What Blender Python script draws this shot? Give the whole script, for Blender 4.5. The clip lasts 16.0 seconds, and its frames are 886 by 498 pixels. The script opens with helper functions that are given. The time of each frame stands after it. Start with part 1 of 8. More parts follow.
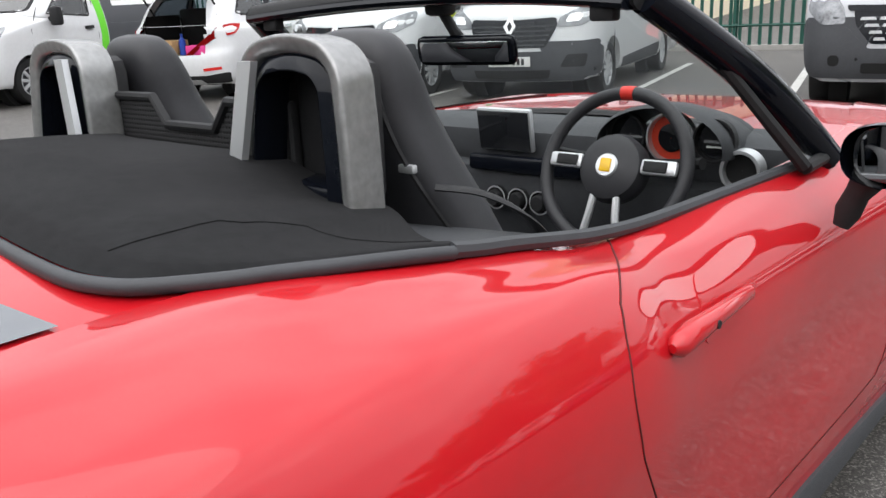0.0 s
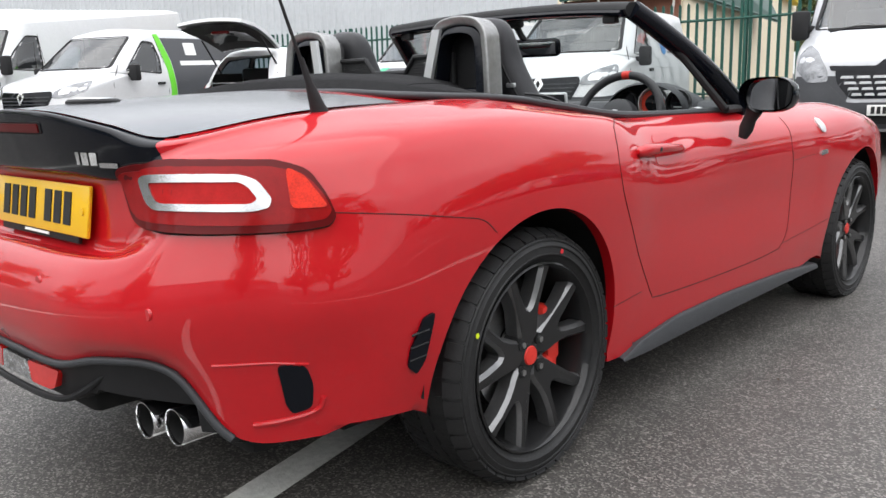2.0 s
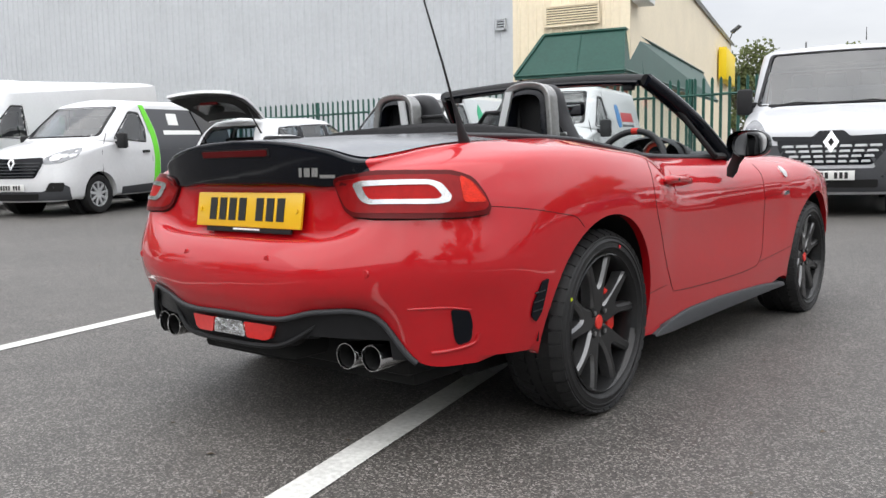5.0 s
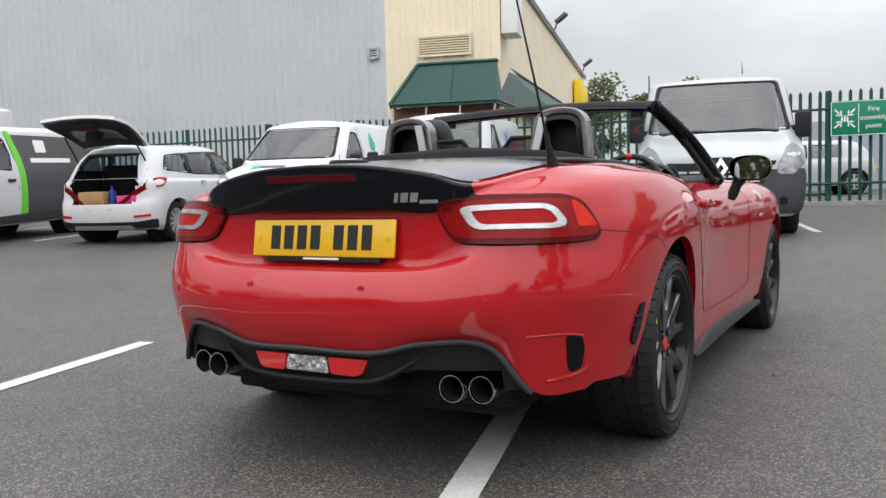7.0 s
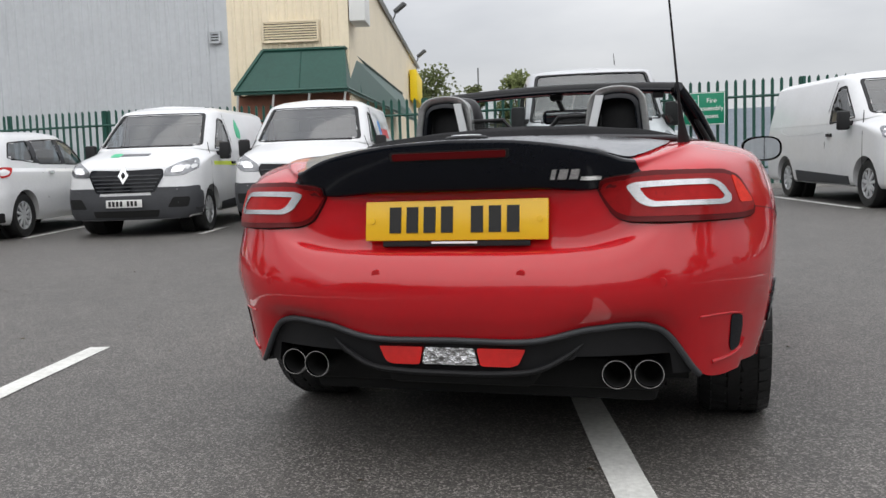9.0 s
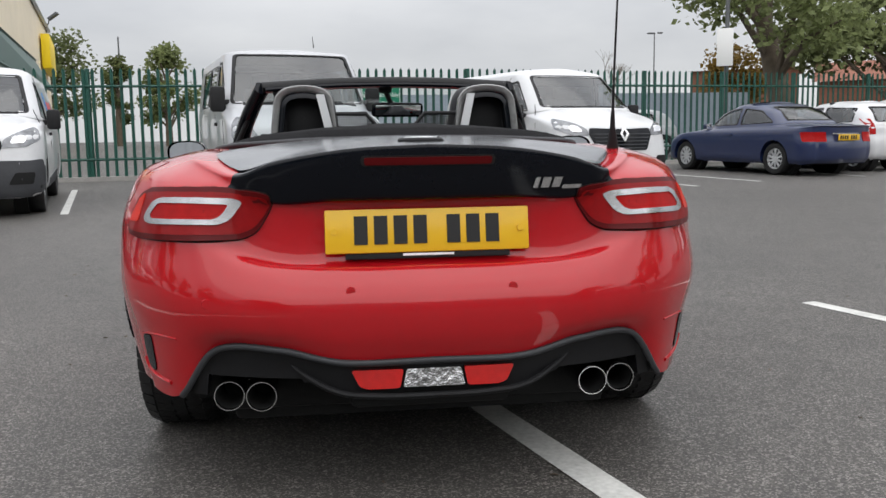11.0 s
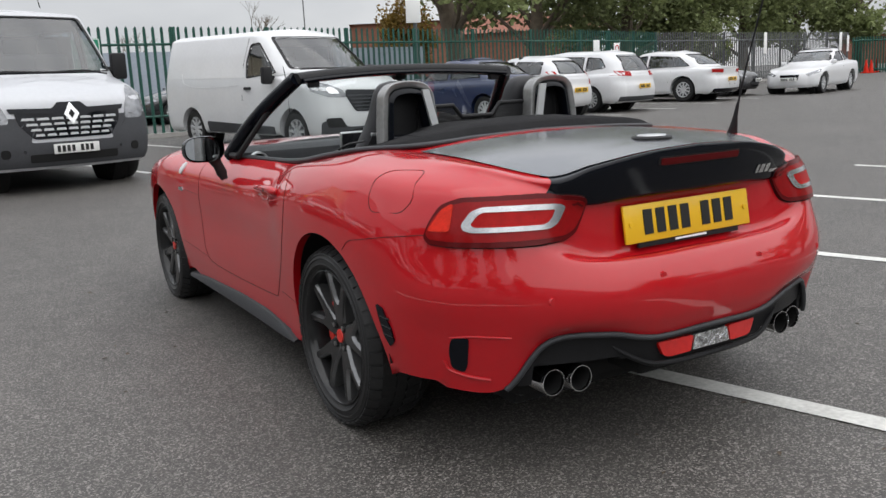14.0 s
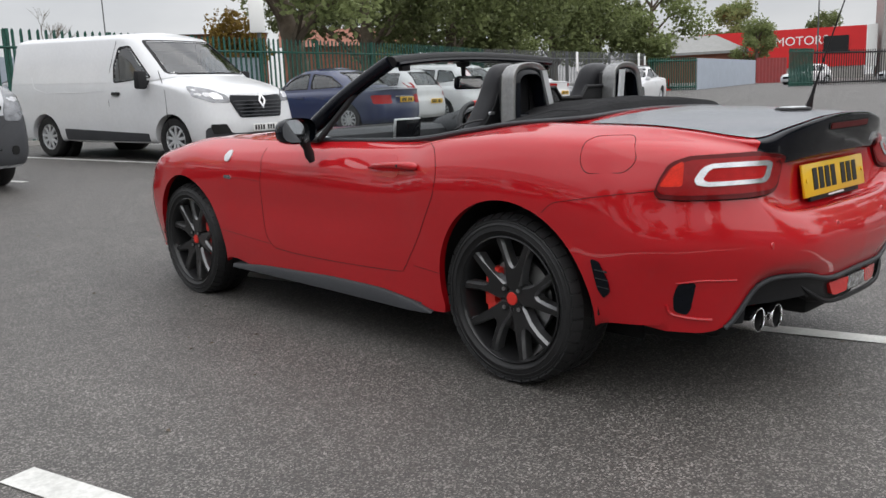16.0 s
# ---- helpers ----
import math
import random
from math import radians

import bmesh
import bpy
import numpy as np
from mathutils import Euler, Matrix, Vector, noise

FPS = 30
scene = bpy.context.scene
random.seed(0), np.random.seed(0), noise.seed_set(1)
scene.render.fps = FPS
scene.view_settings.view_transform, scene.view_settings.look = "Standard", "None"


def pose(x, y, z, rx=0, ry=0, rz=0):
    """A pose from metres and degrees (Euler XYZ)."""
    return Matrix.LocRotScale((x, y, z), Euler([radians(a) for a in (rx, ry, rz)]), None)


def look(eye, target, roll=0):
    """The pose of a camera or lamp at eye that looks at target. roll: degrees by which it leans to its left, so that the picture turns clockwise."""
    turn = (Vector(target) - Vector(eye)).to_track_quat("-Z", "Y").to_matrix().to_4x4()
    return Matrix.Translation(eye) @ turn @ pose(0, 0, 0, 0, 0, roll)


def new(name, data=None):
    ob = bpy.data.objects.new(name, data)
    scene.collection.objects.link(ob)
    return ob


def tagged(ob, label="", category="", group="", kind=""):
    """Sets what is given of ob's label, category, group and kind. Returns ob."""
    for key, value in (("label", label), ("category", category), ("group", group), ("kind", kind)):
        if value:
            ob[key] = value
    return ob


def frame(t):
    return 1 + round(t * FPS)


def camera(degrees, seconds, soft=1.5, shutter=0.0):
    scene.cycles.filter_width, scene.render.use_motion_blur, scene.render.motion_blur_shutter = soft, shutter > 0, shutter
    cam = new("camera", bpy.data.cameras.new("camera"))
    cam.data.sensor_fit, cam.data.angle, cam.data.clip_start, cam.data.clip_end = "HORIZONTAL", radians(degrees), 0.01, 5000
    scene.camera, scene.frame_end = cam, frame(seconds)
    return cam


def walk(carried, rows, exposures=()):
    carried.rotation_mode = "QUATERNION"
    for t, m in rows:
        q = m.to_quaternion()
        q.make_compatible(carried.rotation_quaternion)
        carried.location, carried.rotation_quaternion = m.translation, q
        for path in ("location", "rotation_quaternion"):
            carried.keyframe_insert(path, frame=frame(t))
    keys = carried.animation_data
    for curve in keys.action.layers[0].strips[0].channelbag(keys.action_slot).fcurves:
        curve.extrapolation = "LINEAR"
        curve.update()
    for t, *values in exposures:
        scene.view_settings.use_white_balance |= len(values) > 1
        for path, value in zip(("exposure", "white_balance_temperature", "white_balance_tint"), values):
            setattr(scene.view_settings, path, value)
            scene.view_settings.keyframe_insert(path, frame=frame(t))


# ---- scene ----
cam = camera(55.9, 16.0)
PATH = [
    (0, (1.263, -0.439, 1.162), (-0.019, 1.0, 0.625), -2.2),
    (0.2, (1.351, -0.556, 1.129), (0.067, 0.88, 0.59), -2.3),
    (0.5, (1.465, -0.715, 1.104), (0.176, 0.723, 0.586), -1.6),
    (0.8, (1.567, -0.897, 1.07), (0.263, 0.56, 0.648), -1.9),
    (1, (1.634, -1.026, 1.038), (0.326, 0.434, 0.643), -2.4),
    (1.5, (1.818, -1.295, 0.972), (0.503, 0.165, 0.601), -2.3),
    (2, (1.976, -1.549, 0.933), (0.638, -0.108, 0.565), -1.3),
    (2.5, (2.081, -1.794, 0.885), (0.749, -0.338, 0.562), -1.7),
    (3, (2.226, -1.994, 0.871), (0.889, -0.532, 0.598), -2.2),
    (3.5, (2.348, -2.108, 0.866), (1.01, -0.642, 0.623), -2.5),
    (4, (2.371, -2.203, 0.83), (1.03, -0.734, 0.62), -1.4),
    (4.2, (2.356, -2.249, 0.824), (1.017, -0.778, 0.621), -1.3),
    (6.3, (1.726, -2.657, 0.836), (0.664, -0.971, 0.668), -1.3),
    (6.5, (1.693, -2.672, 0.826), (0.634, -0.983, 0.674), -1.7),
    (7, (1.521, -2.771, 0.831), (0.549, -1.028, 0.695), -1.4),
    (7.5, (1.319, -2.864, 0.814), (0.464, -1.061, 0.688), -1.4),
    (8, (1.104, -2.929, 0.821), (0.263, -1.118, 0.703), -2.1),
    (8.5, (0.871, -2.958, 0.815), (0.134, -1.108, 0.639), -1.5),
    (9, (0.64, -2.973, 0.82), (0.053, -1.069, 0.65), -1.9),
    (9.5, (0.426, -2.915, 0.834), (-0.044, -0.979, 0.658), -2.2),
    (10, (0.25, -2.892, 0.863), (0.02, -0.918, 0.631), -1.8),
    (10.2, (0.163, -2.902, 0.868), (0.039, -0.92, 0.637), -1.4),
    (12.3, (-0.916, -2.803, 1.031), (-0.276, -0.928, 0.76), -2.3),
    (12.5, (-1.03, -2.786, 1.052), (-0.349, -0.926, 0.773), -2.6),
    (13, (-1.298, -2.672, 1.086), (-0.531, -0.855, 0.755), -3.5),
    (13.5, (-1.569, -2.586, 1.096), (-0.638, -0.856, 0.723), -2.65),
    (14, (-1.886, -2.529, 1.111), (-0.889, -0.836, 0.734), -2.9),
    (14.5, (-2.161, -2.376, 1.074), (-1.076, -0.737, 0.703), -2.6),
    (15, (-2.41, -2.228, 1.081), (-1.24, -0.65, 0.704), -2.3),
    (15.5, (-2.722, -2.104, 1.063), (-1.462, -0.595, 0.697), -2.1),
    (16, (-2.987, -1.922, 1.027), (-1.626, -0.501, 0.667), -2.4),
]
walk(cam, [(t, look(eye, target, roll)) for t, eye, target, roll in PATH],
     [(0, 0.48), (1.5, 0.55), (3.5, 0.48), (6.5, 0.20), (8.5, -0.04), (16, -0.04)])

# ---- world, sun ----
world = bpy.data.worlds.new("overcast_sky")
scene.world = world
world.use_nodes = True
wn, wl = world.node_tree.nodes, world.node_tree.links
wn.clear()
w_out = wn.new("ShaderNodeOutputWorld")
w_bg = wn.new("ShaderNodeBackground")
w_sky = wn.new("ShaderNodeTexSky")
w_sky.sky_type, w_sky.sun_disc = "NISHITA", False
w_sky.sun_elevation, w_sky.sun_rotation = radians(57), radians(163)
w_co = wn.new("ShaderNodeTexCoord")
w_map = wn.new("ShaderNodeMapping")
w_map.inputs["Scale"].default_value = (1.0, 1.6, 3.2)
w_no = wn.new("ShaderNodeTexNoise")
w_no.inputs["Scale"].default_value, w_no.inputs["Detail"].default_value = 2.2, 6.0
w_ramp = wn.new("ShaderNodeValToRGB")
w_ramp.color_ramp.elements[0].position, w_ramp.color_ramp.elements[1].position = 0.33, 0.68
w_ramp.color_ramp.elements[0].color = (0.64, 0.655, 0.69, 1)
w_ramp.color_ramp.elements[1].color = (0.94, 0.945, 0.96, 1)
w_sc = wn.new("ShaderNodeVectorMath")
w_sc.operation = "SCALE"
w_sc.inputs["Scale"].default_value = 0.10
w_mix = wn.new("ShaderNodeMix")
w_mix.data_type = "RGBA"
w_mix.inputs["Factor"].default_value = 0.9
wl.new(w_co.outputs["Generated"], w_map.inputs["Vector"])
wl.new(w_map.outputs["Vector"], w_no.inputs["Vector"])
wl.new(w_no.outputs["Fac"], w_ramp.inputs["Fac"])
wl.new(w_sky.outputs["Color"], w_sc.inputs[0])
wl.new(w_sc.outputs["Vector"], w_mix.inputs["A"])
wl.new(w_ramp.outputs["Color"], w_mix.inputs["B"])
wl.new(w_mix.outputs["Result"], w_bg.inputs["Color"])
w_sep = wn.new("ShaderNodeSeparateXYZ")
w_grad = wn.new("ShaderNodeMapRange")
w_grad.inputs["From Min"].default_value, w_grad.inputs["From Max"].default_value = 0.12, 0.95
w_grad.inputs["To Min"].default_value, w_grad.inputs["To Max"].default_value = 0.88, 2.5
wl.new(w_co.outputs["Generated"], w_sep.inputs["Vector"])
wl.new(w_sep.outputs["Z"], w_grad.inputs["Value"])
wl.new(w_grad.outputs["Result"], w_bg.inputs["Strength"])
wl.new(w_bg.outputs["Background"], w_out.inputs["Surface"])
sun = new("sun", bpy.data.lights.new("sun", "SUN"))
sun.data.energy, sun.data.angle, sun.data.color = 1.4, radians(110), (1.0, 0.97, 0.93)
sun.matrix_world = look((2.5, -8, 13), (0, 0, 0))


# ---- materials ----
def mat(name, color, rough=0.5, metal=0.0, coat=0.0, var=0.0, vscale=6.0, bump=0.0, bscale=80.0, spec=0.5, trans=0.0, alpha=1.0,
        emit=0.0, island=0.0, dirt=0.0, ior=1.45, rvar=0.0):
    m = bpy.data.materials.new(name)
    m.use_nodes = True
    nt = m.node_tree
    b = nt.nodes["Principled BSDF"]
    b.inputs["Base Color"].default_value = (*color, 1)
    b.inputs["Roughness"].default_value = rough
    b.inputs["Metallic"].default_value = metal
    b.inputs["Coat Weight"].default_value = coat
    b.inputs["Coat Roughness"].default_value = 0.02
    b.inputs["Specular IOR Level"].default_value = spec
    b.inputs["Transmission Weight"].default_value = trans
    b.inputs["IOR"].default_value = ior
    if emit:
        b.inputs["Emission Color"].default_value = (*color, 1)
        b.inputs["Emission Strength"].default_value = emit
    co = nt.nodes.new("ShaderNodeTexCoord")
    if var or rvar:
        n1 = nt.nodes.new("ShaderNodeTexNoise")
        n1.inputs["Scale"].default_value, n1.inputs["Detail"].default_value = vscale, 8.0
        nt.links.new(co.outputs["Object"], n1.inputs["Vector"])
    if var:
        n2 = nt.nodes.new("ShaderNodeTexNoise")
        n2.inputs["Scale"].default_value, n2.inputs["Detail"].default_value = vscale * 11, 4.0
        nt.links.new(co.outputs["Object"], n2.inputs["Vector"])
        add = nt.nodes.new("ShaderNodeMath")
        add.operation = "ADD"
        nt.links.new(n1.outputs["Fac"], add.inputs[0])
        nt.links.new(n2.outputs["Fac"], add.inputs[1])
        mr = nt.nodes.new("ShaderNodeMapRange")
        mr.inputs["From Min"].default_value, mr.inputs["From Max"].default_value = 0.7, 1.3
        mr.inputs["To Min"].default_value, mr.inputs["To Max"].default_value = 1 - var, 1 + var
        nt.links.new(add.outputs[0], mr.inputs["Value"])
        mul = nt.nodes.new("ShaderNodeVectorMath")
        mul.operation = "SCALE"
        mul.inputs[0].default_value = color
        last = mr.outputs["Result"]
        if island:
            geo = nt.nodes.new("ShaderNodeNewGeometry")
            oi = nt.nodes.new("ShaderNodeObjectInfo")
            sm = nt.nodes.new("ShaderNodeMath")
            sm.operation = "ADD"
            nt.links.new(geo.outputs["Random Per Island"], sm.inputs[0])
            nt.links.new(oi.outputs["Random"], sm.inputs[1])
            mr2 = nt.nodes.new("ShaderNodeMapRange")
            mr2.inputs["From Max"].default_value = 2.0
            mr2.inputs["To Min"].default_value, mr2.inputs["To Max"].default_value = 1 - island, 1 + island
            nt.links.new(sm.outputs[0], mr2.inputs["Value"])
            m3 = nt.nodes.new("ShaderNodeMath")
            m3.operation = "MULTIPLY"
            nt.links.new(last, m3.inputs[0])
            nt.links.new(mr2.outputs["Result"], m3.inputs[1])
            last = m3.outputs[0]
        nt.links.new(last, mul.inputs["Scale"])
        nt.links.new(mul.outputs["Vector"], b.inputs["Base Color"])
    if rvar:
        mr4 = nt.nodes.new("ShaderNodeMapRange")
        mr4.inputs["From Min"].default_value, mr4.inputs["From Max"].default_value = 0.3, 0.7
        mr4.inputs["To Min"].default_value, mr4.inputs["To Max"].default_value = max(0.02, rough - rvar), rough + rvar
        nt.links.new(n1.outputs["Fac"], mr4.inputs["Value"])
        nt.links.new(mr4.outputs["Result"], b.inputs["Roughness"])
    if bump:
        n3 = nt.nodes.new("ShaderNodeTexNoise")
        n3.inputs["Scale"].default_value, n3.inputs["Detail"].default_value = bscale, 6.0
        nt.links.new(co.outputs["Object"], n3.inputs["Vector"])
        bp = nt.nodes.new("ShaderNodeBump")
        bp.inputs["Strength"].default_value, bp.inputs["Distance"].default_value = bump, 0.01
        nt.links.new(n3.outputs["Fac"], bp.inputs["Height"])
        nt.links.new(bp.outputs["Normal"], b.inputs["Normal"])
    return m


M_red = mat("red_car_paint", (0.43, 0.005, 0.010), rough=0.5, coat=1.0, var=0.03, vscale=3, spec=0.1)
M_red.node_tree.nodes["Principled BSDF"].inputs["Coat IOR"].default_value = 1.52
# The light metallic base stands for sky reflected on the boot lid's top.
M_deck = mat("satin_black_sky_lit", (0.20, 0.207, 0.22), rough=0.22, metal=0.7, var=0.05, vscale=4, spec=0.8, rvar=0.03)
M_seam = mat("dark_red_panel_gap", (0.07, 0.003, 0.003), rough=0.8, var=0.2)
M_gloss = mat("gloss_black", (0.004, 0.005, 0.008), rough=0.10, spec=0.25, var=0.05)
M_trim = mat("black_plastic_trim", (0.018, 0.018, 0.019), rough=0.55, var=0.15, vscale=8, bump=0.15, bscale=600, spec=0.25)
M_skirt = mat("grey_plastic_skirt", (0.034, 0.036, 0.040), rough=0.5, var=0.1, vscale=6, bump=0.1, bscale=500)
M_diff = mat("black_diffuser_plastic", (0.013, 0.013, 0.014), rough=0.42, var=0.12, vscale=8, bump=0.08, bscale=600, spec=0.2)
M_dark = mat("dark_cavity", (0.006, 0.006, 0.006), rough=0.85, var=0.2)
M_rubber = mat("tyre_rubber", (0.016, 0.016, 0.0165), rough=0.48, var=0.3, vscale=9, bump=0.12, bscale=200, spec=0.35)
M_rim = mat("gloss_black_alloy", (0.014, 0.014, 0.0145), rough=0.45, var=0.08, vscale=8, coat=0.6, spec=0.1)
# Lighter copy of the wheel alloy; its grey stands for sky light on bevels.
M_rimside = mat("sky_lit_alloy_flank", (0.15, 0.15, 0.152), rough=0.3, metal=0.7, var=0.1, vscale=9, coat=0.3)
M_steel = mat("brushed_disc_steel", (0.35, 0.35, 0.35), rough=0.4, metal=1.0, var=0.15, vscale=10)
M_chrome = mat("polished_steel", (0.74, 0.74, 0.75), rough=0.14, metal=1.0)
M_silver = mat("satin_silver", (0.62, 0.63, 0.64), rough=0.35, metal=0.7)
M_hoop = mat("gunmetal_hoop", (0.27, 0.27, 0.268), rough=0.27, metal=0.6, var=0.18, vscale=7, bump=0.05, bscale=90)
M_fabric = mat("black_hood_fabric", (0.016, 0.016, 0.017), rough=0.95, var=0.2, vscale=5, bump=0.35, bscale=900, spec=0.2)
M_leather = mat("black_leather", (0.028, 0.028, 0.031), rough=0.42, var=0.12, vscale=6, bump=0.05, bscale=500, spec=0.4)
M_dash = mat("dark_dash_plastic", (0.046, 0.048, 0.052), rough=0.6, var=0.1, vscale=7, bump=0.2, bscale=500, spec=0.3)
M_mesh = mat("deflector_mesh", (0.02, 0.02, 0.021), rough=0.6, var=0.2, vscale=40)
M_tail = mat("tail_light_red", (0.34, 0.005, 0.005), rough=0.5, coat=0.12, var=0.2, vscale=30, spec=0.1)
M_taildk = mat("tail_light_dark_red", (0.09, 0.002, 0.003), rough=0.4, coat=0.2, spec=0.1)
M_tailmid = mat("tail_light_mid_red", (0.23, 0.003, 0.004), rough=0.4, coat=0.25, spec=0.1, var=0.15, vscale=40)
M_orange = mat("tail_light_orange_red", (0.60, 0.022, 0.008), rough=0.4, coat=0.2, spec=0.1, var=0.3, vscale=25)
M_clear = mat("clear_lamp_bezel", (0.42, 0.42, 0.43), rough=0.2, metal=0.9, coat=0.3, var=0.14, vscale=30, bump=0.06, bscale=300)
M_revlamp = mat("faceted_clear_lamp", (0.55, 0.55, 0.56), rough=0.1, metal=0.9, coat=0.5, var=0.7, vscale=60, bump=1.0, bscale=90)
M_refl = mat("red_reflector", (0.55, 0.012, 0.01), rough=0.15, coat=0.8, var=0.1, vscale=60)
M_plate_y = mat("yellow_plate", (0.78, 0.46, 0.012), rough=0.35, coat=0.3)
M_plate_w = mat("white_plate", (0.72, 0.72, 0.70), rough=0.4)
M_ink = mat("black_plate_ink", (0.012, 0.012, 0.012), rough=0.5)


def thin_glass(name, tint, gloss=1.0, base=0.07):
    """A thin pane: clear or tinted, with the mirror sheen of glass."""
    m = bpy.data.materials.new(name)
    m.use_nodes = True
    nt = m.node_tree
    nt.nodes.clear()
    out = nt.nodes.new("ShaderNodeOutputMaterial")
    tr = nt.nodes.new("ShaderNodeBsdfTransparent")
    tr.inputs["Color"].default_value = (*tint, 1)
    gl = nt.nodes.new("ShaderNodeBsdfGlossy")
    gl.inputs["Roughness"].default_value = 0.02
    gl.inputs["Color"].default_value = (gloss, gloss, gloss, 1)
    lw = nt.nodes.new("ShaderNodeLayerWeight")
    lw.inputs["Blend"].default_value = 0.5
    po = nt.nodes.new("ShaderNodeMath")
    po.operation = "POWER"
    po.inputs[1].default_value = 5.0
    fr = nt.nodes.new("ShaderNodeMath")
    fr.operation = "MULTIPLY_ADD"
    fr.inputs[1].default_value = 0.92
    fr.inputs[2].default_value = base
    nt.links.new(lw.outputs["Facing"], po.inputs[0])
    nt.links.new(po.outputs[0], fr.inputs[0])
    mx = nt.nodes.new("ShaderNodeMixShader")
    nt.links.new(fr.outputs[0], mx.inputs["Fac"])
    nt.links.new(tr.outputs["BSDF"], mx.inputs[1])
    nt.links.new(gl.outputs["BSDF"], mx.inputs[2])
    nt.links.new(mx.outputs["Shader"], out.inputs["Surface"])
    return m


M_glass = thin_glass("clear_glass", (0.86, 0.90, 0.89), 0.9)
M_tint = thin_glass("tinted_vehicle_glass", (0.36, 0.43, 0.47), 0.95, 0.115)
M_mirror = mat("mirror_glass", (0.85, 0.86, 0.87), rough=0.02, metal=1.0)
M_redtrim = mat("bright_red_trim", (0.62, 0.03, 0.02), rough=0.45)
M_white = mat("white_van_paint", (0.63, 0.635, 0.645), rough=0.35, coat=0.6, var=0.04, vscale=2)
M_silverp = mat("pale_silver_van_paint", (0.46, 0.47, 0.49), rough=0.35, coat=0.6, var=0.04, vscale=2)
M_bumper = mat("dark_grey_bumper", (0.045, 0.047, 0.052), rough=0.65, var=0.12, vscale=5, bump=0.15, bscale=300)
M_blue = mat("dark_blue_car_paint", (0.012, 0.022, 0.075), rough=0.3, coat=0.8, var=0.05, vscale=2)
M_blackp = mat("black_car_paint", (0.012, 0.012, 0.014), rough=0.25, coat=0.8)
M_lampc = mat("headlamp_chrome", (0.20, 0.205, 0.215), rough=0.22, metal=0.6, coat=0.35, var=0.6, vscale=11)
M_hub = mat("silver_wheel_trim", (0.50, 0.51, 0.52), rough=0.4, metal=0.25, var=0.1, vscale=8)
M_seat = mat("dark_cabin_cloth", (0.03, 0.03, 0.032), rough=0.9, var=0.2)
M_fence = mat("green_palisade_steel", (0.012, 0.075, 0.055), rough=0.5, var=0.2, vscale=4, bump=0.1, bscale=60, island=0.15)
M_galv = mat("galvanised_palisade_steel", (0.105, 0.11, 0.112), rough=0.6, metal=0.1, var=0.2, vscale=4, island=0.15)
M_clad = mat("grey_cladding", (0.50, 0.52, 0.54), rough=0.5, var=0.06, vscale=0.6, bump=0.03, bscale=6)
M_cream = mat("cream_cladding", (0.80, 0.70, 0.52), rough=0.55, var=0.05, vscale=0.7, bump=0.03, bscale=8)
M_greenc = mat("green_canopy_sheet", (0.018, 0.072, 0.056), rough=0.42, var=0.12, vscale=0.9, spec=0.35)
M_brick = mat("red_brown_brick", (0.24, 0.10, 0.065), rough=0.85, var=0.22, vscale=3, bump=0.3, bscale=30)
M_yellow = mat("yellow_sign", (0.85, 0.62, 0.01), rough=0.5)
M_sign = mat("green_sign", (0.0, 0.20, 0.105), rough=0.4, var=0.05, vscale=3)
M_signw = mat("white_sign_lettering", (0.82, 0.82, 0.80), rough=0.5)
M_line = mat("white_line_paint", (0.60, 0.60, 0.57), rough=0.75, var=0.18, vscale=5, bump=0.4, bscale=160)
M_conc = mat("concrete_kerb", (0.33, 0.32, 0.30), rough=0.9, var=0.2, vscale=4, bump=0.3, bscale=60)
M_roofgrey = mat("grey_roof_sheet", (0.27, 0.27, 0.26), rough=0.8, var=0.1, vscale=2)
M_leaf = mat("tree_leaf", (0.175, 0.205, 0.085), rough=0.6, var=0.45, vscale=1.2, island=0.5, spec=0.3)
def translucent(m, amount):
    """Lets part of the light through thin leaves."""
    nt = m.node_tree
    b, out = nt.nodes["Principled BSDF"], nt.nodes["Material Output"]
    tr = nt.nodes.new("ShaderNodeBsdfTranslucent")
    nt.links.new(b.inputs["Base Color"].links[0].from_socket, tr.inputs["Color"])
    mx = nt.nodes.new("ShaderNodeMixShader")
    mx.inputs["Fac"].default_value = amount
    nt.links.new(b.outputs["BSDF"], mx.inputs[1])
    nt.links.new(tr.outputs["BSDF"], mx.inputs[2])
    nt.links.new(mx.outputs["Shader"], out.inputs["Surface"])
    return m


M_leaf2 = mat("yellowing_leaf", (0.20, 0.13, 0.03), rough=0.6, var=0.35, vscale=1.2, island=0.4, spec=0.3)
translucent(M_leaf, 0.45)
translucent(M_leaf2, 0.45)
M_bark = mat("tree_bark", (0.12, 0.095, 0.07), rough=0.95, var=0.3, vscale=6, bump=0.6, bscale=30)
M_redwall = mat("red_fascia", (0.62, 0.018, 0.02), rough=0.5, var=0.05, vscale=1)
M_redfence = mat("red_sheet_fence", (0.22, 0.025, 0.025), rough=0.6, var=0.15, vscale=2)
M_pale = mat("pale_blue_grey_sheet_fence", (0.34, 0.38, 0.44), rough=0.55, var=0.08, vscale=1.5)
M_card = mat("brown_cardboard", (0.42, 0.26, 0.12), rough=0.9, var=0.1)
M_pink = mat("pink_plastic", (0.7, 0.05, 0.25), rough=0.5)
M_bluep = mat("blue_plastic", (0.02, 0.06, 0.35), rough=0.4)
M_lime = mat("lime_green_vinyl", (0.14, 0.62, 0.03), rough=0.4)
M_greenv = mat("green_vinyl", (0.02, 0.42, 0.20), rough=0.4)
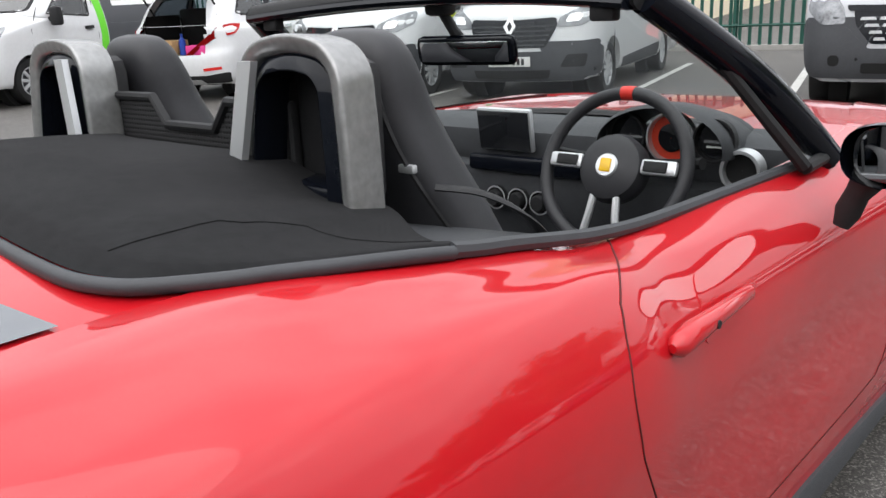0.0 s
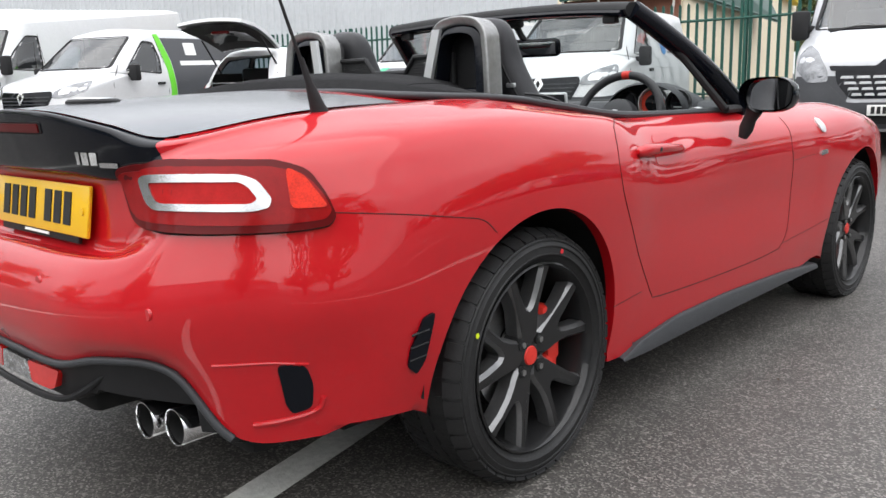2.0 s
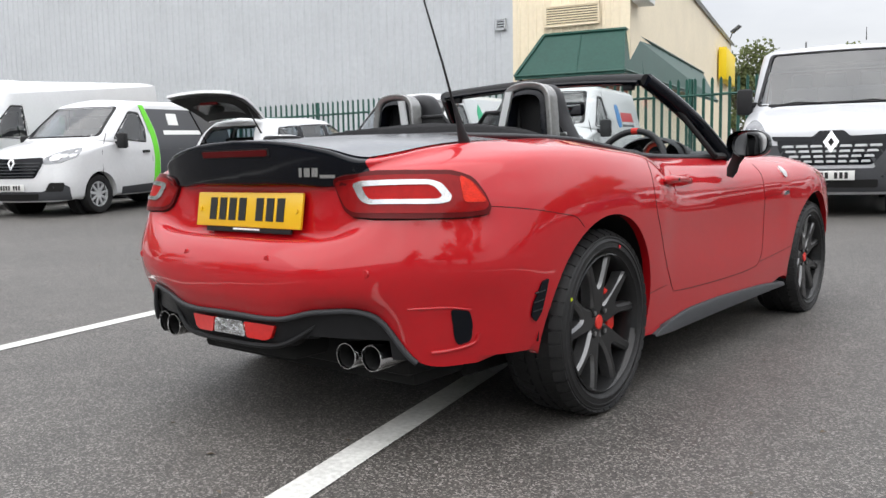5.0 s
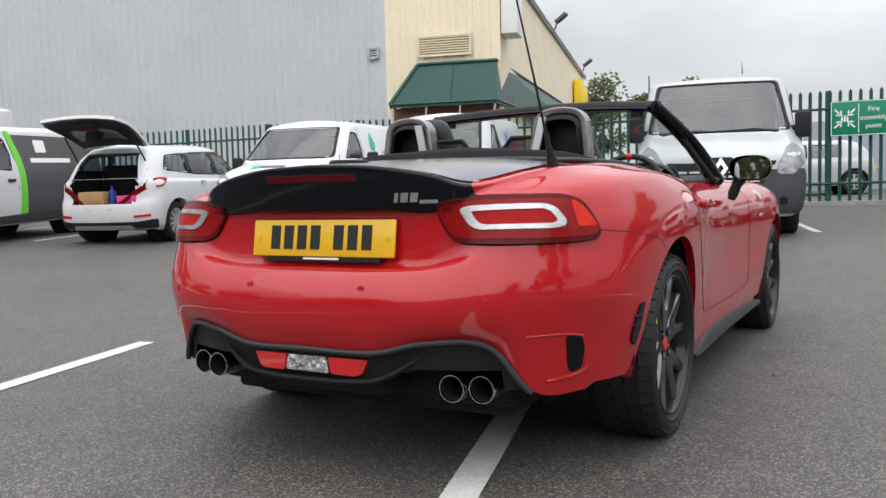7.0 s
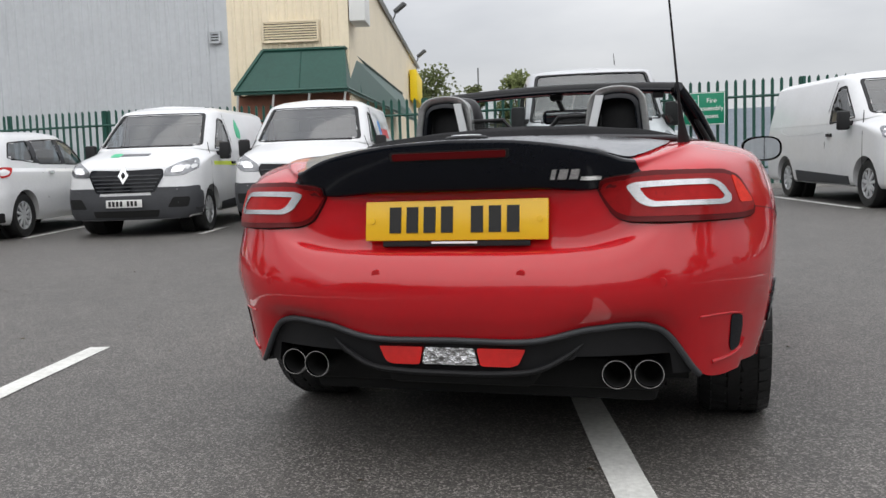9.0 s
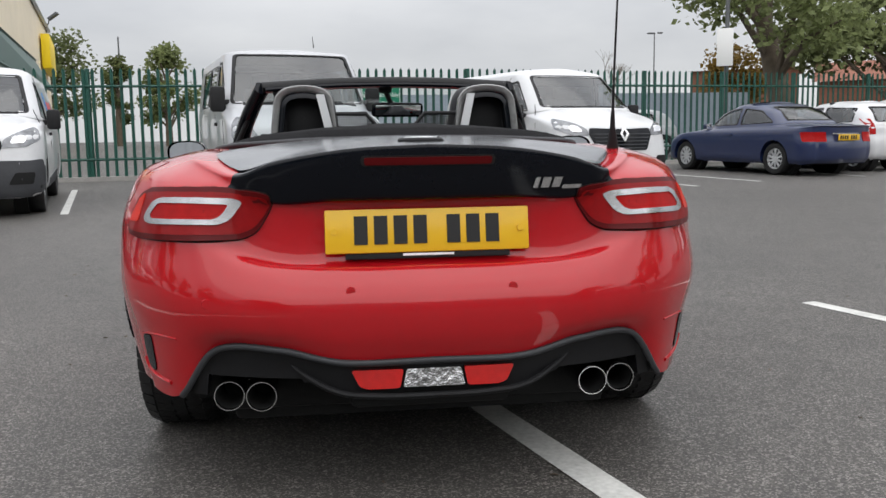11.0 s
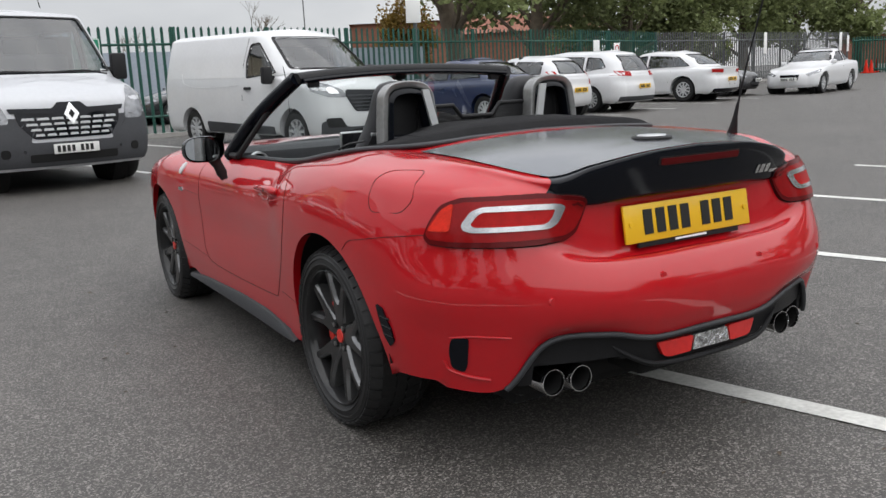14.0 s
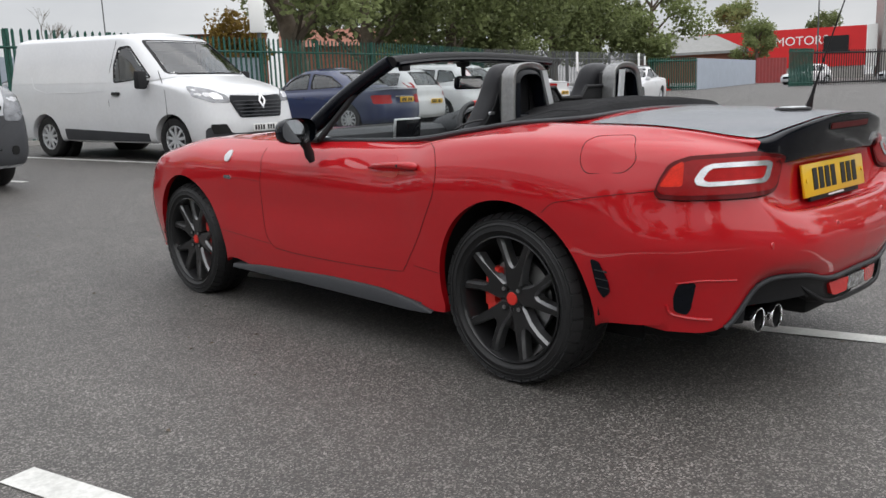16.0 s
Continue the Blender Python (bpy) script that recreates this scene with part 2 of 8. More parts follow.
M_limey = mat("lime_yellow_vinyl", (0.62, 0.75, 0.02), rough=0.4)
M_bluev = mat("blue_vinyl", (0.03, 0.22, 0.55), rough=0.4)
M_dkvin = mat("dark_grey_vinyl", (0.05, 0.052, 0.06), rough=0.4, coat=0.3)
M_redv = mat("red_vinyl", (0.55, 0.02, 0.03), rough=0.4)
M_screen = mat("dark_screen", (0.012, 0.013, 0.015), rough=0.1, coat=0.8)
M_dial = mat("red_dial", (0.55, 0.045, 0.02), rough=0.4)


def asphalt():
    m = bpy.data.materials.new("asphalt")
    m.use_nodes = True
    nt = m.node_tree
    b = nt.nodes["Principled BSDF"]
    b.inputs["Roughness"].default_value = 0.60
    b.inputs["Specular IOR Level"].default_value = 0.65
    co = nt.nodes.new("ShaderNodeTexCoord")

    def tex(kind, scale, detail=4.0):
        n = nt.nodes.new(kind)
        n.inputs["Scale"].default_value = scale
        if kind == "ShaderNodeTexNoise":
            n.inputs["Detail"].default_value = detail
        nt.links.new(co.outputs["Object"], n.inputs["Vector"])
        return n

    grit = tex("ShaderNodeTexVoronoi", 200)
    fine = tex("ShaderNodeTexNoise", 60, 6)
    stain = tex("ShaderNodeTexNoise", 0.45, 7)
    blot = tex("ShaderNodeTexNoise", 4.5, 6)
    ramp = nt.nodes.new("ShaderNodeValToRGB")
    e = ramp.color_ramp.elements
    e[0].position, e[0].color = 0.0, (0.022, 0.0205, 0.019, 1)
    e[1].position, e[1].color = 1.0, (0.27, 0.252, 0.235, 1)
    for p, c in ((0.40, 0.038), (0.72, 0.076)):
        k = e.new(p)
        k.color = (c, c * 0.92, c * 0.82, 1)
    sep = nt.nodes.new("ShaderNodeSeparateColor")
    nt.links.new(grit.outputs["Color"], sep.inputs["Color"])
    mx = nt.nodes.new("ShaderNodeMath")
    mx.operation = "MULTIPLY_ADD"
    mx.inputs[1].default_value, mx.inputs[2].default_value = 0.78, 0.0
    nt.links.new(sep.outputs["Red"], mx.inputs[0])
    ad = nt.nodes.new("ShaderNodeMath")
    ad.operation = "MULTIPLY_ADD"
    ad.inputs[1].default_value = 0.36
    nt.links.new(fine.outputs["Fac"], ad.inputs[0])
    nt.links.new(mx.outputs[0], ad.inputs[2])
    nt.links.new(ad.outputs[0], ramp.inputs["Fac"])
    s1 = nt.nodes.new("ShaderNodeMath")
    s1.operation = "ADD"
    nt.links.new(stain.outputs["Fac"], s1.inputs[0])
    nt.links.new(blot.outputs["Fac"], s1.inputs[1])
    mr = nt.nodes.new("ShaderNodeMapRange")
    mr.inputs["From Min"].default_value, mr.inputs["From Max"].default_value = 0.7, 1.3
    mr.inputs["To Min"].default_value, mr.inputs["To Max"].default_value = 0.78, 1.2
    nt.links.new(s1.outputs[0], mr.inputs["Value"])
    sc = nt.nodes.new("ShaderNodeVectorMath")
    sc.operation = "SCALE"
    nt.links.new(ramp.outputs["Color"], sc.inputs[0])
    nt.links.new(mr.outputs["Result"], sc.inputs["Scale"])
    nt.links.new(sc.outputs["Vector"], b.inputs["Base Color"])
    bp = nt.nodes.new("ShaderNodeBump")
    bp.inputs["Strength"].default_value, bp.inputs["Distance"].default_value = 0.7, 0.006
    nt.links.new(ad.outputs[0], bp.inputs["Height"])
    nt.links.new(bp.outputs["Normal"], b.inputs["Normal"])
    return m


M_asphalt = asphalt()


# ---- building tools ----
def mesh_of(name, bm, material, smooth=True, sharp=40):
    me = bpy.data.meshes.new(name)
    bmesh.ops.recalc_face_normals(bm, faces=bm.faces) if smooth != "keep" else None
    bm.to_mesh(me)
    bm.free()
    for m in (material if isinstance(material, (list, tuple)) else (material,)):
        me.materials.append(m)
    if smooth:
        me.polygons.foreach_set("use_smooth", [True] * len(me.polygons))
        me.set_sharp_from_angle(angle=radians(sharp))
    return me


def thing(name, label, category, m=None, group="", kind=""):
    ob = new(name)
    if m is not None:
        ob.matrix_world = m
    return tagged(ob, label, category, group, kind)


def part(name, bm, material, parent, label="", smooth=True, sharp=40):
    ob = new(name, mesh_of(name, bm, material, smooth, sharp))
    ob.parent = parent
    if label:
        tagged(ob, label)
    return ob


def solid(name, bm, material, label, category, group="", kind="", smooth=True, m=None, sharp=40):
    ob = new(name, mesh_of(name, bm, material, smooth, sharp))
    if m is not None:
        ob.matrix_world = m
    return tagged(ob, label, category, group, kind)


def box(bm, cx, cy, cz, sx, sy, sz, bev=0.0, m=None):
    r = bmesh.ops.create_cube(bm, size=1, matrix=Matrix.Translation((cx, cy, cz)) @ Matrix.Diagonal((sx, sy, sz, 1)))
    vs = r["verts"]
    if bev:
        es = list({e for v in vs for e in v.link_edges})
        r2 = bmesh.ops.bevel(bm, geom=es, offset=bev, segments=2, affect="EDGES", profile=0.5)
        vs = list({v for f in r2["faces"] for v in f.verts} | {v for v in vs if v.is_valid})
    if m is not None:
        bmesh.ops.transform(bm, matrix=m, verts=[v for v in vs if v.is_valid])
    return vs


def cyl(bm, p, q, r, r2=None, seg=16, cap=True):
    p, q = Vector(p), Vector(q)
    d = q - p
    m = Matrix.Translation((p + q) / 2) @ d.to_track_quat("Z", "Y").to_matrix().to_4x4()
    return bmesh.ops.create_cone(bm, cap_ends=cap, segments=seg, radius1=r, radius2=r if r2 is None else r2, depth=d.length, matrix=m)["verts"]


def lathe(bm, prof, axis_m, seg=48, closed=False):
    """Turns (radius, along) pairs about the local x axis of axis_m."""
    rings = []
    for k in range(seg):
        a = 2 * math.pi * k / seg
        rings.append([bm.verts.new(axis_m @ Vector((u, r * math.cos(a), r * math.sin(a)))) for r, u in prof])
    n = len(prof)
    for k in range(seg):
        a, b = rings[k], rings[(k + 1) % seg]
        for i in range(n if closed else n - 1):
            j = (i + 1) % n
            bm.faces.new((a[i], a[j], b[j], b[i]))


def grid(bm, pts, flip=False, close_u=False):
    """Faces over rows of points."""
    rows = [[bm.verts.new(p) for p in row] for row in pts]
    fs = []
    n = len(rows)
    for i in range(n if close_u else n - 1):
        a, b = rows[i], rows[(i + 1) % n]
        for j in range(len(a) - 1):
            q = (a[j], a[j + 1], b[j + 1], b[j])
            fs.append(bm.faces.new(q[::-1] if flip else q))
    return rows, fs


def crom(P, t):
    """A point of a smooth curve through P; t runs from 0 to len(P) - 1."""
    n = len(P)
    i = min(int(t), n - 2)
    f = t - i
    p1, p2 = P[i], P[i + 1]
    p0 = P[i - 1] if i > 0 else 2 * p1 - p2
    p3 = P[i + 2] if i + 2 < n else 2 * p2 - p1
    return 0.5 * (2 * p1 + (p2 - p0) * f + (2 * p0 - 5 * p1 + 4 * p2 - p3) * f * f + (3 * p1 - p0 - 3 * p2 + p3) * f ** 3)


def spline(P, n):
    P = [np.array(p, float) for p in P]
    return [crom(P, (len(P) - 1) * k / (n - 1)) for k in range(n)]


def tube(bm, P, r, seg=8, closed=False, flat=1.0, up=(0, 0, 1)):
    """A pipe along the points P, of radius r (a number or one for each point)."""
    P = [Vector(p) for p in P]
    n = len(P)
    rings = []
    for i, p in enumerate(P):
        d = (P[(i + 1) % n] - P[i - 1]) if closed else (P[min(i + 1, n - 1)] - P[max(i - 1, 0)])
        d.normalize()
        s = d.cross(Vector(up))
        if s.length < 1e-4:
            s = d.cross(Vector((1, 0, 0)))
        s.normalize()
        u = s.cross(d)
        rr = r[i] if isinstance(r, (list, tuple)) else r
        rings.append([bm.verts.new(p + (s * math.cos(a) + u * math.sin(a) * flat) * rr) for a in [2 * math.pi * k / seg for k in range(seg)]])
    for i in range(n if closed else n - 1):
        a, b = rings[i], rings[(i + 1) % n]
        for k in range(seg):
            bm.faces.new((a[k], a[(k + 1) % seg], b[(k + 1) % seg], b[k]))
    if not closed:
        bm.faces.new(rings[0][::-1])
        bm.faces.new(rings[-1])


def sweep(bm, P, sect, across=(0, 1, 0)):
    """Carries the outline sect (outwards, across) along the points P of an upright arch."""
    P = [Vector(p) for p in P]
    ac = Vector(across)
    rings = []
    for i, p in enumerate(P):
        d = (P[min(i + 1, len(P) - 1)] - P[max(i - 1, 0)]).normalized()
        o = ac.cross(d).normalized()
        rings.append([bm.verts.new(p + o * a + ac * b) for a, b in sect])
    n = len(sect)
    for a, b in zip(rings, rings[1:]):
        for k in range(n):
            bm.faces.new((a[k], a[(k + 1) % n], b[(k + 1) % n], b[k]))
    bm.faces.new(rings[0][::-1])
    bm.faces.new(rings[-1])


def inside(poly, x, y):
    c = False
    n = len(poly)
    for i in range(n):
        x1, y1 = poly[i]
        x2, y2 = poly[i - 1]
        if (y1 > y) != (y2 > y) and x < (x2 - x1) * (y - y1) / (y2 - y1) + x1:
            c = not c
    return c


def rounded(poly, r, n=4):
    """The outline with its corners rounded off."""
    out = []
    k = len(poly)
    for i in range(k):
        p0, p, p1 = (Vector(poly[i - 1]), Vector(poly[i]), Vector(poly[(i + 1) % k]))
        a, b = (p0 - p), (p1 - p)
        ra = min(r, a.length * 0.45, b.length * 0.45)
        a, b = p + a.normalized() * ra, p + b.normalized() * ra
        for j in range(n + 1):
            f = j / n
            out.append(tuple(a * (1 - f) ** 2 + p * 2 * f * (1 - f) + b * f * f))
    return out


def plate_on(bm, tree, poly, to3d, step, lift, thick, hole=None):
    """A panel of the outline poly (two coordinates) that follows the surface below it: to3d gives a ray for each point."""
    me_pts = [tuple(p) for p in poly]
    tmp = bmesh.new()
    f = tmp.faces.new([tmp.verts.new((p[0], p[1], 0)) for p in me_pts])
    if hole:
        es = [e for e in tmp.edges]
        hv = [tmp.verts.new((p[0], p[1], 0)) for p in hole]
        es += [tmp.edges.new((hv[i - 1], hv[i])) for i in range(len(hv))]
        tmp.faces.remove(f)
        bmesh.ops.triangle_fill(tmp, use_beauty=True, edges=es)
    xs, ys = [p[0] for p in me_pts], [p[1] for p in me_pts]
    for axis, lo, hi in ((0, min(xs), max(xs)), (1, min(ys), max(ys))):
        k = max(1, int((hi - lo) / step))
        for i in range(1, k):
            c, nn = [0, 0, 0], [0, 0, 0]
            c[axis], nn[axis] = lo + (hi - lo) * i / k, 1
            bmesh.ops.bisect_plane(tmp, geom=tmp.verts[:] + tmp.edges[:] + tmp.faces[:], plane_co=c, plane_no=nn, dist=1e-6)
    top, low = {}, {}
    for v in tmp.verts:
        o, d = to3d(v.co.x, v.co.y)
        hit, no, _, dist = tree.ray_cast(o, d)
        if hit is None:
            near = tree.find_nearest(o + d * 0.5)
            hit, no = near[0], near[1]
        if no.dot(d) > 0:
            no = -no
        top[v], low[v] = bm.verts.new(hit + no * lift), bm.verts.new(hit + no * (lift - thick))
    for f in tmp.faces:
        try:
            bm.faces.new([top[v] for v in f.verts])
        except ValueError:
            pass
    for e in tmp.edges:
        if len(e.link_faces) == 1:
            a, b = e.verts
            try:
                bm.faces.new((top[a], top[b], low[b], low[a]))
            except ValueError:
                pass
    tmp.free()


def smoothstep(a, b, x):
    t = min(1, max(0, (x - a) / (b - a)))
    return t * t * (3 - 2 * t)


def ground_z(x, y):
    p = 0.003 * x + 0.026 * (y - 2.2)
    west = 0.15 * smoothstep(-6.5, -14.5, x) * smoothstep(-1, 5, y)
    return 0.5 * (p + math.sqrt(p * p + 0.0004)) + west if y > -20 else 0.0


def bars(bm, x0, z0, w, h, count, y=0.0, depth=0.003, gap=0.3, m=None):
    """Plain upright bars in place of characters."""
    for i in range(count):
        cw = w / count
        box(bm, x0 + cw * (i + 0.5), y, z0 + h / 2, cw * (1 - gap), depth, h, m=m)


def text_mesh(name, body, size, m, material, parent=None, extrude=0.002, shear=0.0, align="CENTER"):
    c = bpy.data.curves.new(name, "FONT")
    c.body, c.size, c.extrude, c.shear, c.align_x, c.align_y = body, size, extrude, shear, align, "CENTER"
    tmp = bpy.data.objects.new(name, c)
    scene.collection.objects.link(tmp)
    bpy.context.view_layer.update()
    me = bpy.data.meshes.new_from_object(tmp.evaluated_get(bpy.context.evaluated_depsgraph_get()))
    bpy.data.objects.remove(tmp)
    bpy.data.curves.remove(c)
    me.materials.clear()
    me.materials.append(material)
    ob = new(name, me)
    ob.matrix_world = m
    if parent:
        ob.parent = parent
    return ob
from mathutils.bvhtree import BVHTree

# The bays and the buildings stand about fifteen degrees askew to the sports car.
LOT = radians(15)
E1 = Vector((math.cos(LOT), math.sin(LOT), 0))
E2 = Vector((-math.sin(LOT), math.cos(LOT), 0))


# ---- ground ----
def axis(lo, hi, fine_lo, fine_hi, fine, grow):
    v = list(np.arange(fine_lo, fine_hi + 1e-6, fine))
    s, a = fine, fine_hi
    while a < hi:
        s *= grow
        a += s
        v.append(a)
    s, a = fine, fine_lo
    while a > lo:
        s *= grow
        a -= s
        v.insert(0, a)
    return v


bm = bmesh.new()
gx, gy = axis(-900, 900, -24, 60, 2.0, 1.5), axis(-900, 900, -6, 40, 1.0, 1.5)
far = lambda x, y: ground_z(max(-60, min(90, x)), min(y, 70))
grid(bm, [[(x, y, far(x, y)) for y in gy] for x in gx], flip=True)
ground = solid("ground", bm, M_asphalt, "dark grey tarmac car park surface with worn patches", "ground", kind="structure")


def ribbon(a, b, w, name="parking_line", label="worn white painted parking bay line on tarmac"):
    a, b = Vector((*a, 0)), Vector((*b, 0))
    d = (b - a)
    n = max(2, int(d.length / 0.25))
    s = Vector((-d.y, d.x, 0)).normalized() * w / 2
    bm = bmesh.new()
    rows = []
    for i in range(n + 1):
        p = a + d * i / n
        j = [random.uniform(-0.004, 0.004) for _ in range(2)]
        row = []
        for k, f in ((0, 1), (1, 0.33), (2, -0.33), (3, -1)):
            q = p + s * f * (1 + (j[0] if k == 0 else j[1] if k == 3 else 0) * 8)
            row.append((q.x, q.y, far(q.x, q.y) + 0.004))
        rows.append(row)
    grid(bm, rows)
    return solid(name, bm, M_line, label, "road marking", "parking bay lines", "structure")


def along(p, length, back=0.0):
    p = Vector((*p, 0))
    a, b = p - E2 * back, p + E2 * length
    return (a.x, a.y), (b.x, b.y)


ribbon(*along((0.50, -0.95), 3.8, 1.6), 0.105)
ribbon(*along((-2.33, 0.58), 0.0, 4.6), 0.105)
ribbon((2.40, 1.50), (3.45, -2.5), 0.10)
ribbon((4.60, 2.36), (5.6, -1.6), 0.10)
ribbon((6.8, 3.1), (7.9, -1.2), 0.10)
ribbon((9.1, 3.7), (10.2, -0.6), 0.10)
ribbon((11.4, 4.3), (12.5, 0.0), 0.10)
for p in ((-1.93, 8.75), (0.50, 9.2), (2.78, 9.75), (5.6, 10.2), (-8.9, 7.0), (-6.3, 7.6), (-3.7, 8.2), (-11.4, 6.2), (-13.9, 5.4)):
    ribbon(*along(p, 4.8), 0.10)
for k in range(6):
    p = Vector((7.0, 11.2, 0)) + E1 * 2.45 * k
    ribbon(*along((p.x, p.y), 4.8, 0.3), 0.10)
for k in range(9):
    p = Vector((26, 8.0, 0)) + E1 * 2.6 * k
    ribbon((p.x, p.y), (p.x + 1.3, p.y - 4.6), 0.10)


# ---- vehicles in general ----
def wheel(parent, x, y, r, width, tyre_mat, rim_mat, spokes=8, rim_r=0.66, z=None):
    """A wheel with its tyre and rim; x > 0 faces right."""
    s = 1 if x > 0 else -1
    m = Matrix.Translation((x, y, r if z is None else z)) @ Matrix.Diagonal((s, 1, 1, 1))
    bm = bmesh.new()
    lathe(bm, [(r * rim_r, -width), (r * 0.93, -width), (r, -width * 0.85), (r, -width * 0.15), (r * 0.94, 0), (r * 0.80, 0.008), (r * rim_r, -0.004), (r * (rim_r - 0.03), -0.02), (r * (rim_r - 0.03), -width)], m, 40)
    w = new("wheel")
    w.parent = parent
    part("tyre", bm, tyre_mat, w, "black rubber tyre")
    bm = bmesh.new()
    R = r * (rim_r - 0.02)
    lathe(bm, [(R, -0.015), (R * 0.93, -0.012), (R * 0.90, -0.03), (R * 0.88, -width * 0.6)], m, 40)
    lathe(bm, [(0.001, -0.012), (R * 0.17, -0.014), (R * 0.20, -0.03), (R * 0.20, -0.08)], m, 20)
    for k in range(spokes):
        a = 2 * math.pi * k / spokes
        mm = m @ Matrix.Rotation(a, 4, "X")
        box(bm, -0.028, 0, R * 0.55, 0.025, R * 0.24 * 8 / max(spokes, 6), R * 0.8, 0.006, mm)
    part("rim", bm, rim_mat, w, "spoked wheel trim")
    bm = bmesh.new()
    lathe(bm, [(R * 0.9, -0.06), (0.001, -0.055)], m, 24)
    part("brake_disc", bm, M_bumper, w)
    return w


def loft(levels, crown=0.03, nf=12, nc=9, ns=56, sub=5):
    """A vehicle skin over plan outlines, low to high. A level: (front y, rear y, half-width, height at nose, side front, side rear, tail, corner length at nose, corner length at tail, bow of nose, bow of tail)."""
    rings = []
    for yf, yr, w, zf, za, zb, zr, cf, cr, bf, br in levels:
        pts = []
        wf, wr = w - min(cf * 0.75, w * 0.6), w - min(cr * 0.8, w * 0.5)
        for k in range(nf):
            u = k / nf
            pts.append((wf * u, yf - bf * u * u, zf))
        x0, y0, x1, y1 = wf, yf - bf, w, yf - bf - cf
        for k in range(nc):
            a = math.pi / 2 * k / nc
            f = k / nc
            pts.append((x0 + (x1 - x0) * math.sin(a), y0 + (y1 - y0) * (1 - math.cos(a)), zf + (za - zf) * (f * f * (3 - 2 * f))))
        y2 = yr + br + cr
        for k in range(ns):
            f = k / ns
            pts.append((w, y1 + (y2 - y1) * f, za + (zb - za) * f))
        for k in range(nc):
            a = math.pi / 2 * k / nc
            f = k / nc
            pts.append((wr + (w - wr) * math.cos(a), y2 + (yr + br - y2) * math.sin(a), zb + (zr - zb) * (f * f * (3 - 2 * f))))
        for k in range(nf + 1):
            u = 1 - k / nf
            pts.append((wr * u, yr + br * u * u, zr))
        rings.append([np.array(p) for p in pts])
    n = len(rings[0])
    rows = []
    for i in range(n):
        C = [r[i] for r in rings]
        rows.append([crom(C, k / sub) for k in range((len(C) - 1) * sub + 1)])
    bm = bmesh.new()
    for s in (1, -1):
        grid(bm, [[(p[0] * s, p[1], p[2]) for p in r] for r in rows])
    grid(bm, [[(r[-1][0] * u, r[-1][1], r[-1][2] + crown * (1 - u * u) * min(1, r[-1][0] / 0.3)) for u in np.linspace(-1, 1, 13)] for r in rows])
    bmesh.ops.remove_doubles(bm, verts=bm.verts[:], dist=3e-4)
    bmesh.ops.recalc_face_normals(bm, faces=bm.faces)
    return bm


def cut_arch(bm, yc, zc, R, xmin=0.4):
    """Opens a round wheel arch on both sides and turns its edge inwards."""
    kill = []
    for f in bm.faces:
        c = f.calc_center_median()
        if abs(c.x) > xmin and (c.y - yc) ** 2 + (c.z - zc) ** 2 < R * R:
            kill.append(f)
    bmesh.ops.delete(bm, geom=kill, context="FACES")
    edge = []
    for v in bm.verts:
        if v.is_boundary and abs(v.co.x) > xmin and (v.co.y - yc) ** 2 + (v.co.z - zc) ** 2 < (R * 1.6) ** 2:
            d = math.hypot(v.co.y - yc, v.co.z - zc)
            if v.co.z > zc - R * 0.75 and any(e.is_boundary for e in v.link_edges) and d > R * 0.5:
                edge.append(v)
    low = min((v.co.z for v in bm.verts), default=0)
    for v in edge:
        if v.co.z > low + 0.004 or abs(v.co.y - yc) < R * 0.98:
            d = Vector((v.co.y - yc, v.co.z - zc))
            d = d.normalized() * R
            v.co.y, v.co.z = yc + d.x, max(low, zc + d.y)
    return edge


def lip(bm, verts, depth):
    vs = set(verts)
    es = [e for e in bm.edges if e.is_boundary and e.verts[0] in vs and e.verts[1] in vs]
    r = bmesh.ops.extrude_edge_only(bm, edges=es)
    for v in r["geom"]:
        if isinstance(v, bmesh.types.BMVert):
            v.co.x -= depth * (1 if v.co.x > 0 else -1)


def side_ray(sgn):
    return lambda y, z: (Vector((sgn * 3, y, z)), Vector((-sgn, 0, 0)))


def front_ray(x, z):
    return Vector((x, 3, z)), Vector((0, -1, 0))


def rear_ray(x, z):
    return Vector((x, -12, z)), Vector((0, 1, 0))


def top_ray(x, y):
    return Vector((x, y, 6)), Vector((0, 0, -1))


def cut_window(bm, poly, test):
    kill = []
    for f in bm.faces:
        c = f.calc_center_median()
        uv = test(c, f.normal)
        if uv and inside(poly, *uv):
            kill.append(f)
    bmesh.ops.delete(bm, geom=kill, context="FACES")


def shrink(poly, d):
    c = Vector((sum(p[0] for p in poly) / len(poly), sum(p[1] for p in poly) / len(poly)))
    out = []
    for p in poly:
        v = Vector(p) - c
        out.append(tuple(c + v * max(0.1, (v.length - d) / v.length)))
    return out


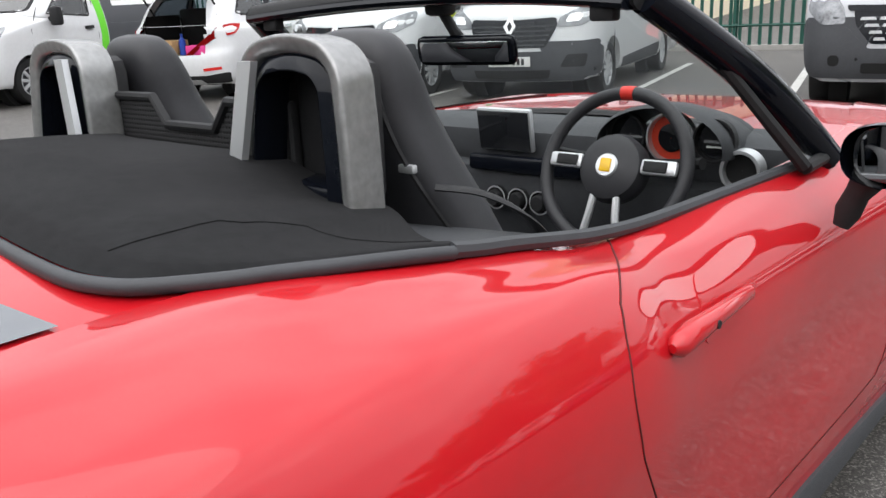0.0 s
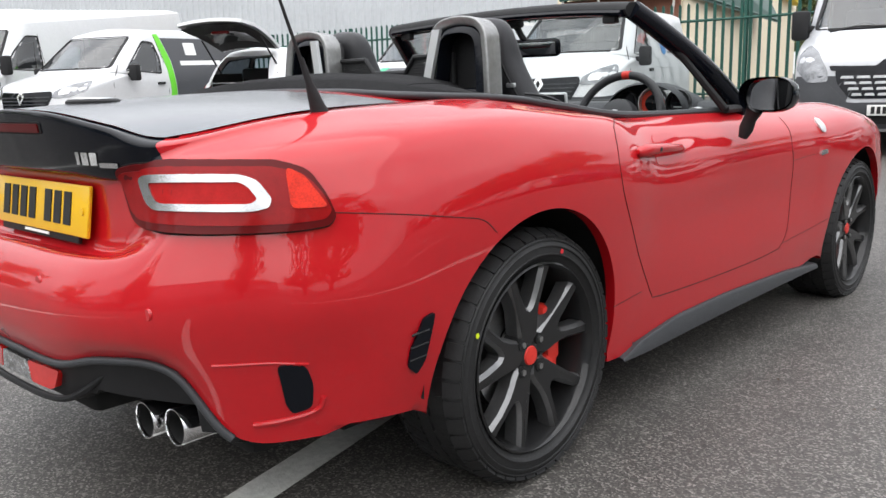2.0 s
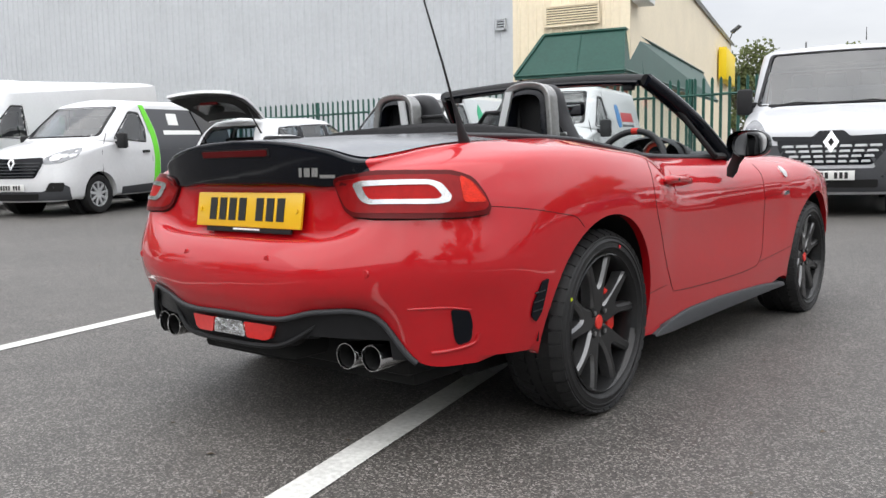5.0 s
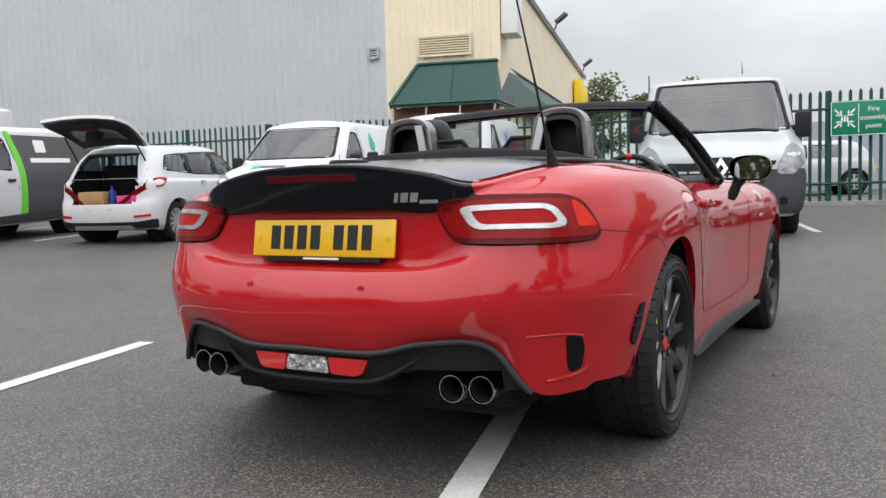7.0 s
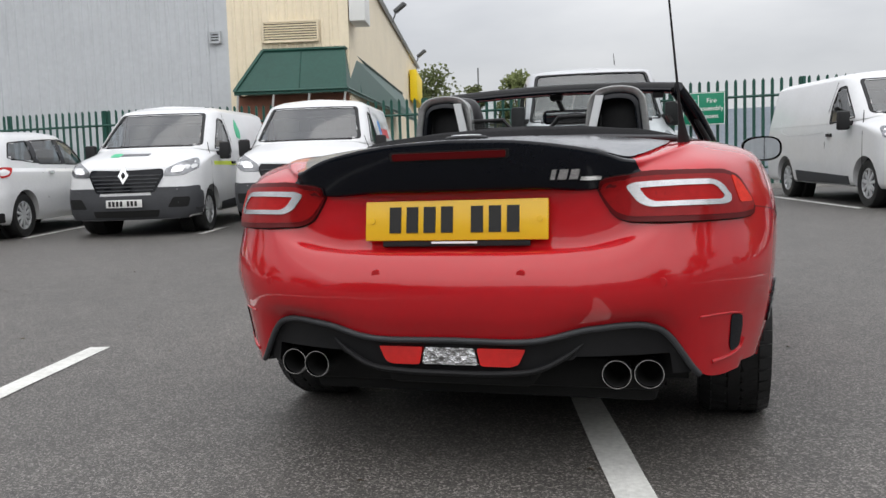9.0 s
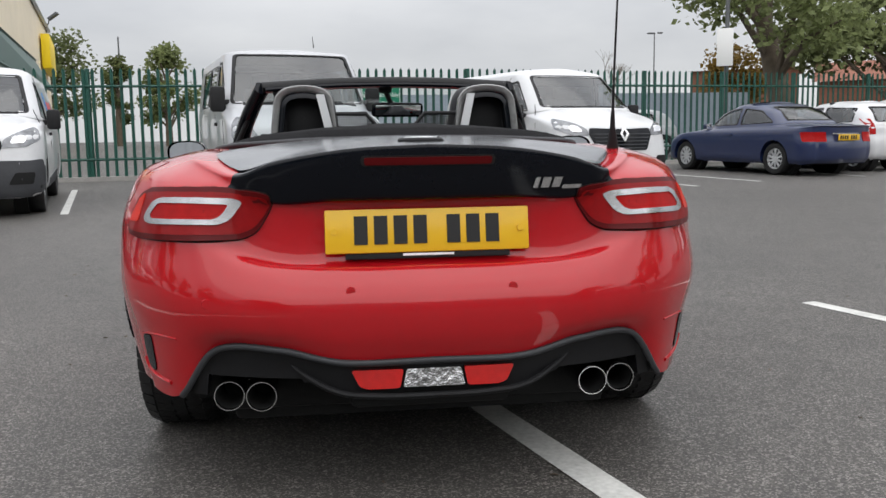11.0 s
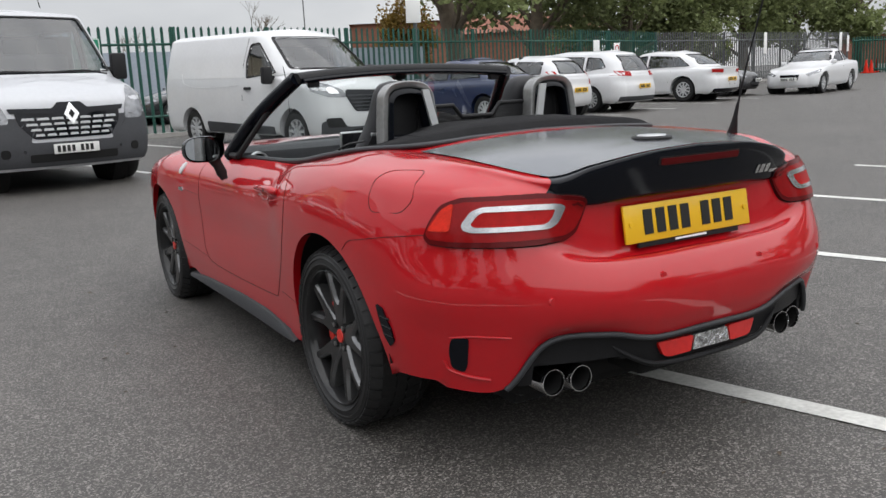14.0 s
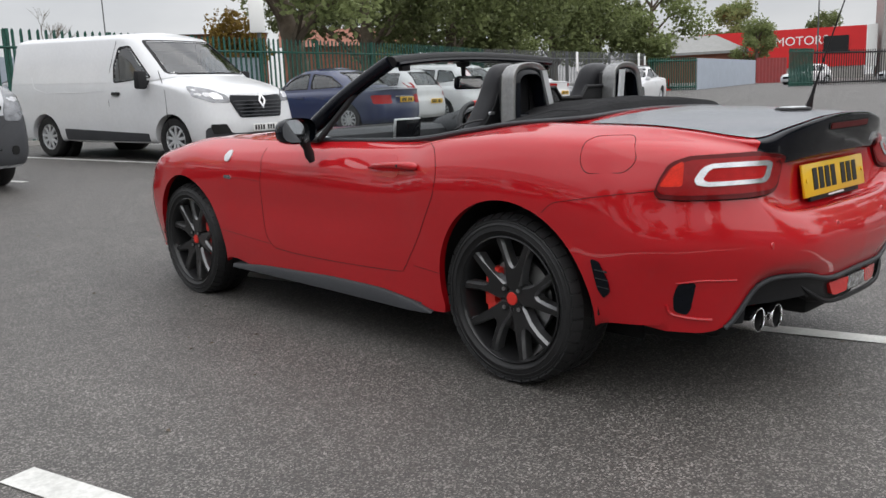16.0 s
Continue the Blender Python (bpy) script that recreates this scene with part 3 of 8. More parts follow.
def vehicle(name, label, category, m, spec, group=""):
    """A parked vehicle with skin, panes, lamps, wheels, mirrors and a plate."""
    root = thing(name, label, category, m, group)
    skin = loft(spec["levels"], spec.get("crown", 0.03))
    bmesh.ops.subdivide_edges(skin, edges=[e for e in skin.edges if e.calc_length() > 0.085], cuts=1, use_grid_fill=True)
    tree = BVHTree.FromBMesh(skin)
    r = spec["r"]
    arches = []
    for yw in spec["axles"]:
        arches.append(cut_arch(skin, yw, r, r * 1.16))
    sides = spec.get("side_glass", [])
    for poly in sides:
        cut_window(skin, shrink(poly, 0.03), lambda c, n: (c.y, c.z) if abs(n.x) > 0.5 else None)
    for key, sg in (("front_glass", 1), ("rear_glass", -1), ("rear_open", -1)):
        if key in spec:
            cut_window(skin, shrink(spec[key], 0.03), lambda c, n: (c.x, c.z) if n.y * sg > 0.15 and abs(n.x) < 0.8 else None)
    for a in arches:
        lip(skin, [v for v in a if v.is_valid], 0.12)
    part("body", skin, spec["paint"], root, spec.get("paint_label", ""))
    W = spec["half"]
    # floor and wheel wells
    bm = bmesh.new()
    y0, y1 = spec["levels"][0][0], spec["levels"][0][1]
    box(bm, 0, (y0 + y1) / 2, spec["zb"] + 0.05, W * 1.5, abs(y1 - y0) - 0.5, 0.08)
    for yw in spec["axles"]:
        for s in (1, -1):
            cyl(bm, (s * (W - 0.40), yw, r), (s * (W - 0.235), yw, r), r * 1.2, seg=28)
    part("underbody", bm, M_dark, root)
    for poly in sides:
        for s in (1, -1):
            bm = bmesh.new()
            plate_on(bm, tree, rounded(poly, 0.05), side_ray(s), 0.12, -0.006, 0.004)
            part("side_window", bm, M_tint, root)
            bm = bmesh.new()
            plate_on(bm, tree, rounded(poly, 0.05), side_ray(s), 0.12, 0.004, 0.012, rounded(shrink(poly, 0.035), 0.04))
            part("window_seal", bm, M_trim, root)
    for key, ray, nm in (("front_glass", front_ray, "windscreen"), ("rear_glass", rear_ray, "rear_window")):
        if key in spec:
            bm = bmesh.new()
            plate_on(bm, tree, rounded(spec[key], 0.06), ray, 0.1, -0.006, 0.004)
            part(nm, bm, spec.get("screen", M_tint), root)
            bm = bmesh.new()
            plate_on(bm, tree, rounded(spec[key], 0.06), ray, 0.1, 0.004, 0.012, rounded(shrink(spec[key], 0.045), 0.05))
            part("screen_seal", bm, M_trim, root)
    for ray_name, nm, poly, material, lift, rr in spec.get("patches", []):
        rays = {"front": [front_ray], "rear": [rear_ray], "top": [top_ray], "left": [side_ray(-1)], "right": [side_ray(1)], "sides": [side_ray(1), side_ray(-1)]}[ray_name]
        for ray in rays:
            bm = bmesh.new()
            plate_on(bm, tree, rounded(poly, rr) if rr else poly, ray, 0.045 if "bumper" in nm else 0.08, lift, lift + 0.006)
            part(nm, bm, material, root)
    for nm, P, rad, material in spec.get("lines", []):
        for s in (1, -1):
            bm = bmesh.new()
            Q = []
            for y, z in P:
                o, d = side_ray(s)(y, z)
                h = tree.ray_cast(o, d)[0]
                if h:
                    Q.append(h)
            if len(Q) > 1:
                tube(bm, Q, rad, 5)
                part(nm, bm, material, root)
            else:
                bm.free()
    for yw in spec["axles"]:
        for s in (1, -1):
            wheel(root, s * (W - 0.045), yw, r, 0.2, M_rubber, spec.get("rim", M_hub), spec.get("spokes", 9))
    # cabin: dash and seats
    if "cabin" in spec:
        yd, ys, zs = spec["cabin"]
        bm = bmesh.new()
        box(bm, 0, yd, zs - 0.12, W * 1.7, 0.45, 0.12, 0.05)
        part("dashboard", bm, M_dash, root)
        for sx in (-0.42, 0.42) + ((0.0,) if spec.get("van") else ()):
            bm = bmesh.new()
            box(bm, sx, ys, zs + 0.05, 0.46, 0.16, 0.62, 0.06)
            box(bm, sx, ys - 0.03, zs + 0.45, 0.26, 0.1, 0.2, 0.04)
            part("seat", bm, M_seat, root)
        bm = bmesh.new()
        tube(bm, [(0.42 + 0.19 * math.cos(a), yd - 0.30 + 0.06 * math.sin(a), zs + 0.02 + 0.17 * math.sin(a)) for a in np.linspace(0, 2 * math.pi, 20, endpoint=False)], 0.018, 6, True)
        part("steering_wheel", bm, M_dash, root)
        if spec.get("van"):
            bm = bmesh.new()
            box(bm, 0, ys - 0.3, zs - 0.05, W * 1.62, 0.04, 1.3)
            part("bulkhead", bm, M_seat, root)
    for s in (1, -1):
        my, mz, mw, mh = spec["mirror"]
        bm = bmesh.new()
        o, d = side_ray(s)(my, mz)
        hx = tree.ray_cast(o, d)[0]
        hx = abs(hx.x) if hx else W
        box(bm, s * (hx + 0.04 + mw / 2), my, mz + 0.02, mw, 0.12, mh, 0.035)
        box(bm, s * (hx + 0.03), my + 0.01, mz - 0.02, 0.10, 0.05, 0.07, 0.015)
        mo = part("door_mirror", bm, spec.get("mirror_paint", M_trim), root)
        bm = bmesh.new()
        box(bm, s * (hx + 0.04 + mw / 2), my - 0.063, mz + 0.02, mw * 0.8, 0.006, mh * 0.82, 0.002)
        part("mirror_glass", bm, M_mirror, mo)
    for py, pz, pm, pray, ry in spec.get("plates", []):
        bm = bmesh.new()
        box(bm, 0, py, pz, 0.52, 0.012, 0.111, 0.004)
        pl = part("number_plate", bm, pm, root)
        sg = 1 if ry > 0 else -1
        for x0 in (-0.205, -0.150, -0.095, -0.040, 0.060, 0.115, 0.170):
            bm = bmesh.new()
            box(bm, x0 * -sg, py + sg * 0.007, pz, 0.036, 0.004, 0.074)
            part("plate_bar", bm, M_ink, pl)
    return root, tree


def mirrored(poly):
    return [(-x, z) for x, z in poly][::-1]


def heading(pos, ang):
    """A pose on the ground with the local y axis turned ang degrees from +y (anticlockwise)."""
    dx, dy = -math.sin(radians(ang)), math.cos(radians(ang))
    z, back = far(*pos), far(pos[0] - 3 * dx, pos[1] - 3 * dy)
    return Matrix.Translation((pos[0], pos[1], z)) @ Matrix.Rotation(radians(ang), 4, "Z") @ Matrix.Rotation(math.atan2(z - back, 3), 4, "X")


def van_spec(paint, extra=(), bumper=True, stretch=0.0, roof=1.95):
    r, t = roof - 1.95, stretch
    levels = [(-0.07, -4.95 - t, 0.90, 0.25, 0.27, 0.27, 0.30, 0.34, 0.10, 0.09, 0.02), (-0.02, -4.98 - t, 0.955, 0.33, 0.34, 0.34, 0.36, 0.40, 0.10, 0.11, 0.02),
              (0.00, -5.00 - t, 0.978, 0.52, 0.55, 0.55, 0.55, 0.42, 0.10, 0.12, 0.02), (-0.02, -5.00 - t, 0.978, 0.72, 0.76, 0.76, 0.75, 0.44, 0.10, 0.13, 0.02),
              (-0.06, -5.00 - t, 0.975, 0.93, 0.95, 0.95, 0.95, 0.46, 0.10, 0.14, 0.02), (-0.13, -5.00 - t, 0.970, 1.03, 1.04, 1.04, 1.04, 0.48, 0.10, 0.15, 0.02),
              (-0.36, -5.00 - t, 0.962, 1.14, 1.11, 1.12, 1.12, 0.50, 0.10, 0.17, 0.02), (-0.78, -4.99 - t, 0.950, 1.255, 1.185, 1.20, 1.20, 0.52, 0.10, 0.20, 0.02),
              (-0.86, -4.99 - t, 0.944, 1.290, 1.225, 1.24, 1.24, 0.44, 0.10, 0.20, 0.02), (-1.28, -4.98 - t, 0.872, 1.575, 1.53, 1.54 + r * .5, 1.54 + r * .5, 0.34, 0.10, 0.17, 0.02),
              (-1.70, -4.96 - t, 0.800, 1.845, 1.80, 1.82 + r, 1.84 + r, 0.26, 0.10, 0.13, 0.02), (-1.80, -4.94 - t, 0.765, 1.895 + r * .15, 1.875, 1.895 + r, 1.90 + r, 0.34, 0.10, 0.12, 0.02),
              (-2.02, -4.86 - t, 0.66, 1.945 + r * .5, 1.935 + r * .3, 1.95 + r, 1.95 + r, 0.30, 0.10, 0.10, 0.02)]
    grille = [(-0.52, 0.97), (-0.10, 0.955), (0.10, 0.955), (0.52, 0.97), (0.54, 0.88), (0.42, 0.64), (-0.42, 0.64), (-0.54, 0.88)]
    lampR = [(0.53, 0.86), (0.55, 0.96), (0.70, 1.045), (0.875, 1.115), (0.93, 1.06), (0.945, 0.96), (0.80, 0.87)]
    low = [(-0.90, 0.28), (0.90, 0.28), (0.91, 0.50), (0.78, 0.56), (0.55, 0.42), (-0.55, 0.42), (-0.78, 0.56), (-0.91, 0.50)]
    door = [(-0.95, 0.35), (-0.98, 0.8), (-1.05, 1.12)]
    patches = [("front", "grille", grille, M_gloss, 0.010, 0.04), ("front", "headlamp", lampR, M_lampc, 0.008, 0.03), ("front", "headlamp", mirrored(lampR), M_lampc, 0.008, 0.03)]
    if bumper == "dark":
        low = [(-0.96, 0.26), (0.96, 0.26), (0.96, 0.72), (0.80, 0.70), (0.60, 0.62), (0.44, 0.60), (-0.44, 0.60), (-0.60, 0.62), (-0.80, 0.70), (-0.96, 0.72)]
    patches.append(("front", "bumper_trim", low, M_bumper, 0.012, 0.04))
    if bumper == "dark":
        patches.append(("sides", "bumper_corner", [(-0.03, 0.26), (-0.50, 0.26), (-0.52, 0.50), (-0.50, 0.62), (-0.30, 0.70), (-0.05, 0.71)], M_bumper, 0.008, 0.02))
    for k in range(5):
        z, w = 0.665 + 0.052 * k, 0.40 + 0.025 * k
        patches.append(("front", "grille_bar", [(-w, z), (w, z), (w, z + 0.016), (-w, z + 0.016)], M_skirt, 0.018, 0))
    dia = [(0, 1.00), (0.075, 0.88), (0, 0.76), (-0.075, 0.88)]
    patches.append(("front", "badge", dia, M_chrome, 0.032, 0))
    patches.append(("front", "badge_core", [(0, 0.93), (0.03, 0.88), (0, 0.83), (-0.03, 0.88)], M_dark, 0.038, 0))
    for s in (1, -1):
        patches.append(("front", "fog_lamp_pocket", [(s * 0.58, 0.42), (s * 0.84, 0.42), (s * 0.87, 0.56), (s * 0.66, 0.56)][::s], M_dark, 0.020, 0.03))
        lamp_in = [(s * 0.62, 0.91), (s * 0.64, 0.965), (s * 0.74, 1.01), (s * 0.80, 0.99), (s * 0.78, 0.92)][::s]
        patches.append(("front", "lamp_reflector", lamp_in, M_chrome, 0.014, 0.03))
    patches.append(("front", "air_intake", [(-0.45, 0.30), (0.45, 0.30), (0.48, 0.39), (-0.48, 0.39)], M_dark, 0.020, 0.02))
    patches.append(("sides", "sill_moulding", [(-1.45, 0.30), (-3.5 - stretch, 0.30), (-3.5 - stretch, 0.48), (-1.45, 0.42)], M_bumper, 0.010, 0.02))
    patches.append(("sides", "door_handle", [(-2.05, 1.00), (-2.22, 1.00), (-2.22, 1.045), (-2.05, 1.045)], M_trim, 0.03, 0.015))
    patches += list(extra)
    lines = [("door_seam", [(-1.02, 0.38), (-1.0, 0.7), (-1.02, 1.05), (-1.3, 1.35)], 0.006, M_dark),
             ("door_seam", [(-2.30, 0.34), (-2.32, 0.9), (-2.32, 1.4), (-2.25, 1.82)], 0.006, M_dark),
             ("panel_crease", [(-2.4, 1.08), (-2.9, 1.05), (-3.9 - stretch, 1.05), (-4.25 - stretch, 1.12), (-4.35 - stretch, 1.3)], 0.006, paint)]
    return dict(levels=levels, crown=0.025, zb=0.24, half=0.975, r=0.33, axles=(-0.93, -4.03 - stretch), paint=paint, van=True,
                side_glass=[[(-1.36, 1.25), (-2.20, 1.18), (-2.25, 1.45), (-2.18, 1.73), (-1.93, 1.75), (-1.62, 1.48)]],
                front_glass=[(-0.80, 1.30), (0.80, 1.30), (0.68, 1.83), (-0.68, 1.83)], patches=patches, lines=lines,
                cabin=(-1.25, -1.95, 1.10), mirror=(-1.42, 1.20, 0.17, 0.27), plates=[(0.022, 0.49, M_plate_w, None, 1)])


FACE = 15 + 180

# white vans of the same model along the fence
lime = ("sides", "lime_stripe", [(-1.15, 1.00), (-2.3, 0.98), (-2.3, 1.04), (-1.15, 1.06)], M_limey, 0.006, 0)
greenoval = ("front", "logo_shape", rounded([(0.36, 1.15), (0.20, 1.15), (0.20, 1.20), (0.36, 1.20)], 0.025), M_greenv, 0.006, 0)
leaf = ("left", "logo_shape", [(-2.75, 1.45), (-2.95, 1.42), (-3.05, 1.55), (-2.9, 1.78), (-2.75, 1.62)], M_greenv, 0.006, 0.05)
leaf2 = ("right", "logo_shape", [(-2.75, 1.45), (-2.95, 1.42), (-3.05, 1.55), (-2.9, 1.78), (-2.75, 1.62)], M_greenv, 0.006, 0.05)
vehicle("van", "white panel van with dark bumper, green logo and lime stripe", "van", heading((-7.17, 7.08), FACE), van_spec(M_white, (lime, greenoval, ("front", "lettering_bar", [(-0.22, 1.16), (0.18, 1.16), (0.18, 1.19), (-0.22, 1.19)], M_dkvin, 0.006, 0), leaf, leaf2), "dark"), "parked white vans")
bl = ("sides", "logo_shape", rounded([(-2.95, 1.25), (-3.25, 1.25), (-3.25, 1.65), (-2.95, 1.65)], 0.14), M_bluev, 0.006, 0)
bl2 = ("sides", "lettering_bar", [(-3.35, 1.36), (-4.3, 1.36), (-4.3, 1.52), (-3.35, 1.52)], M_redv, 0.006, 0)
bl3 = ("sides", "lettering_bar", [(-3.35, 1.27), (-4.3, 1.27), (-4.3, 1.31), (-3.35, 1.31)], M_dkvin, 0.006, 0)
vehicle("van", "white panel van with dark bumper and blue round logo", "van", heading((-4.75, 7.62), FACE), van_spec(M_white, (bl, bl2, bl3), "dark"), "parked white vans")
vehicle("van", "plain white panel van with black side moulding and pale bumper", "van", heading((4.0, 9.2), FACE - 1), van_spec(M_white), "parked white vans")
gs = ("sides", "green_stripe", [(-2.30, 0.42), (-2.48, 0.42), (-2.52, 0.9), (-2.50, 1.4), (-2.36, 1.86), (-2.24, 1.86), (-2.36, 1.3), (-2.38, 0.9)], M_lime, 0.008, 0)
gd = ("sides", "dark_wrap", [(-2.50, 0.45), (-4.9, 0.45), (-4.9, 1.80), (-2.40, 1.80), (-2.52, 1.4), (-2.54, 0.9)], M_dkvin, 0.006, 0)
gl = ("sides", "lettering_bar", [(-2.75, 1.32), (-3.9, 1.32), (-3.9, 1.40), (-2.75, 1.40)], M_signw, 0.012, 0)
gl2 = ("sides", "logo_shape", [(-2.95, 1.5), (-3.25, 1.5), (-3.25, 1.72), (-2.95, 1.72)], M_signw, 0.012, 0.02)
vehicle("van", "white panel van with green stripe and dark grey rear wrap", "van", heading((-11.9, 3.75), FACE + 5), van_spec(M_white, (gs, gd, gl, gl2), True, 0.0, 1.97), "parked white vans")


def minibus_spec(paint=None, high=0.0, t=0.0, extra=()):
    levels = [(-0.08, -5.45 - t, 0.95, 0.27, 0.29, 0.29, 0.32, 0.26, 0.12, 0.08, 0.02), (-0.02, -5.48 - t, 1.00, 0.36, 0.38, 0.38, 0.40, 0.30, 0.12, 0.10, 0.02),
              (0.00, -5.50 - t, 1.03, 0.55, 0.58, 0.58, 0.58, 0.32, 0.12, 0.11, 0.02), (-0.02, -5.50 - t, 1.04, 0.76, 0.80, 0.80, 0.80, 0.34, 0.12, 0.12, 0.02),
              (-0.06, -5.50 - t, 1.045, 0.96, 1.00, 1.00, 1.00, 0.36, 0.12, 0.13, 0.02), (-0.13, -5.50 - t, 1.045, 1.07, 1.10, 1.10, 1.10, 0.38, 0.12, 0.14, 0.02),
              (-0.34, -5.50 - t, 1.045, 1.19, 1.19, 1.19, 1.19, 0.40, 0.12, 0.15, 0.02), (-0.66, -5.50 - t, 1.04, 1.315, 1.275, 1.28, 1.28, 0.42, 0.12, 0.17, 0.02),
              (-0.74, -5.50 - t, 1.035, 1.355, 1.32, 1.32, 1.32, 0.42, 0.12, 0.17, 0.02), (-1.09, -5.49 - t, 0.985, 1.73, 1.70, 1.72 + high / 2, 1.72 + high / 2, 0.36, 0.12, 0.14, 0.02),
              (-1.45, -5.47 - t, 0.93, 2.08 + high / 5, 2.04 + high / 4, 2.07 + high, 2.08 + high, 0.30, 0.12, 0.11, 0.02), (-1.56, -5.45 - t, 0.895, 2.13 + high / 3, 2.10 + high / 3, 2.14 + high, 2.16 + high, 0.28, 0.12, 0.10, 0.02),
              (-1.90, -5.36 - t, 0.74, 2.17 + high * 0.7, 2.16 + high * 0.7, 2.20 + high, 2.20 + high, 0.26, 0.12, 0.08, 0.02)]
    grille = [(-0.60, 0.92), (-0.30, 0.905), (0.30, 0.905), (0.60, 0.92), (0.57, 0.78), (0.44, 0.62), (-0.44, 0.62), (-0.57, 0.78)]
    mask = [(-0.13, 1.02), (0.13, 1.02), (0.20, 0.955), (0.66, 0.965), (0.64, 0.915), (0.20, 0.885), (0.10, 0.80), (-0.10, 0.80), (-0.20, 0.885), (-0.64, 0.915), (-0.66, 0.965), (-0.20, 0.955)]
    lampR = [(0.66, 0.80), (0.68, 0.93), (0.80, 1.13), (0.90, 1.20), (0.985, 1.10), (1.0, 0.92), (0.86, 0.79)]
    low = [(-1.05, 0.26), (1.05, 0.26), (1.05, 0.84), (0.86, 0.78), (0.66, 0.78), (0.46, 0.58), (-0.46, 0.58), (-0.66, 0.78), (-0.86, 0.78), (-1.05, 0.84)]
    patches = [("front", "bumper_trim", low, M_bumper, 0.010, 0.03), ("front", "grille", grille, M_gloss, 0.008, 0.04), ("front", "grille_surround", mask, M_gloss, 0.014, 0.02),
               ("front", "headlamp", lampR, M_lampc, 0.010, 0.04), ("front", "headlamp", mirrored(lampR), M_lampc, 0.010, 0.04),
               ("front", "badge", [(0, 1.01), (0.085, 0.885), (0, 0.76), (-0.085, 0.885)], M_chrome, 0.032, 0),
               ("front", "badge_core", [(0, 0.935), (0.034, 0.885), (0, 0.835), (-0.034, 0.885)], M_dark, 0.036, 0),
               ("front", "air_intake", [(-0.5, 0.36), (0.5, 0.36), (0.5, 0.45), (-0.5, 0.45)], M_dark, 0.016, 0.02)]
    for k in range(4):
        z = 0.65 + 0.060 * k
        w = 0.43 + 0.04 * k
        for j in range(7):
            a, b = -w + 2 * w * j / 7, -w + 2 * w * (j + 1) / 7
            patches.append(("front", "grille_bar", [(a + 0.012, z), (b - 0.012, z), (b - 0.022, z + 0.026), (a + 0.022, z + 0.026)], M_hub, 0.018, 0))
    for s in (1, -1):
        patches.append(("front", "fog_lamp", rounded([(s * 0.74 - 0.05, 0.42), (s * 0.74 + 0.05, 0.42), (s * 0.74 + 0.05, 0.52), (s * 0.74 - 0.05, 0.52)], 0.05), M_dark, 0.016, 0))
    patches.append(("sides", "door_handle", [(-1.78, 1.08), (-1.95, 1.08), (-1.95, 1.13), (-1.78, 1.13)], M_trim, 0.03, 0.015))
    patches.append(("sides", "bumper_corner", [(-0.03, 0.27), (-0.40, 0.27), (-0.42, 0.50), (-0.46, 0.72), (-0.30, 0.86), (-0.05, 0.86)], M_bumper, 0.008, 0.02))
    patches.append(("sides", "sill_moulding", [(-1.4, 0.52), (-4.4, 0.52), (-4.4, 0.66), (-1.4, 0.66)], M_bumper, 0.010, 0.02))
    patches += list(extra)
    lines = [("door_seam", [(-0.95, 0.45), (-0.95, 0.8), (-0.98, 1.15)], 0.006, M_dark), ("door_seam", [(-2.05, 0.4), (-2.05, 1.2), (-2.0, 2.0)], 0.006, M_dark)]
    return dict(levels=levels, zb=0.26, half=1.02, r=0.345, axles=(-0.84, -4.0 - t), paint=paint or M_silverp, van=True, crown=0.02,
                side_glass=[[(-1.15, 1.36), (-2.0, 1.33), (-2.0, 1.98), (-1.72, 1.98), (-1.40, 1.68)]] + ([] if high else [[(-2.15, 1.38), (-3.3, 1.38), (-3.3, 1.98), (-2.15, 1.96)], [(-3.4, 1.38), (-4.6, 1.38), (-4.6, 1.98), (-3.4, 1.98)]]),
                front_glass=[(-0.93, 1.37), (0.93, 1.37), (0.81, 2.08), (-0.81, 2.08)], patches=patches, lines=lines,
                cabin=(-1.0, -1.7, 1.26), mirror=(-1.12, 1.42, 0.2, 0.34), plates=[(0.03, 0.50, M_plate_w, None, 1)])


root, tree = vehicle("minibus", "pale silver high-roofed minibus with dark grey bumper and diamond badge", "minibus", heading((-0.53, 8.10), FACE - 2), minibus_spec())
gq = [("sides", "logo_shape", [(-2.9, 1.62), (-3.7, 1.62), (-3.7, 1.86), (-2.9, 1.86)], M_greenv, 0.006, 0.06), ("sides", "lettering_bar", [(-2.9, 1.42), (-4.3, 1.42), (-4.3, 1.53), (-2.9, 1.53)], M_greenv, 0.006, 0)]
vehicle("van", "long high-roofed white van with green lettering panel", "van", heading((-14.7, 3.0), FACE + 5), minibus_spec(M_white, 0.44, 0.7, gq), "parked white vans")
for s in (1, -1):
    bm = bmesh.new()
    tube(bm, [(s * 0.72, -0.62, 1.34), (s * 0.45, -0.66, 1.39), (s * 0.05, -0.68, 1.37)], 0.012, 6)
    part("wiper", bm, M_trim, root)
bm = bmesh.new()
tube(bm, [(-0.35, -1.6, 2.2), (-0.35, -1.68, 2.37)], [0.008, 0.003], 5)
part("roof_aerial", bm, M_trim, root)


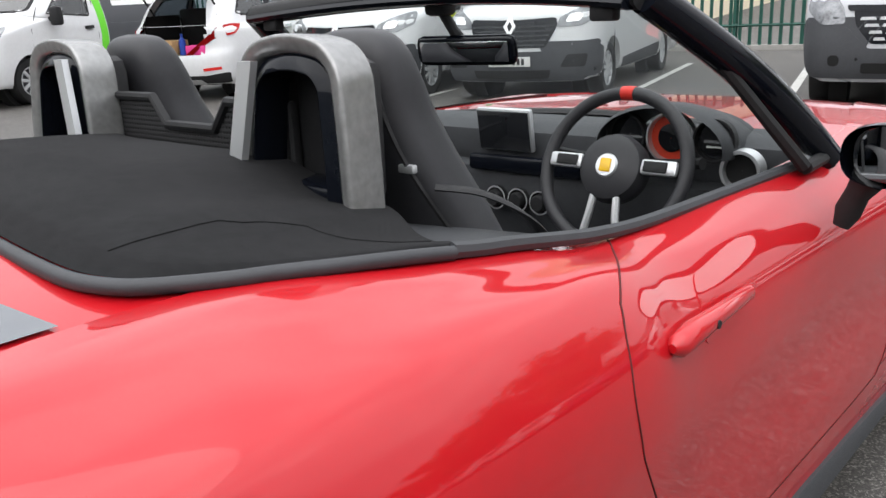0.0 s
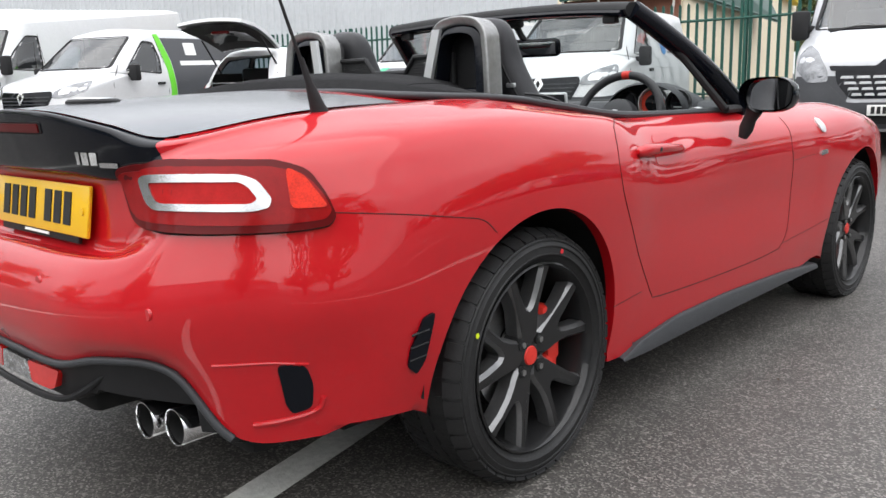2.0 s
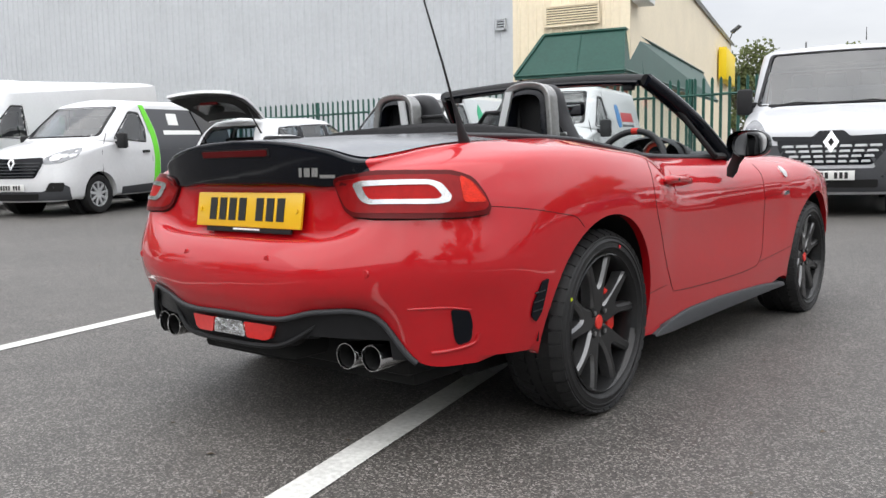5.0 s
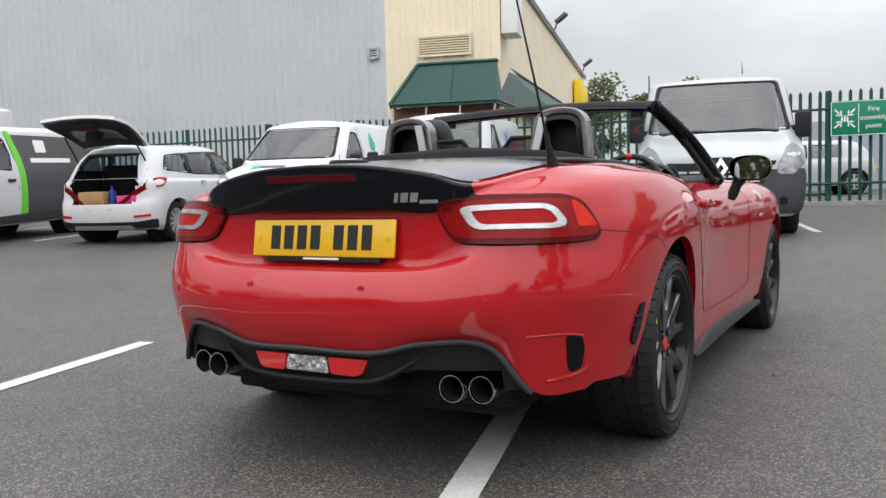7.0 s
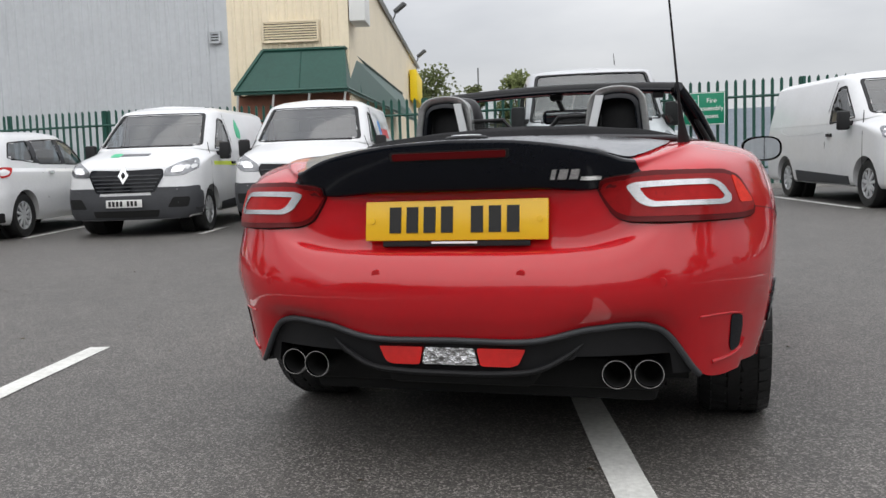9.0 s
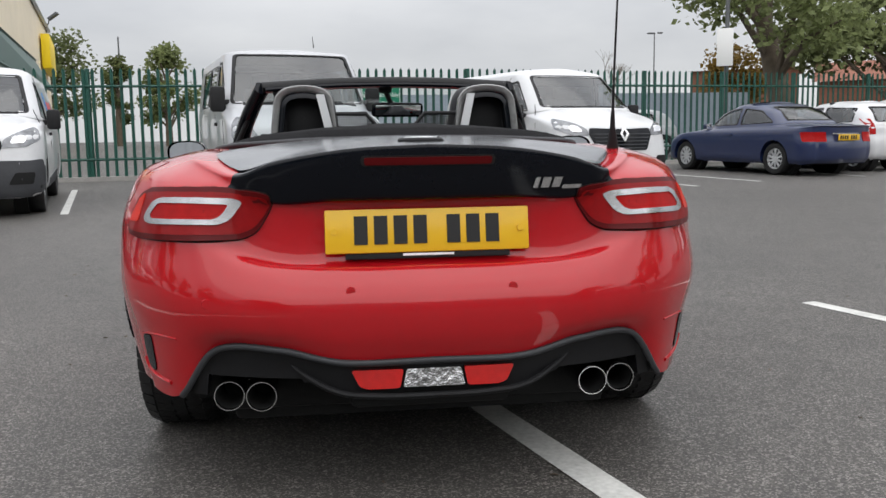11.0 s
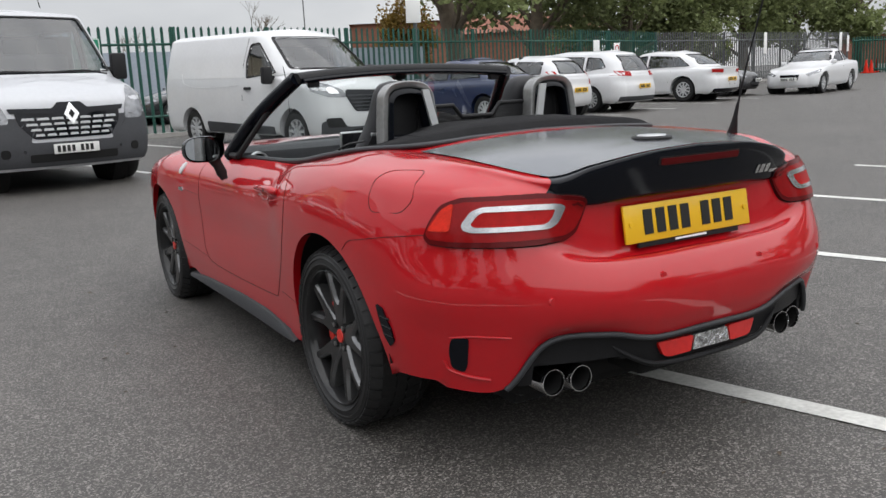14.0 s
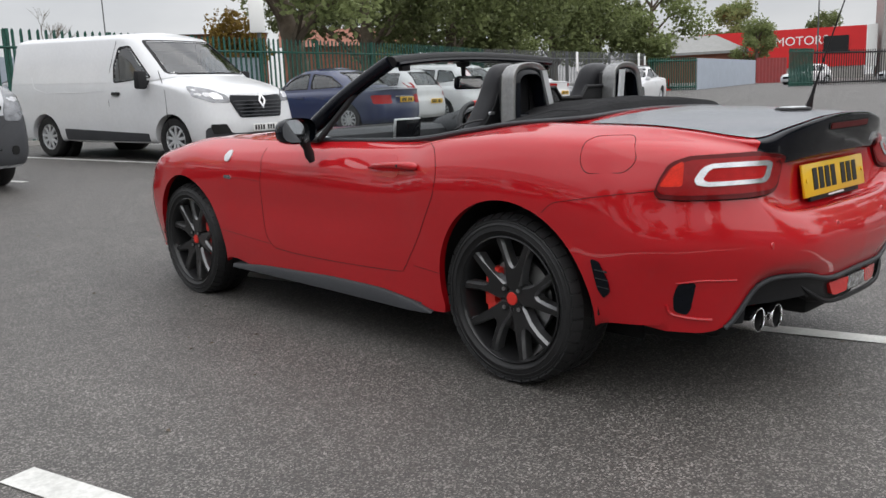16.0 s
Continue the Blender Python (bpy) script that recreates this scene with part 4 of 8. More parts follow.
def car_spec(paint, L, W, H, hood, boot, axles, r, estate=False, spokes=10, rim=None, belt=0.86, patches=()):
    """A saloon, hatchback or estate; hood and boot are the lengths of bonnet and tail deck."""
    w, top = W / 2, H
    wt = w * 0.73
    rb = belt + (0.06 if estate else 0.10)
    ry = -L + (0.10 if estate else boot)
    rt = -L + (0.52 if estate else boot + 0.62)
    levels = [(-0.08, -L + 0.10, w * 0.90, 0.20, 0.21, 0.21, 0.24, 0.34, 0.24, 0.16, 0.10), (-0.02, -L + 0.03, w * 0.96, 0.29, 0.30, 0.30, 0.32, 0.40, 0.28, 0.18, 0.11),
              (0.00, -L, w * 0.985, 0.44, 0.46, 0.46, 0.48, 0.44, 0.30, 0.20, 0.12), (-0.03, -L + 0.01, w, 0.58, 0.62, 0.64, 0.62, 0.46, 0.32, 0.21, 0.12),
              (-0.10, -L + 0.05, w * 0.995, 0.68, 0.72, 0.76, 0.74, 0.50, 0.32, 0.22, 0.12), (-0.24, -L + (0.07 if estate else 0.05), w * 0.975, 0.75, belt - 0.06, belt, rb - 0.06, 0.55, 0.32, 0.24, 0.11),
              (-hood * 0.62, -L + (0.09 if estate else 0.08), w * 0.945, belt - 0.02, belt - 0.01, belt + 0.05, rb - 0.01, 0.58, 0.34, 0.20, 0.10),
              (-hood, ry, w * 0.915, belt + 0.075, belt + 0.025, belt + 0.08, rb + 0.03, 0.52, 0.34, 0.17, 0.10), (-hood - 0.05, ry + 0.02, w * 0.905, belt + 0.10, belt + 0.05, belt + 0.10, rb + 0.05, 0.52, 0.34, 0.17, 0.10),
              (-hood - 0.40, (ry + rt) / 2 - 0.02, w * 0.82, (belt + top) / 2 + 0.05, (belt + top) / 2 + 0.01, (belt + top) / 2 + 0.03, (rb + top) / 2 + 0.02, 0.42, 0.34, 0.13, 0.08),
              (-hood - 0.78, rt, wt, top - 0.10, top - 0.13, top - 0.13, top - 0.10, 0.34, 0.32, 0.09, 0.06), (-hood - 0.90, rt + 0.10, wt * 0.93, top - 0.055, top - 0.075, top - 0.085, top - 0.06, 0.32, 0.32, 0.08, 0.05),
              (-hood - 1.15, rt + 0.30, wt * 0.74, top - 0.02, top - 0.025, top - 0.04, top - 0.025, 0.30, 0.30, 0.06, 0.04)]
    if estate:
        rg = [(-w * 0.66, belt + 0.13), (w * 0.66, belt + 0.13), (w * 0.56, top - 0.13), (-w * 0.56, top - 0.13)]
        sg = [[(-hood - 0.42, belt + 0.08), (-hood - 1.27, belt + 0.10), (-hood - 1.27, top - 0.13), (-hood - 0.96, top - 0.145), (-hood - 0.74, top - 0.25)],
              [(-hood - 1.34, belt + 0.10), (-hood - 2.12, belt + 0.13), (-hood - 2.12, top - 0.16), (-hood - 1.34, top - 0.13)]]
        if L > 4.2:
            sg.append([(-hood - 2.20, belt + 0.135), (-L + 0.62, belt + 0.22), (-L + 0.80, top - 0.20), (-hood - 2.20, top - 0.16)])
    else:
        rg = [(-w * 0.70, belt + 0.19), (w * 0.70, belt + 0.19), (w * 0.58, top - 0.11), (-w * 0.58, top - 0.11)]
        sg = [[(-hood - 0.42, belt + 0.08), (-hood - 1.27, belt + 0.10), (-hood - 1.27, top - 0.13), (-hood - 0.96, top - 0.145), (-hood - 0.74, top - 0.25)],
              [(-hood - 1.34, belt + 0.10), (-L + boot + 0.36, belt + 0.15), (-L + boot + 0.74, top - 0.19), (-hood - 1.34, top - 0.13)]]
    lamp = [(w * 0.50, 0.60), (w * 0.92, 0.74), (w * 0.93, 0.64), (w * 0.6, 0.55)]
    ps = [("front", "headlamp", lamp, M_lampc, 0.006, 0.03), ("front", "headlamp", mirrored(lamp), M_lampc, 0.006, 0.03),
          ("front", "grille", [(-w * 0.3, 0.42), (w * 0.3, 0.42), (w * 0.34, 0.6), (-w * 0.34, 0.6)], M_gloss, 0.006, 0.03),
          ("sides", "door_handle", [(-hood - 1.05, belt - 0.10), (-hood - 1.22, belt - 0.10), (-hood - 1.22, belt - 0.07), (-hood - 1.05, belt - 0.07)], paint, 0.025, 0.01)]
    ps += list(patches)
    ln = [("door_seam", [(-hood - 0.12, 0.32), (-hood - 0.1, belt - 0.02)], 0.005, M_dark), ("door_seam", [(-hood - 1.29, 0.30), (-hood - 1.29, belt + 0.05)], 0.005, M_dark),
          ("door_seam", [(-hood - 2.05, 0.55), (-hood - 2.12, belt)], 0.005, M_dark)]
    return dict(levels=levels, zb=0.20, half=w, r=r, axles=axles, paint=paint, crown=0.025, side_glass=sg, rear_glass=rg,
                front_glass=[(-w * 0.78, belt + 0.13), (w * 0.78, belt + 0.13), (wt * 0.88, top - 0.11), (-wt * 0.88, top - 0.11)], patches=ps, lines=ln, spokes=spokes, rim=rim or M_hub,
                cabin=(-hood - 0.3, -hood - 1.35, belt), mirror=(-hood - 0.35, belt + 0.06, 0.16, 0.12), mirror_paint=paint, plates=[(-L - 0.01, 0.62, M_plate_y, None, -1)])


def rear_lamps(w, x0, x1, z0, z1, slope=0.0, material=None):
    p = [(x0, z0), (x1, z0 + slope), (x1, z1 + slope), (x0, z1)]
    return [("rear", "tail_lamp", p, material or M_tail, 0.010, 0.02), ("rear", "tail_lamp", mirrored(p), material or M_tail, 0.010, 0.02)]


AWAY = 15
def tail_pose(x, y, L):
    """The pose of a car parked nose to the fence whose tail stands at (x, y)."""
    p = Vector((x, y, 0)) + E2 * L
    return heading((p.x, p.y), AWAY)
# nose-in cars along the fence
sp = car_spec(M_blue, 4.6, 1.75, 1.43, 1.25, 0.75, (-0.95, -3.62), 0.31, patches=rear_lamps(0.875, 0.45, 0.84, 0.64, 0.82) + [
    ("rear", "boot_trim", [(-0.32, 0.78), (0.32, 0.78), (0.32, 0.80), (-0.32, 0.80)], M_chrome, 0.012, 0), ("rear", "tail_lamp", [(0.62, 0.72), (0.84, 0.72), (0.84, 0.78), (0.62, 0.78)], M_orange, 0.014, 0.01)])
sp["plates"] = [(-4.605, 0.72, M_plate_y, None, -1)]
vehicle("saloon_car", "dark blue four-door saloon car parked nose to the fence", "car", tail_pose(9.2, 11.75, 4.6), sp)
sp = car_spec(M_white, 3.6, 1.6, 1.43, 0.85, 0.2, (-0.72, -3.05), 0.28, True, 7, patches=rear_lamps(0.8, 0.58, 0.79, 0.74, 1.05))
vehicle("hatchback", "small white hatchback with upright tail and red lamps", "car", tail_pose(11.0, 12.7, 3.6), sp)
sp = car_spec(M_white, 4.57, 1.79, 1.51, 1.15, 0.3, (-0.9, -3.54), 0.31, True, 12, patches=rear_lamps(0.9, 0.42, 0.86, 0.86, 0.97, 0.03) + [("rear", "bumper_trim", [(-0.8, 0.22), (0.8, 0.22), (0.8, 0.38), (-0.8, 0.38)], M_bumper, 0.012, 0.03)])
vehicle("estate_car", "white estate car with roof rails and red tail lamps", "car", tail_pose(13.2, 12.9, 4.57), sp)
sp = car_spec(M_white, 4.85, 1.86, 1.465, 1.25, 0.55, (-0.97, -3.77), 0.34, False, 10, patches=rear_lamps(0.93, 0.40, 0.90, 0.80, 0.89, 0.02) + [
    ("rear", "bumper_trim", [(-0.8, 0.2), (0.8, 0.2), (0.8, 0.36), (-0.8, 0.36)], M_gloss, 0.012, 0.03)])
vehicle("saloon_car", "white fastback saloon with dark alloy wheels", "car", tail_pose(17.9, 14.2, 4.85), sp)
sp = car_spec(M_blackp, 4.3, 1.76, 1.45, 1.1, 0.3, (-0.9, -3.5), 0.31, True, 8)
sp["plates"] = [(0.015, 0.48, M_plate_w, None, 1)]
vehicle("hatchback", "black hatchback facing out of its bay", "car", heading((20.7, 15.55), FACE + 5), sp)
sp = car_spec(M_white, 4.37, 1.75, 1.40, 1.4, 0.75, (-0.75, -3.41), 0.31, False, 10)
sp["plates"] = [(0.015, 0.46, M_plate_w, None, 1)]
vehicle("convertible", "white two-door car with pale soft top facing out", "car", heading((21.0, 14.65), 107), sp)

# the people carrier with its tailgate up
sp = car_spec(M_white, 4.52, 1.80, 1.60, 0.95, 0.3, (-0.92, -3.67), 0.325, True, 10, belt=0.95, patches=[
    ("rear", "bumper_trim", [(-0.84, 0.26), (0.84, 0.26), (0.86, 0.40), (0.60, 0.36), (-0.60, 0.36), (-0.86, 0.40)], M_trim, 0.014, 0.03),
    ("rear", "skid_plate", [(-0.55, 0.25), (0.55, 0.25), (0.5, 0.31), (-0.5, 0.31)], M_silver, 0.020, 0.02),
    ("rear", "reflector", [(0.56, 0.42), (0.80, 0.44), (0.80, 0.48), (0.56, 0.46)], M_refl, 0.012, 0), ("rear", "reflector", mirrored([(0.56, 0.42), (0.80, 0.44), (0.80, 0.48), (0.56, 0.46)]), M_refl, 0.012, 0)]
    + rear_lamps(0.9, 0.73, 0.89, 0.86, 0.99, 0.03) + [("sides", "tail_lamp", [(-4.20, 0.88), (-4.06, 0.91), (-3.86, 1.03), (-4.06, 1.04), (-4.20, 1.02)], M_tail, 0.010, 0.03),
       ("sides", "window_pillar", [(-2.19, 1.06), (-2.32, 1.06), (-2.32, 1.46), (-2.19, 1.46)], M_gloss, 0.006, 0), ("sides", "window_pillar", [(-3.04, 1.09), (-3.18, 1.09), (-3.18, 1.43), (-3.04, 1.43)], M_gloss, 0.006, 0),
       ("sides", "door_handle", [(-1.75, 0.90), (-1.92, 0.90), (-1.92, 0.935), (-1.75, 0.935)], M_chrome, 0.02, 0.01), ("sides", "door_handle", [(-2.75, 0.92), (-2.92, 0.92), (-2.92, 0.955), (-2.75, 0.955)], M_chrome, 0.02, 0.01)])
sp["plates"] = []
sp["rear_open"] = rounded([(-0.56, 0.62), (0.56, 0.62), (0.64, 0.92), (0.52, 1.48), (-0.52, 1.48), (-0.64, 0.92)], 0.09)
del sp["rear_glass"]
kia, ktree = vehicle("people_carrier", "white people carrier with its tailgate raised and boot open", "car", tail_pose(-9.55, 6.05, 4.52), sp)
bm = bmesh.new()
box(bm, 0, -3.92, 0.62, 1.24, 0.95, 0.03)
box(bm, 0, -3.42, 0.95, 1.3, 0.10, 0.62, 0.04)
for s in (1, -1):
    box(bm, s * 0.66, -3.82, 0.90, 0.04, 0.70, 0.56)
part("boot_lining", bm, M_dark, kia, "dark boot carpet and seat backs")
# raised tailgate
tg = Matrix.Translation((0, -3.92, 1.58)) @ Matrix.Rotation(radians(-22), 4, "X")
bm = bmesh.new()
rows = []
for i in range(13):
    f = i / 12
    w = 0.58 + 0.16 * f - 0.16 * max(0, f - 0.75) * 4 * 0.6
    rows.append([(x * w, -1.02 * f, 0.05 * math.sin(math.pi * f) + 0.05 * (1 - x * x)) for x in np.linspace(-1, 1, 13)])
grid(bm, rows)
ret = bmesh.ops.extrude_face_region(bm, geom=bm.faces[:])
for v in ret["geom"]:
    if isinstance(v, bmesh.types.BMVert):
        v.co.z -= 0.05
bm.transform(tg)
gate = part("tailgate", bm, M_white, kia, "raised white tailgate")
bm = bmesh.new()
rows = []
for i in range(13):
    f = 0.06 + 0.88 * i / 12
    w = 0.555 + 0.155 * f - 0.16 * max(0, f - 0.75) * 4 * 0.6
    rows.append([(x * w, -1.02 * f, -0.03 + 0.05 * math.sin(math.pi * f) + 0.05 * (1 - x * x) - 0.055) for x in np.linspace(-1, 1, 9)])
grid(bm, rows)
bm.transform(tg)
part("tailgate_lining", bm, M_trim, gate, "black inner trim")
bm = bmesh.new()
rows = [[(x * 0.42, -0.30 - 0.36 * f, -0.10 + 0.05 * math.sin(math.pi * (0.3 + 0.36 * f)) + 0.05 * (1 - x * x)) for x in np.linspace(-1, 1, 9)] for f in np.linspace(0, 1, 5)]
grid(bm, rows)
bm.transform(tg)
part("tailgate_window", bm, M_glass, gate)
bm = bmesh.new()
box(bm, 0, -0.74, -0.06, 0.34, 0.05, 0.04, 0.012, tg)
part("high_brake_light", bm, M_taildk, gate)
for s in (1, -1):
    bm = bmesh.new()
    tube(bm, [(s * 0.62, -4.0, 1.18), tg @ Vector((s * 0.60, -0.50, -0.06))], 0.014, 6)
    part("gas_strut", bm, M_trim, gate)
for nm, lb, cat, x, y, sx, sy, sz, ma in (("cardboard_box", "open brown cardboard box in the car boot", "box", -0.20, -4.25, 0.46, 0.34, 0.20, M_card),
                                          ("tool_case", "pink plastic case in the car boot", "case", 0.42, -4.25, 0.34, 0.3, 0.13, M_pink)):
    bm = bmesh.new()
    box(bm, x, y, 0.64 + sz / 2, sx, sy, sz, 0.012)
    bm.transform(kia.matrix_world)
    solid(nm, bm, ma, lb, cat)
bm = bmesh.new()
cyl(bm, (0.10, -4.28, 0.64), (0.10, -4.28, 0.84), 0.05, 0.045)
cyl(bm, (0.10, -4.28, 0.84), (0.10, -4.28, 0.88), 0.045, 0.016)
cyl(bm, (0.10, -4.28, 0.88), (0.10, -4.28, 0.93), 0.018)
bm.transform(kia.matrix_world)
solid("spray_bottle", bm, M_bluep, "blue plastic bottle in the car boot", "bottle")


# ---- fence ----
FENCE = [(-27.0, 11.6), (-16.3, 14.45), (2.8, 16.4), (12.2, 18.9), (17.6, 20.4), (24.0, 23.2), (43.5, 27.6)]
PITCH, TALL = 0.185, 2.35


def pale_mesh(material, name):
    bm = bmesh.new()
    prof = [(-0.034, 0.012), (-0.022, -0.006), (0.0, 0.004), (0.022, -0.006), (0.034, 0.012)]
    outline = [(-1.0, 0.0), (-1.0, TALL - 0.05), (-0.55, TALL - 0.012), (-0.35, TALL - 0.05), (0, TALL), (0.35, TALL - 0.05), (0.55, TALL - 0.012), (1.0, TALL - 0.05), (1.0, 0.0)]
    rows = []
    for x, y in prof:
        f = abs(x) / 0.034
        rows.append([(x, y, 0.06), (x, y, TALL - 0.07), (x * 0.9, y, TALL - 0.03 * f - 0.02), (x * 0.6, y, TALL - 0.03 * f)])
    grid(bm, rows)
    ret = bmesh.ops.extrude_face_region(bm, geom=bm.faces[:])
    for v in ret["geom"]:
        if isinstance(v, bmesh.types.BMVert):
            v.co.y += 0.004
    return mesh_of(name, bm, material)


def fence_runs():
    for k, ((ax, ay), (bx, by)) in enumerate(zip(FENCE, FENCE[1:])):
        yield k, Vector((ax, ay, 0)), Vector((bx, by, 0))


fence = thing("palisade_fence", "tall green steel palisade fence with pointed pales", "fence", kind="structure")
fence_far = thing("palisade_fence", "galvanised grey steel palisade fence along the car park", "fence", kind="structure")
near_pale, far_pale = pale_mesh(M_fence, "pale"), pale_mesh(M_galv, "pale")
joined = {0: [], 1: []}
count = 0
for k, a, b in fence_runs():
    d = b - a
    n = int(d.length / PITCH)
    grey = 1 if k == 5 else 0
    parent, material, pm = (fence_far, M_galv, far_pale) if grey else (fence, M_fence, near_pale)
    rot = math.atan2(d.y, d.x)
    for i in range(n):
        p = a + d * (i + 0.5) / n
        m = Matrix.Translation((p.x, p.y, far(p.x, p.y))) @ Matrix.Rotation(rot, 4, "Z")
        if -17 < p.x < 20 and count < 300 and (p.x < -3 or p.x > 0.0) and not (-12 < p.x < -9):
            ob = new("pale", pm)
            ob.matrix_world = m
            ob.parent = parent
            count += 1
        else:
            joined[grey].append(m)
    m = d.length
    posts = max(1, round(m / 2.75))
    for i in range(posts + 1):
        if i == posts and k < 5:
            continue
        p = a + d * i / posts
        bm = bmesh.new()
        z = far(p.x, p.y)
        mm = Matrix.Translation((p.x, p.y, z)) @ Matrix.Rotation(rot, 4, "Z")
        box(bm, 0, 0.05, TALL / 2 - 0.02, 0.055, 0.05, TALL + 0.02, 0, mm)
        box(bm, 0, 0.11, TALL / 2 - 0.02, 0.10, 0.012, TALL + 0.02, 0, mm)
        part("post", bm, material, parent, smooth=False)
    for zz in (0.45, TALL - 0.38):
        bm = bmesh.new()
        for i in range(posts):
            p, q = a + d * i / posts, a + d * (i + 1) / posts
            zp, zq = far(p.x, p.y) + zz, far(q.x, q.y) + zz
            s = Vector((-d.y, d.x, 0)).normalized()
            o = s * 0.012
            tube(bm, [(p.x + o.x, p.y + o.y, zp), (q.x + o.x, q.y + o.y, zq)], 0.028, 4)
        part("rail", bm, material, parent, smooth=False)
for grey, ms in joined.items():
    if not ms:
        continue
    src = far_pale if grey else near_pale
    co = np.array([v.co[:] for v in src.vertices])
    fa = [tuple(p.vertices) for p in src.polygons]
    vs, fs = [], []
    for m in ms:
        R, T = np.array(m.to_3x3()), np.array(m.translation)
        o = len(vs)
        vs += [tuple(v) for v in co @ R.T + T]
        fs += [tuple(i + o for i in f) for f in fa]
    me = bpy.data.meshes.new("pales")
    me.from_pydata(vs, [], fs)
    me.materials.append(M_galv if grey else M_fence)
    ob = new("pales", me)
    ob.parent = fence_far if grey else fence
    tagged(ob, kind="stuff")
for k, a, b in fence_runs():
    d = (b - a).normalized()
    n = max(1, int((b - a).length / 2))
    bm = bmesh.new()
    s = Vector((-d.y, d.x, 0))
    rows = []
    for i in range(n + 1):
        p = a + (b - a) * i / n
        z = far(p.x, p.y)
        q, r = p - s * 0.16, p + s * 0.14
        rows.append([(q.x, q.y, z - 0.02), (q.x, q.y, z + 0.09), (r.x, r.y, z + 0.09), (r.x, r.y, z - 0.02)])
    grid(bm, rows)
    solid("kerb", bm, M_conc, "weathered concrete kerb below the palisade fence", "kerb", kind="structure", smooth=False)


# ---- warehouse behind the fence ----
WD = Vector((0.968, 0.25, 0)).normalized()
WN = Vector((WD.y, -WD.x, 0))
WC = Vector((-9.506, 20.95, 0))
EAVES, CREAM_TOP = 9.4, 7.95


def ribbed(name, a, b, z0, z1, material, label, rib=0.25, depth=0.035):
    """An upright sheet of ribbed cladding from a to b with real folds."""
    d = b - a
    n = int(d.length / rib)
    t = d.normalized()
    nn = Vector((t.y, -t.x, 0))
    pts = []
    for i in range(n):
        for f, o in ((0.0, 0), (0.55, 0), (0.68, 1), (0.87, 1)):
            p = a + t * (rib * (i + f)) + nn * depth * o
            pts.append(p)
    pts.append(b.copy())
    bm = bmesh.new()
    grid(bm, [[(p.x, p.y, z0), (p.x, p.y, z1)] for p in pts])
    ret = bmesh.ops.extrude_face_region(bm, geom=bm.faces[:])
    for v in ret["geom"]:
        if isinstance(v, bmesh.types.BMVert):
            v.co -= nn * 0.12
    return solid(name, bm, material, label, "wall", kind="structure", smooth=False)


p_seam = WC - WD * 3.72
ribbed("wall_grey", WC - WD * 46, p_seam, 0.0, EAVES, M_clad, "grey ribbed metal warehouse wall", 0.30)
ribbed("wall_cream", p_seam, WC, 0.0, CREAM_TOP, M_cream, "cream ribbed metal warehouse wall", 0.27)
side = Vector((-WD.y, WD.x, 0))
bm = bmesh.new()
q = WC + side * 29
rows = [[(WC.x, WC.y, 0), (WC.x, WC.y, CREAM_TOP)], [(q.x, q.y, 0), (q.x, q.y, CREAM_TOP)]]
grid(bm, rows)
ret = bmesh.ops.extrude_face_region(bm, geom=bm.faces[:])
for v in ret["geom"]:
    if isinstance(v, bmesh.types.BMVert):
        v.co -= WD * 0.2
solid("wall_cream_side", bm, M_cream, "smooth cream side wall of the warehouse", "wall", kind="structure", smooth=False)
bm = bmesh.new()
rows = [[(p.x, p.y, z) for p, z in ((WC, CREAM_TOP + 0.02), (q, CREAM_TOP + 0.02))], [(p.x, p.y, z) for p, z in ((p_seam, CREAM_TOP + 0.02), (p_seam + side * 29, CREAM_TOP + 0.02))]]
grid(bm, rows)
rows = [[(p.x, p.y, z) for p, z in ((p_seam, EAVES + 0.02), (p_seam + side * 29, EAVES + 2))], [(p.x, p.y, z) for p, z in ((WC - WD * 46, EAVES + 0.02), (WC - WD * 46 + side * 29, EAVES + 2))]]
grid(bm, rows)
solid("warehouse_roof", bm, M_roofgrey, "low grey warehouse roof", "roof", kind="structure", smooth=False)
bm = bmesh.new()
a, b = WC - WD * 46, p_seam
tube(bm, [a + WN * 0.06 + Vector((0, 0, EAVES)), b + WN * 0.06 + Vector((0, 0, EAVES))], 0.09, 4)
solid("eaves_trim", bm, M_clad, "grey eaves flashing", "trim", kind="structure", smooth=False)
bm = bmesh.new()
tube(bm, [WC + Vector((0.1, 0, CREAM_TOP)), q + Vector((0.1, 0, CREAM_TOP))], 0.10, 4)
solid("roof_trim", bm, M_clad, "pale roof edge flashing", "trim", kind="structure", smooth=False)

WM = Matrix.Translation(WC) @ Matrix.Rotation(math.atan2(WD.y, WD.x), 4, "Z")


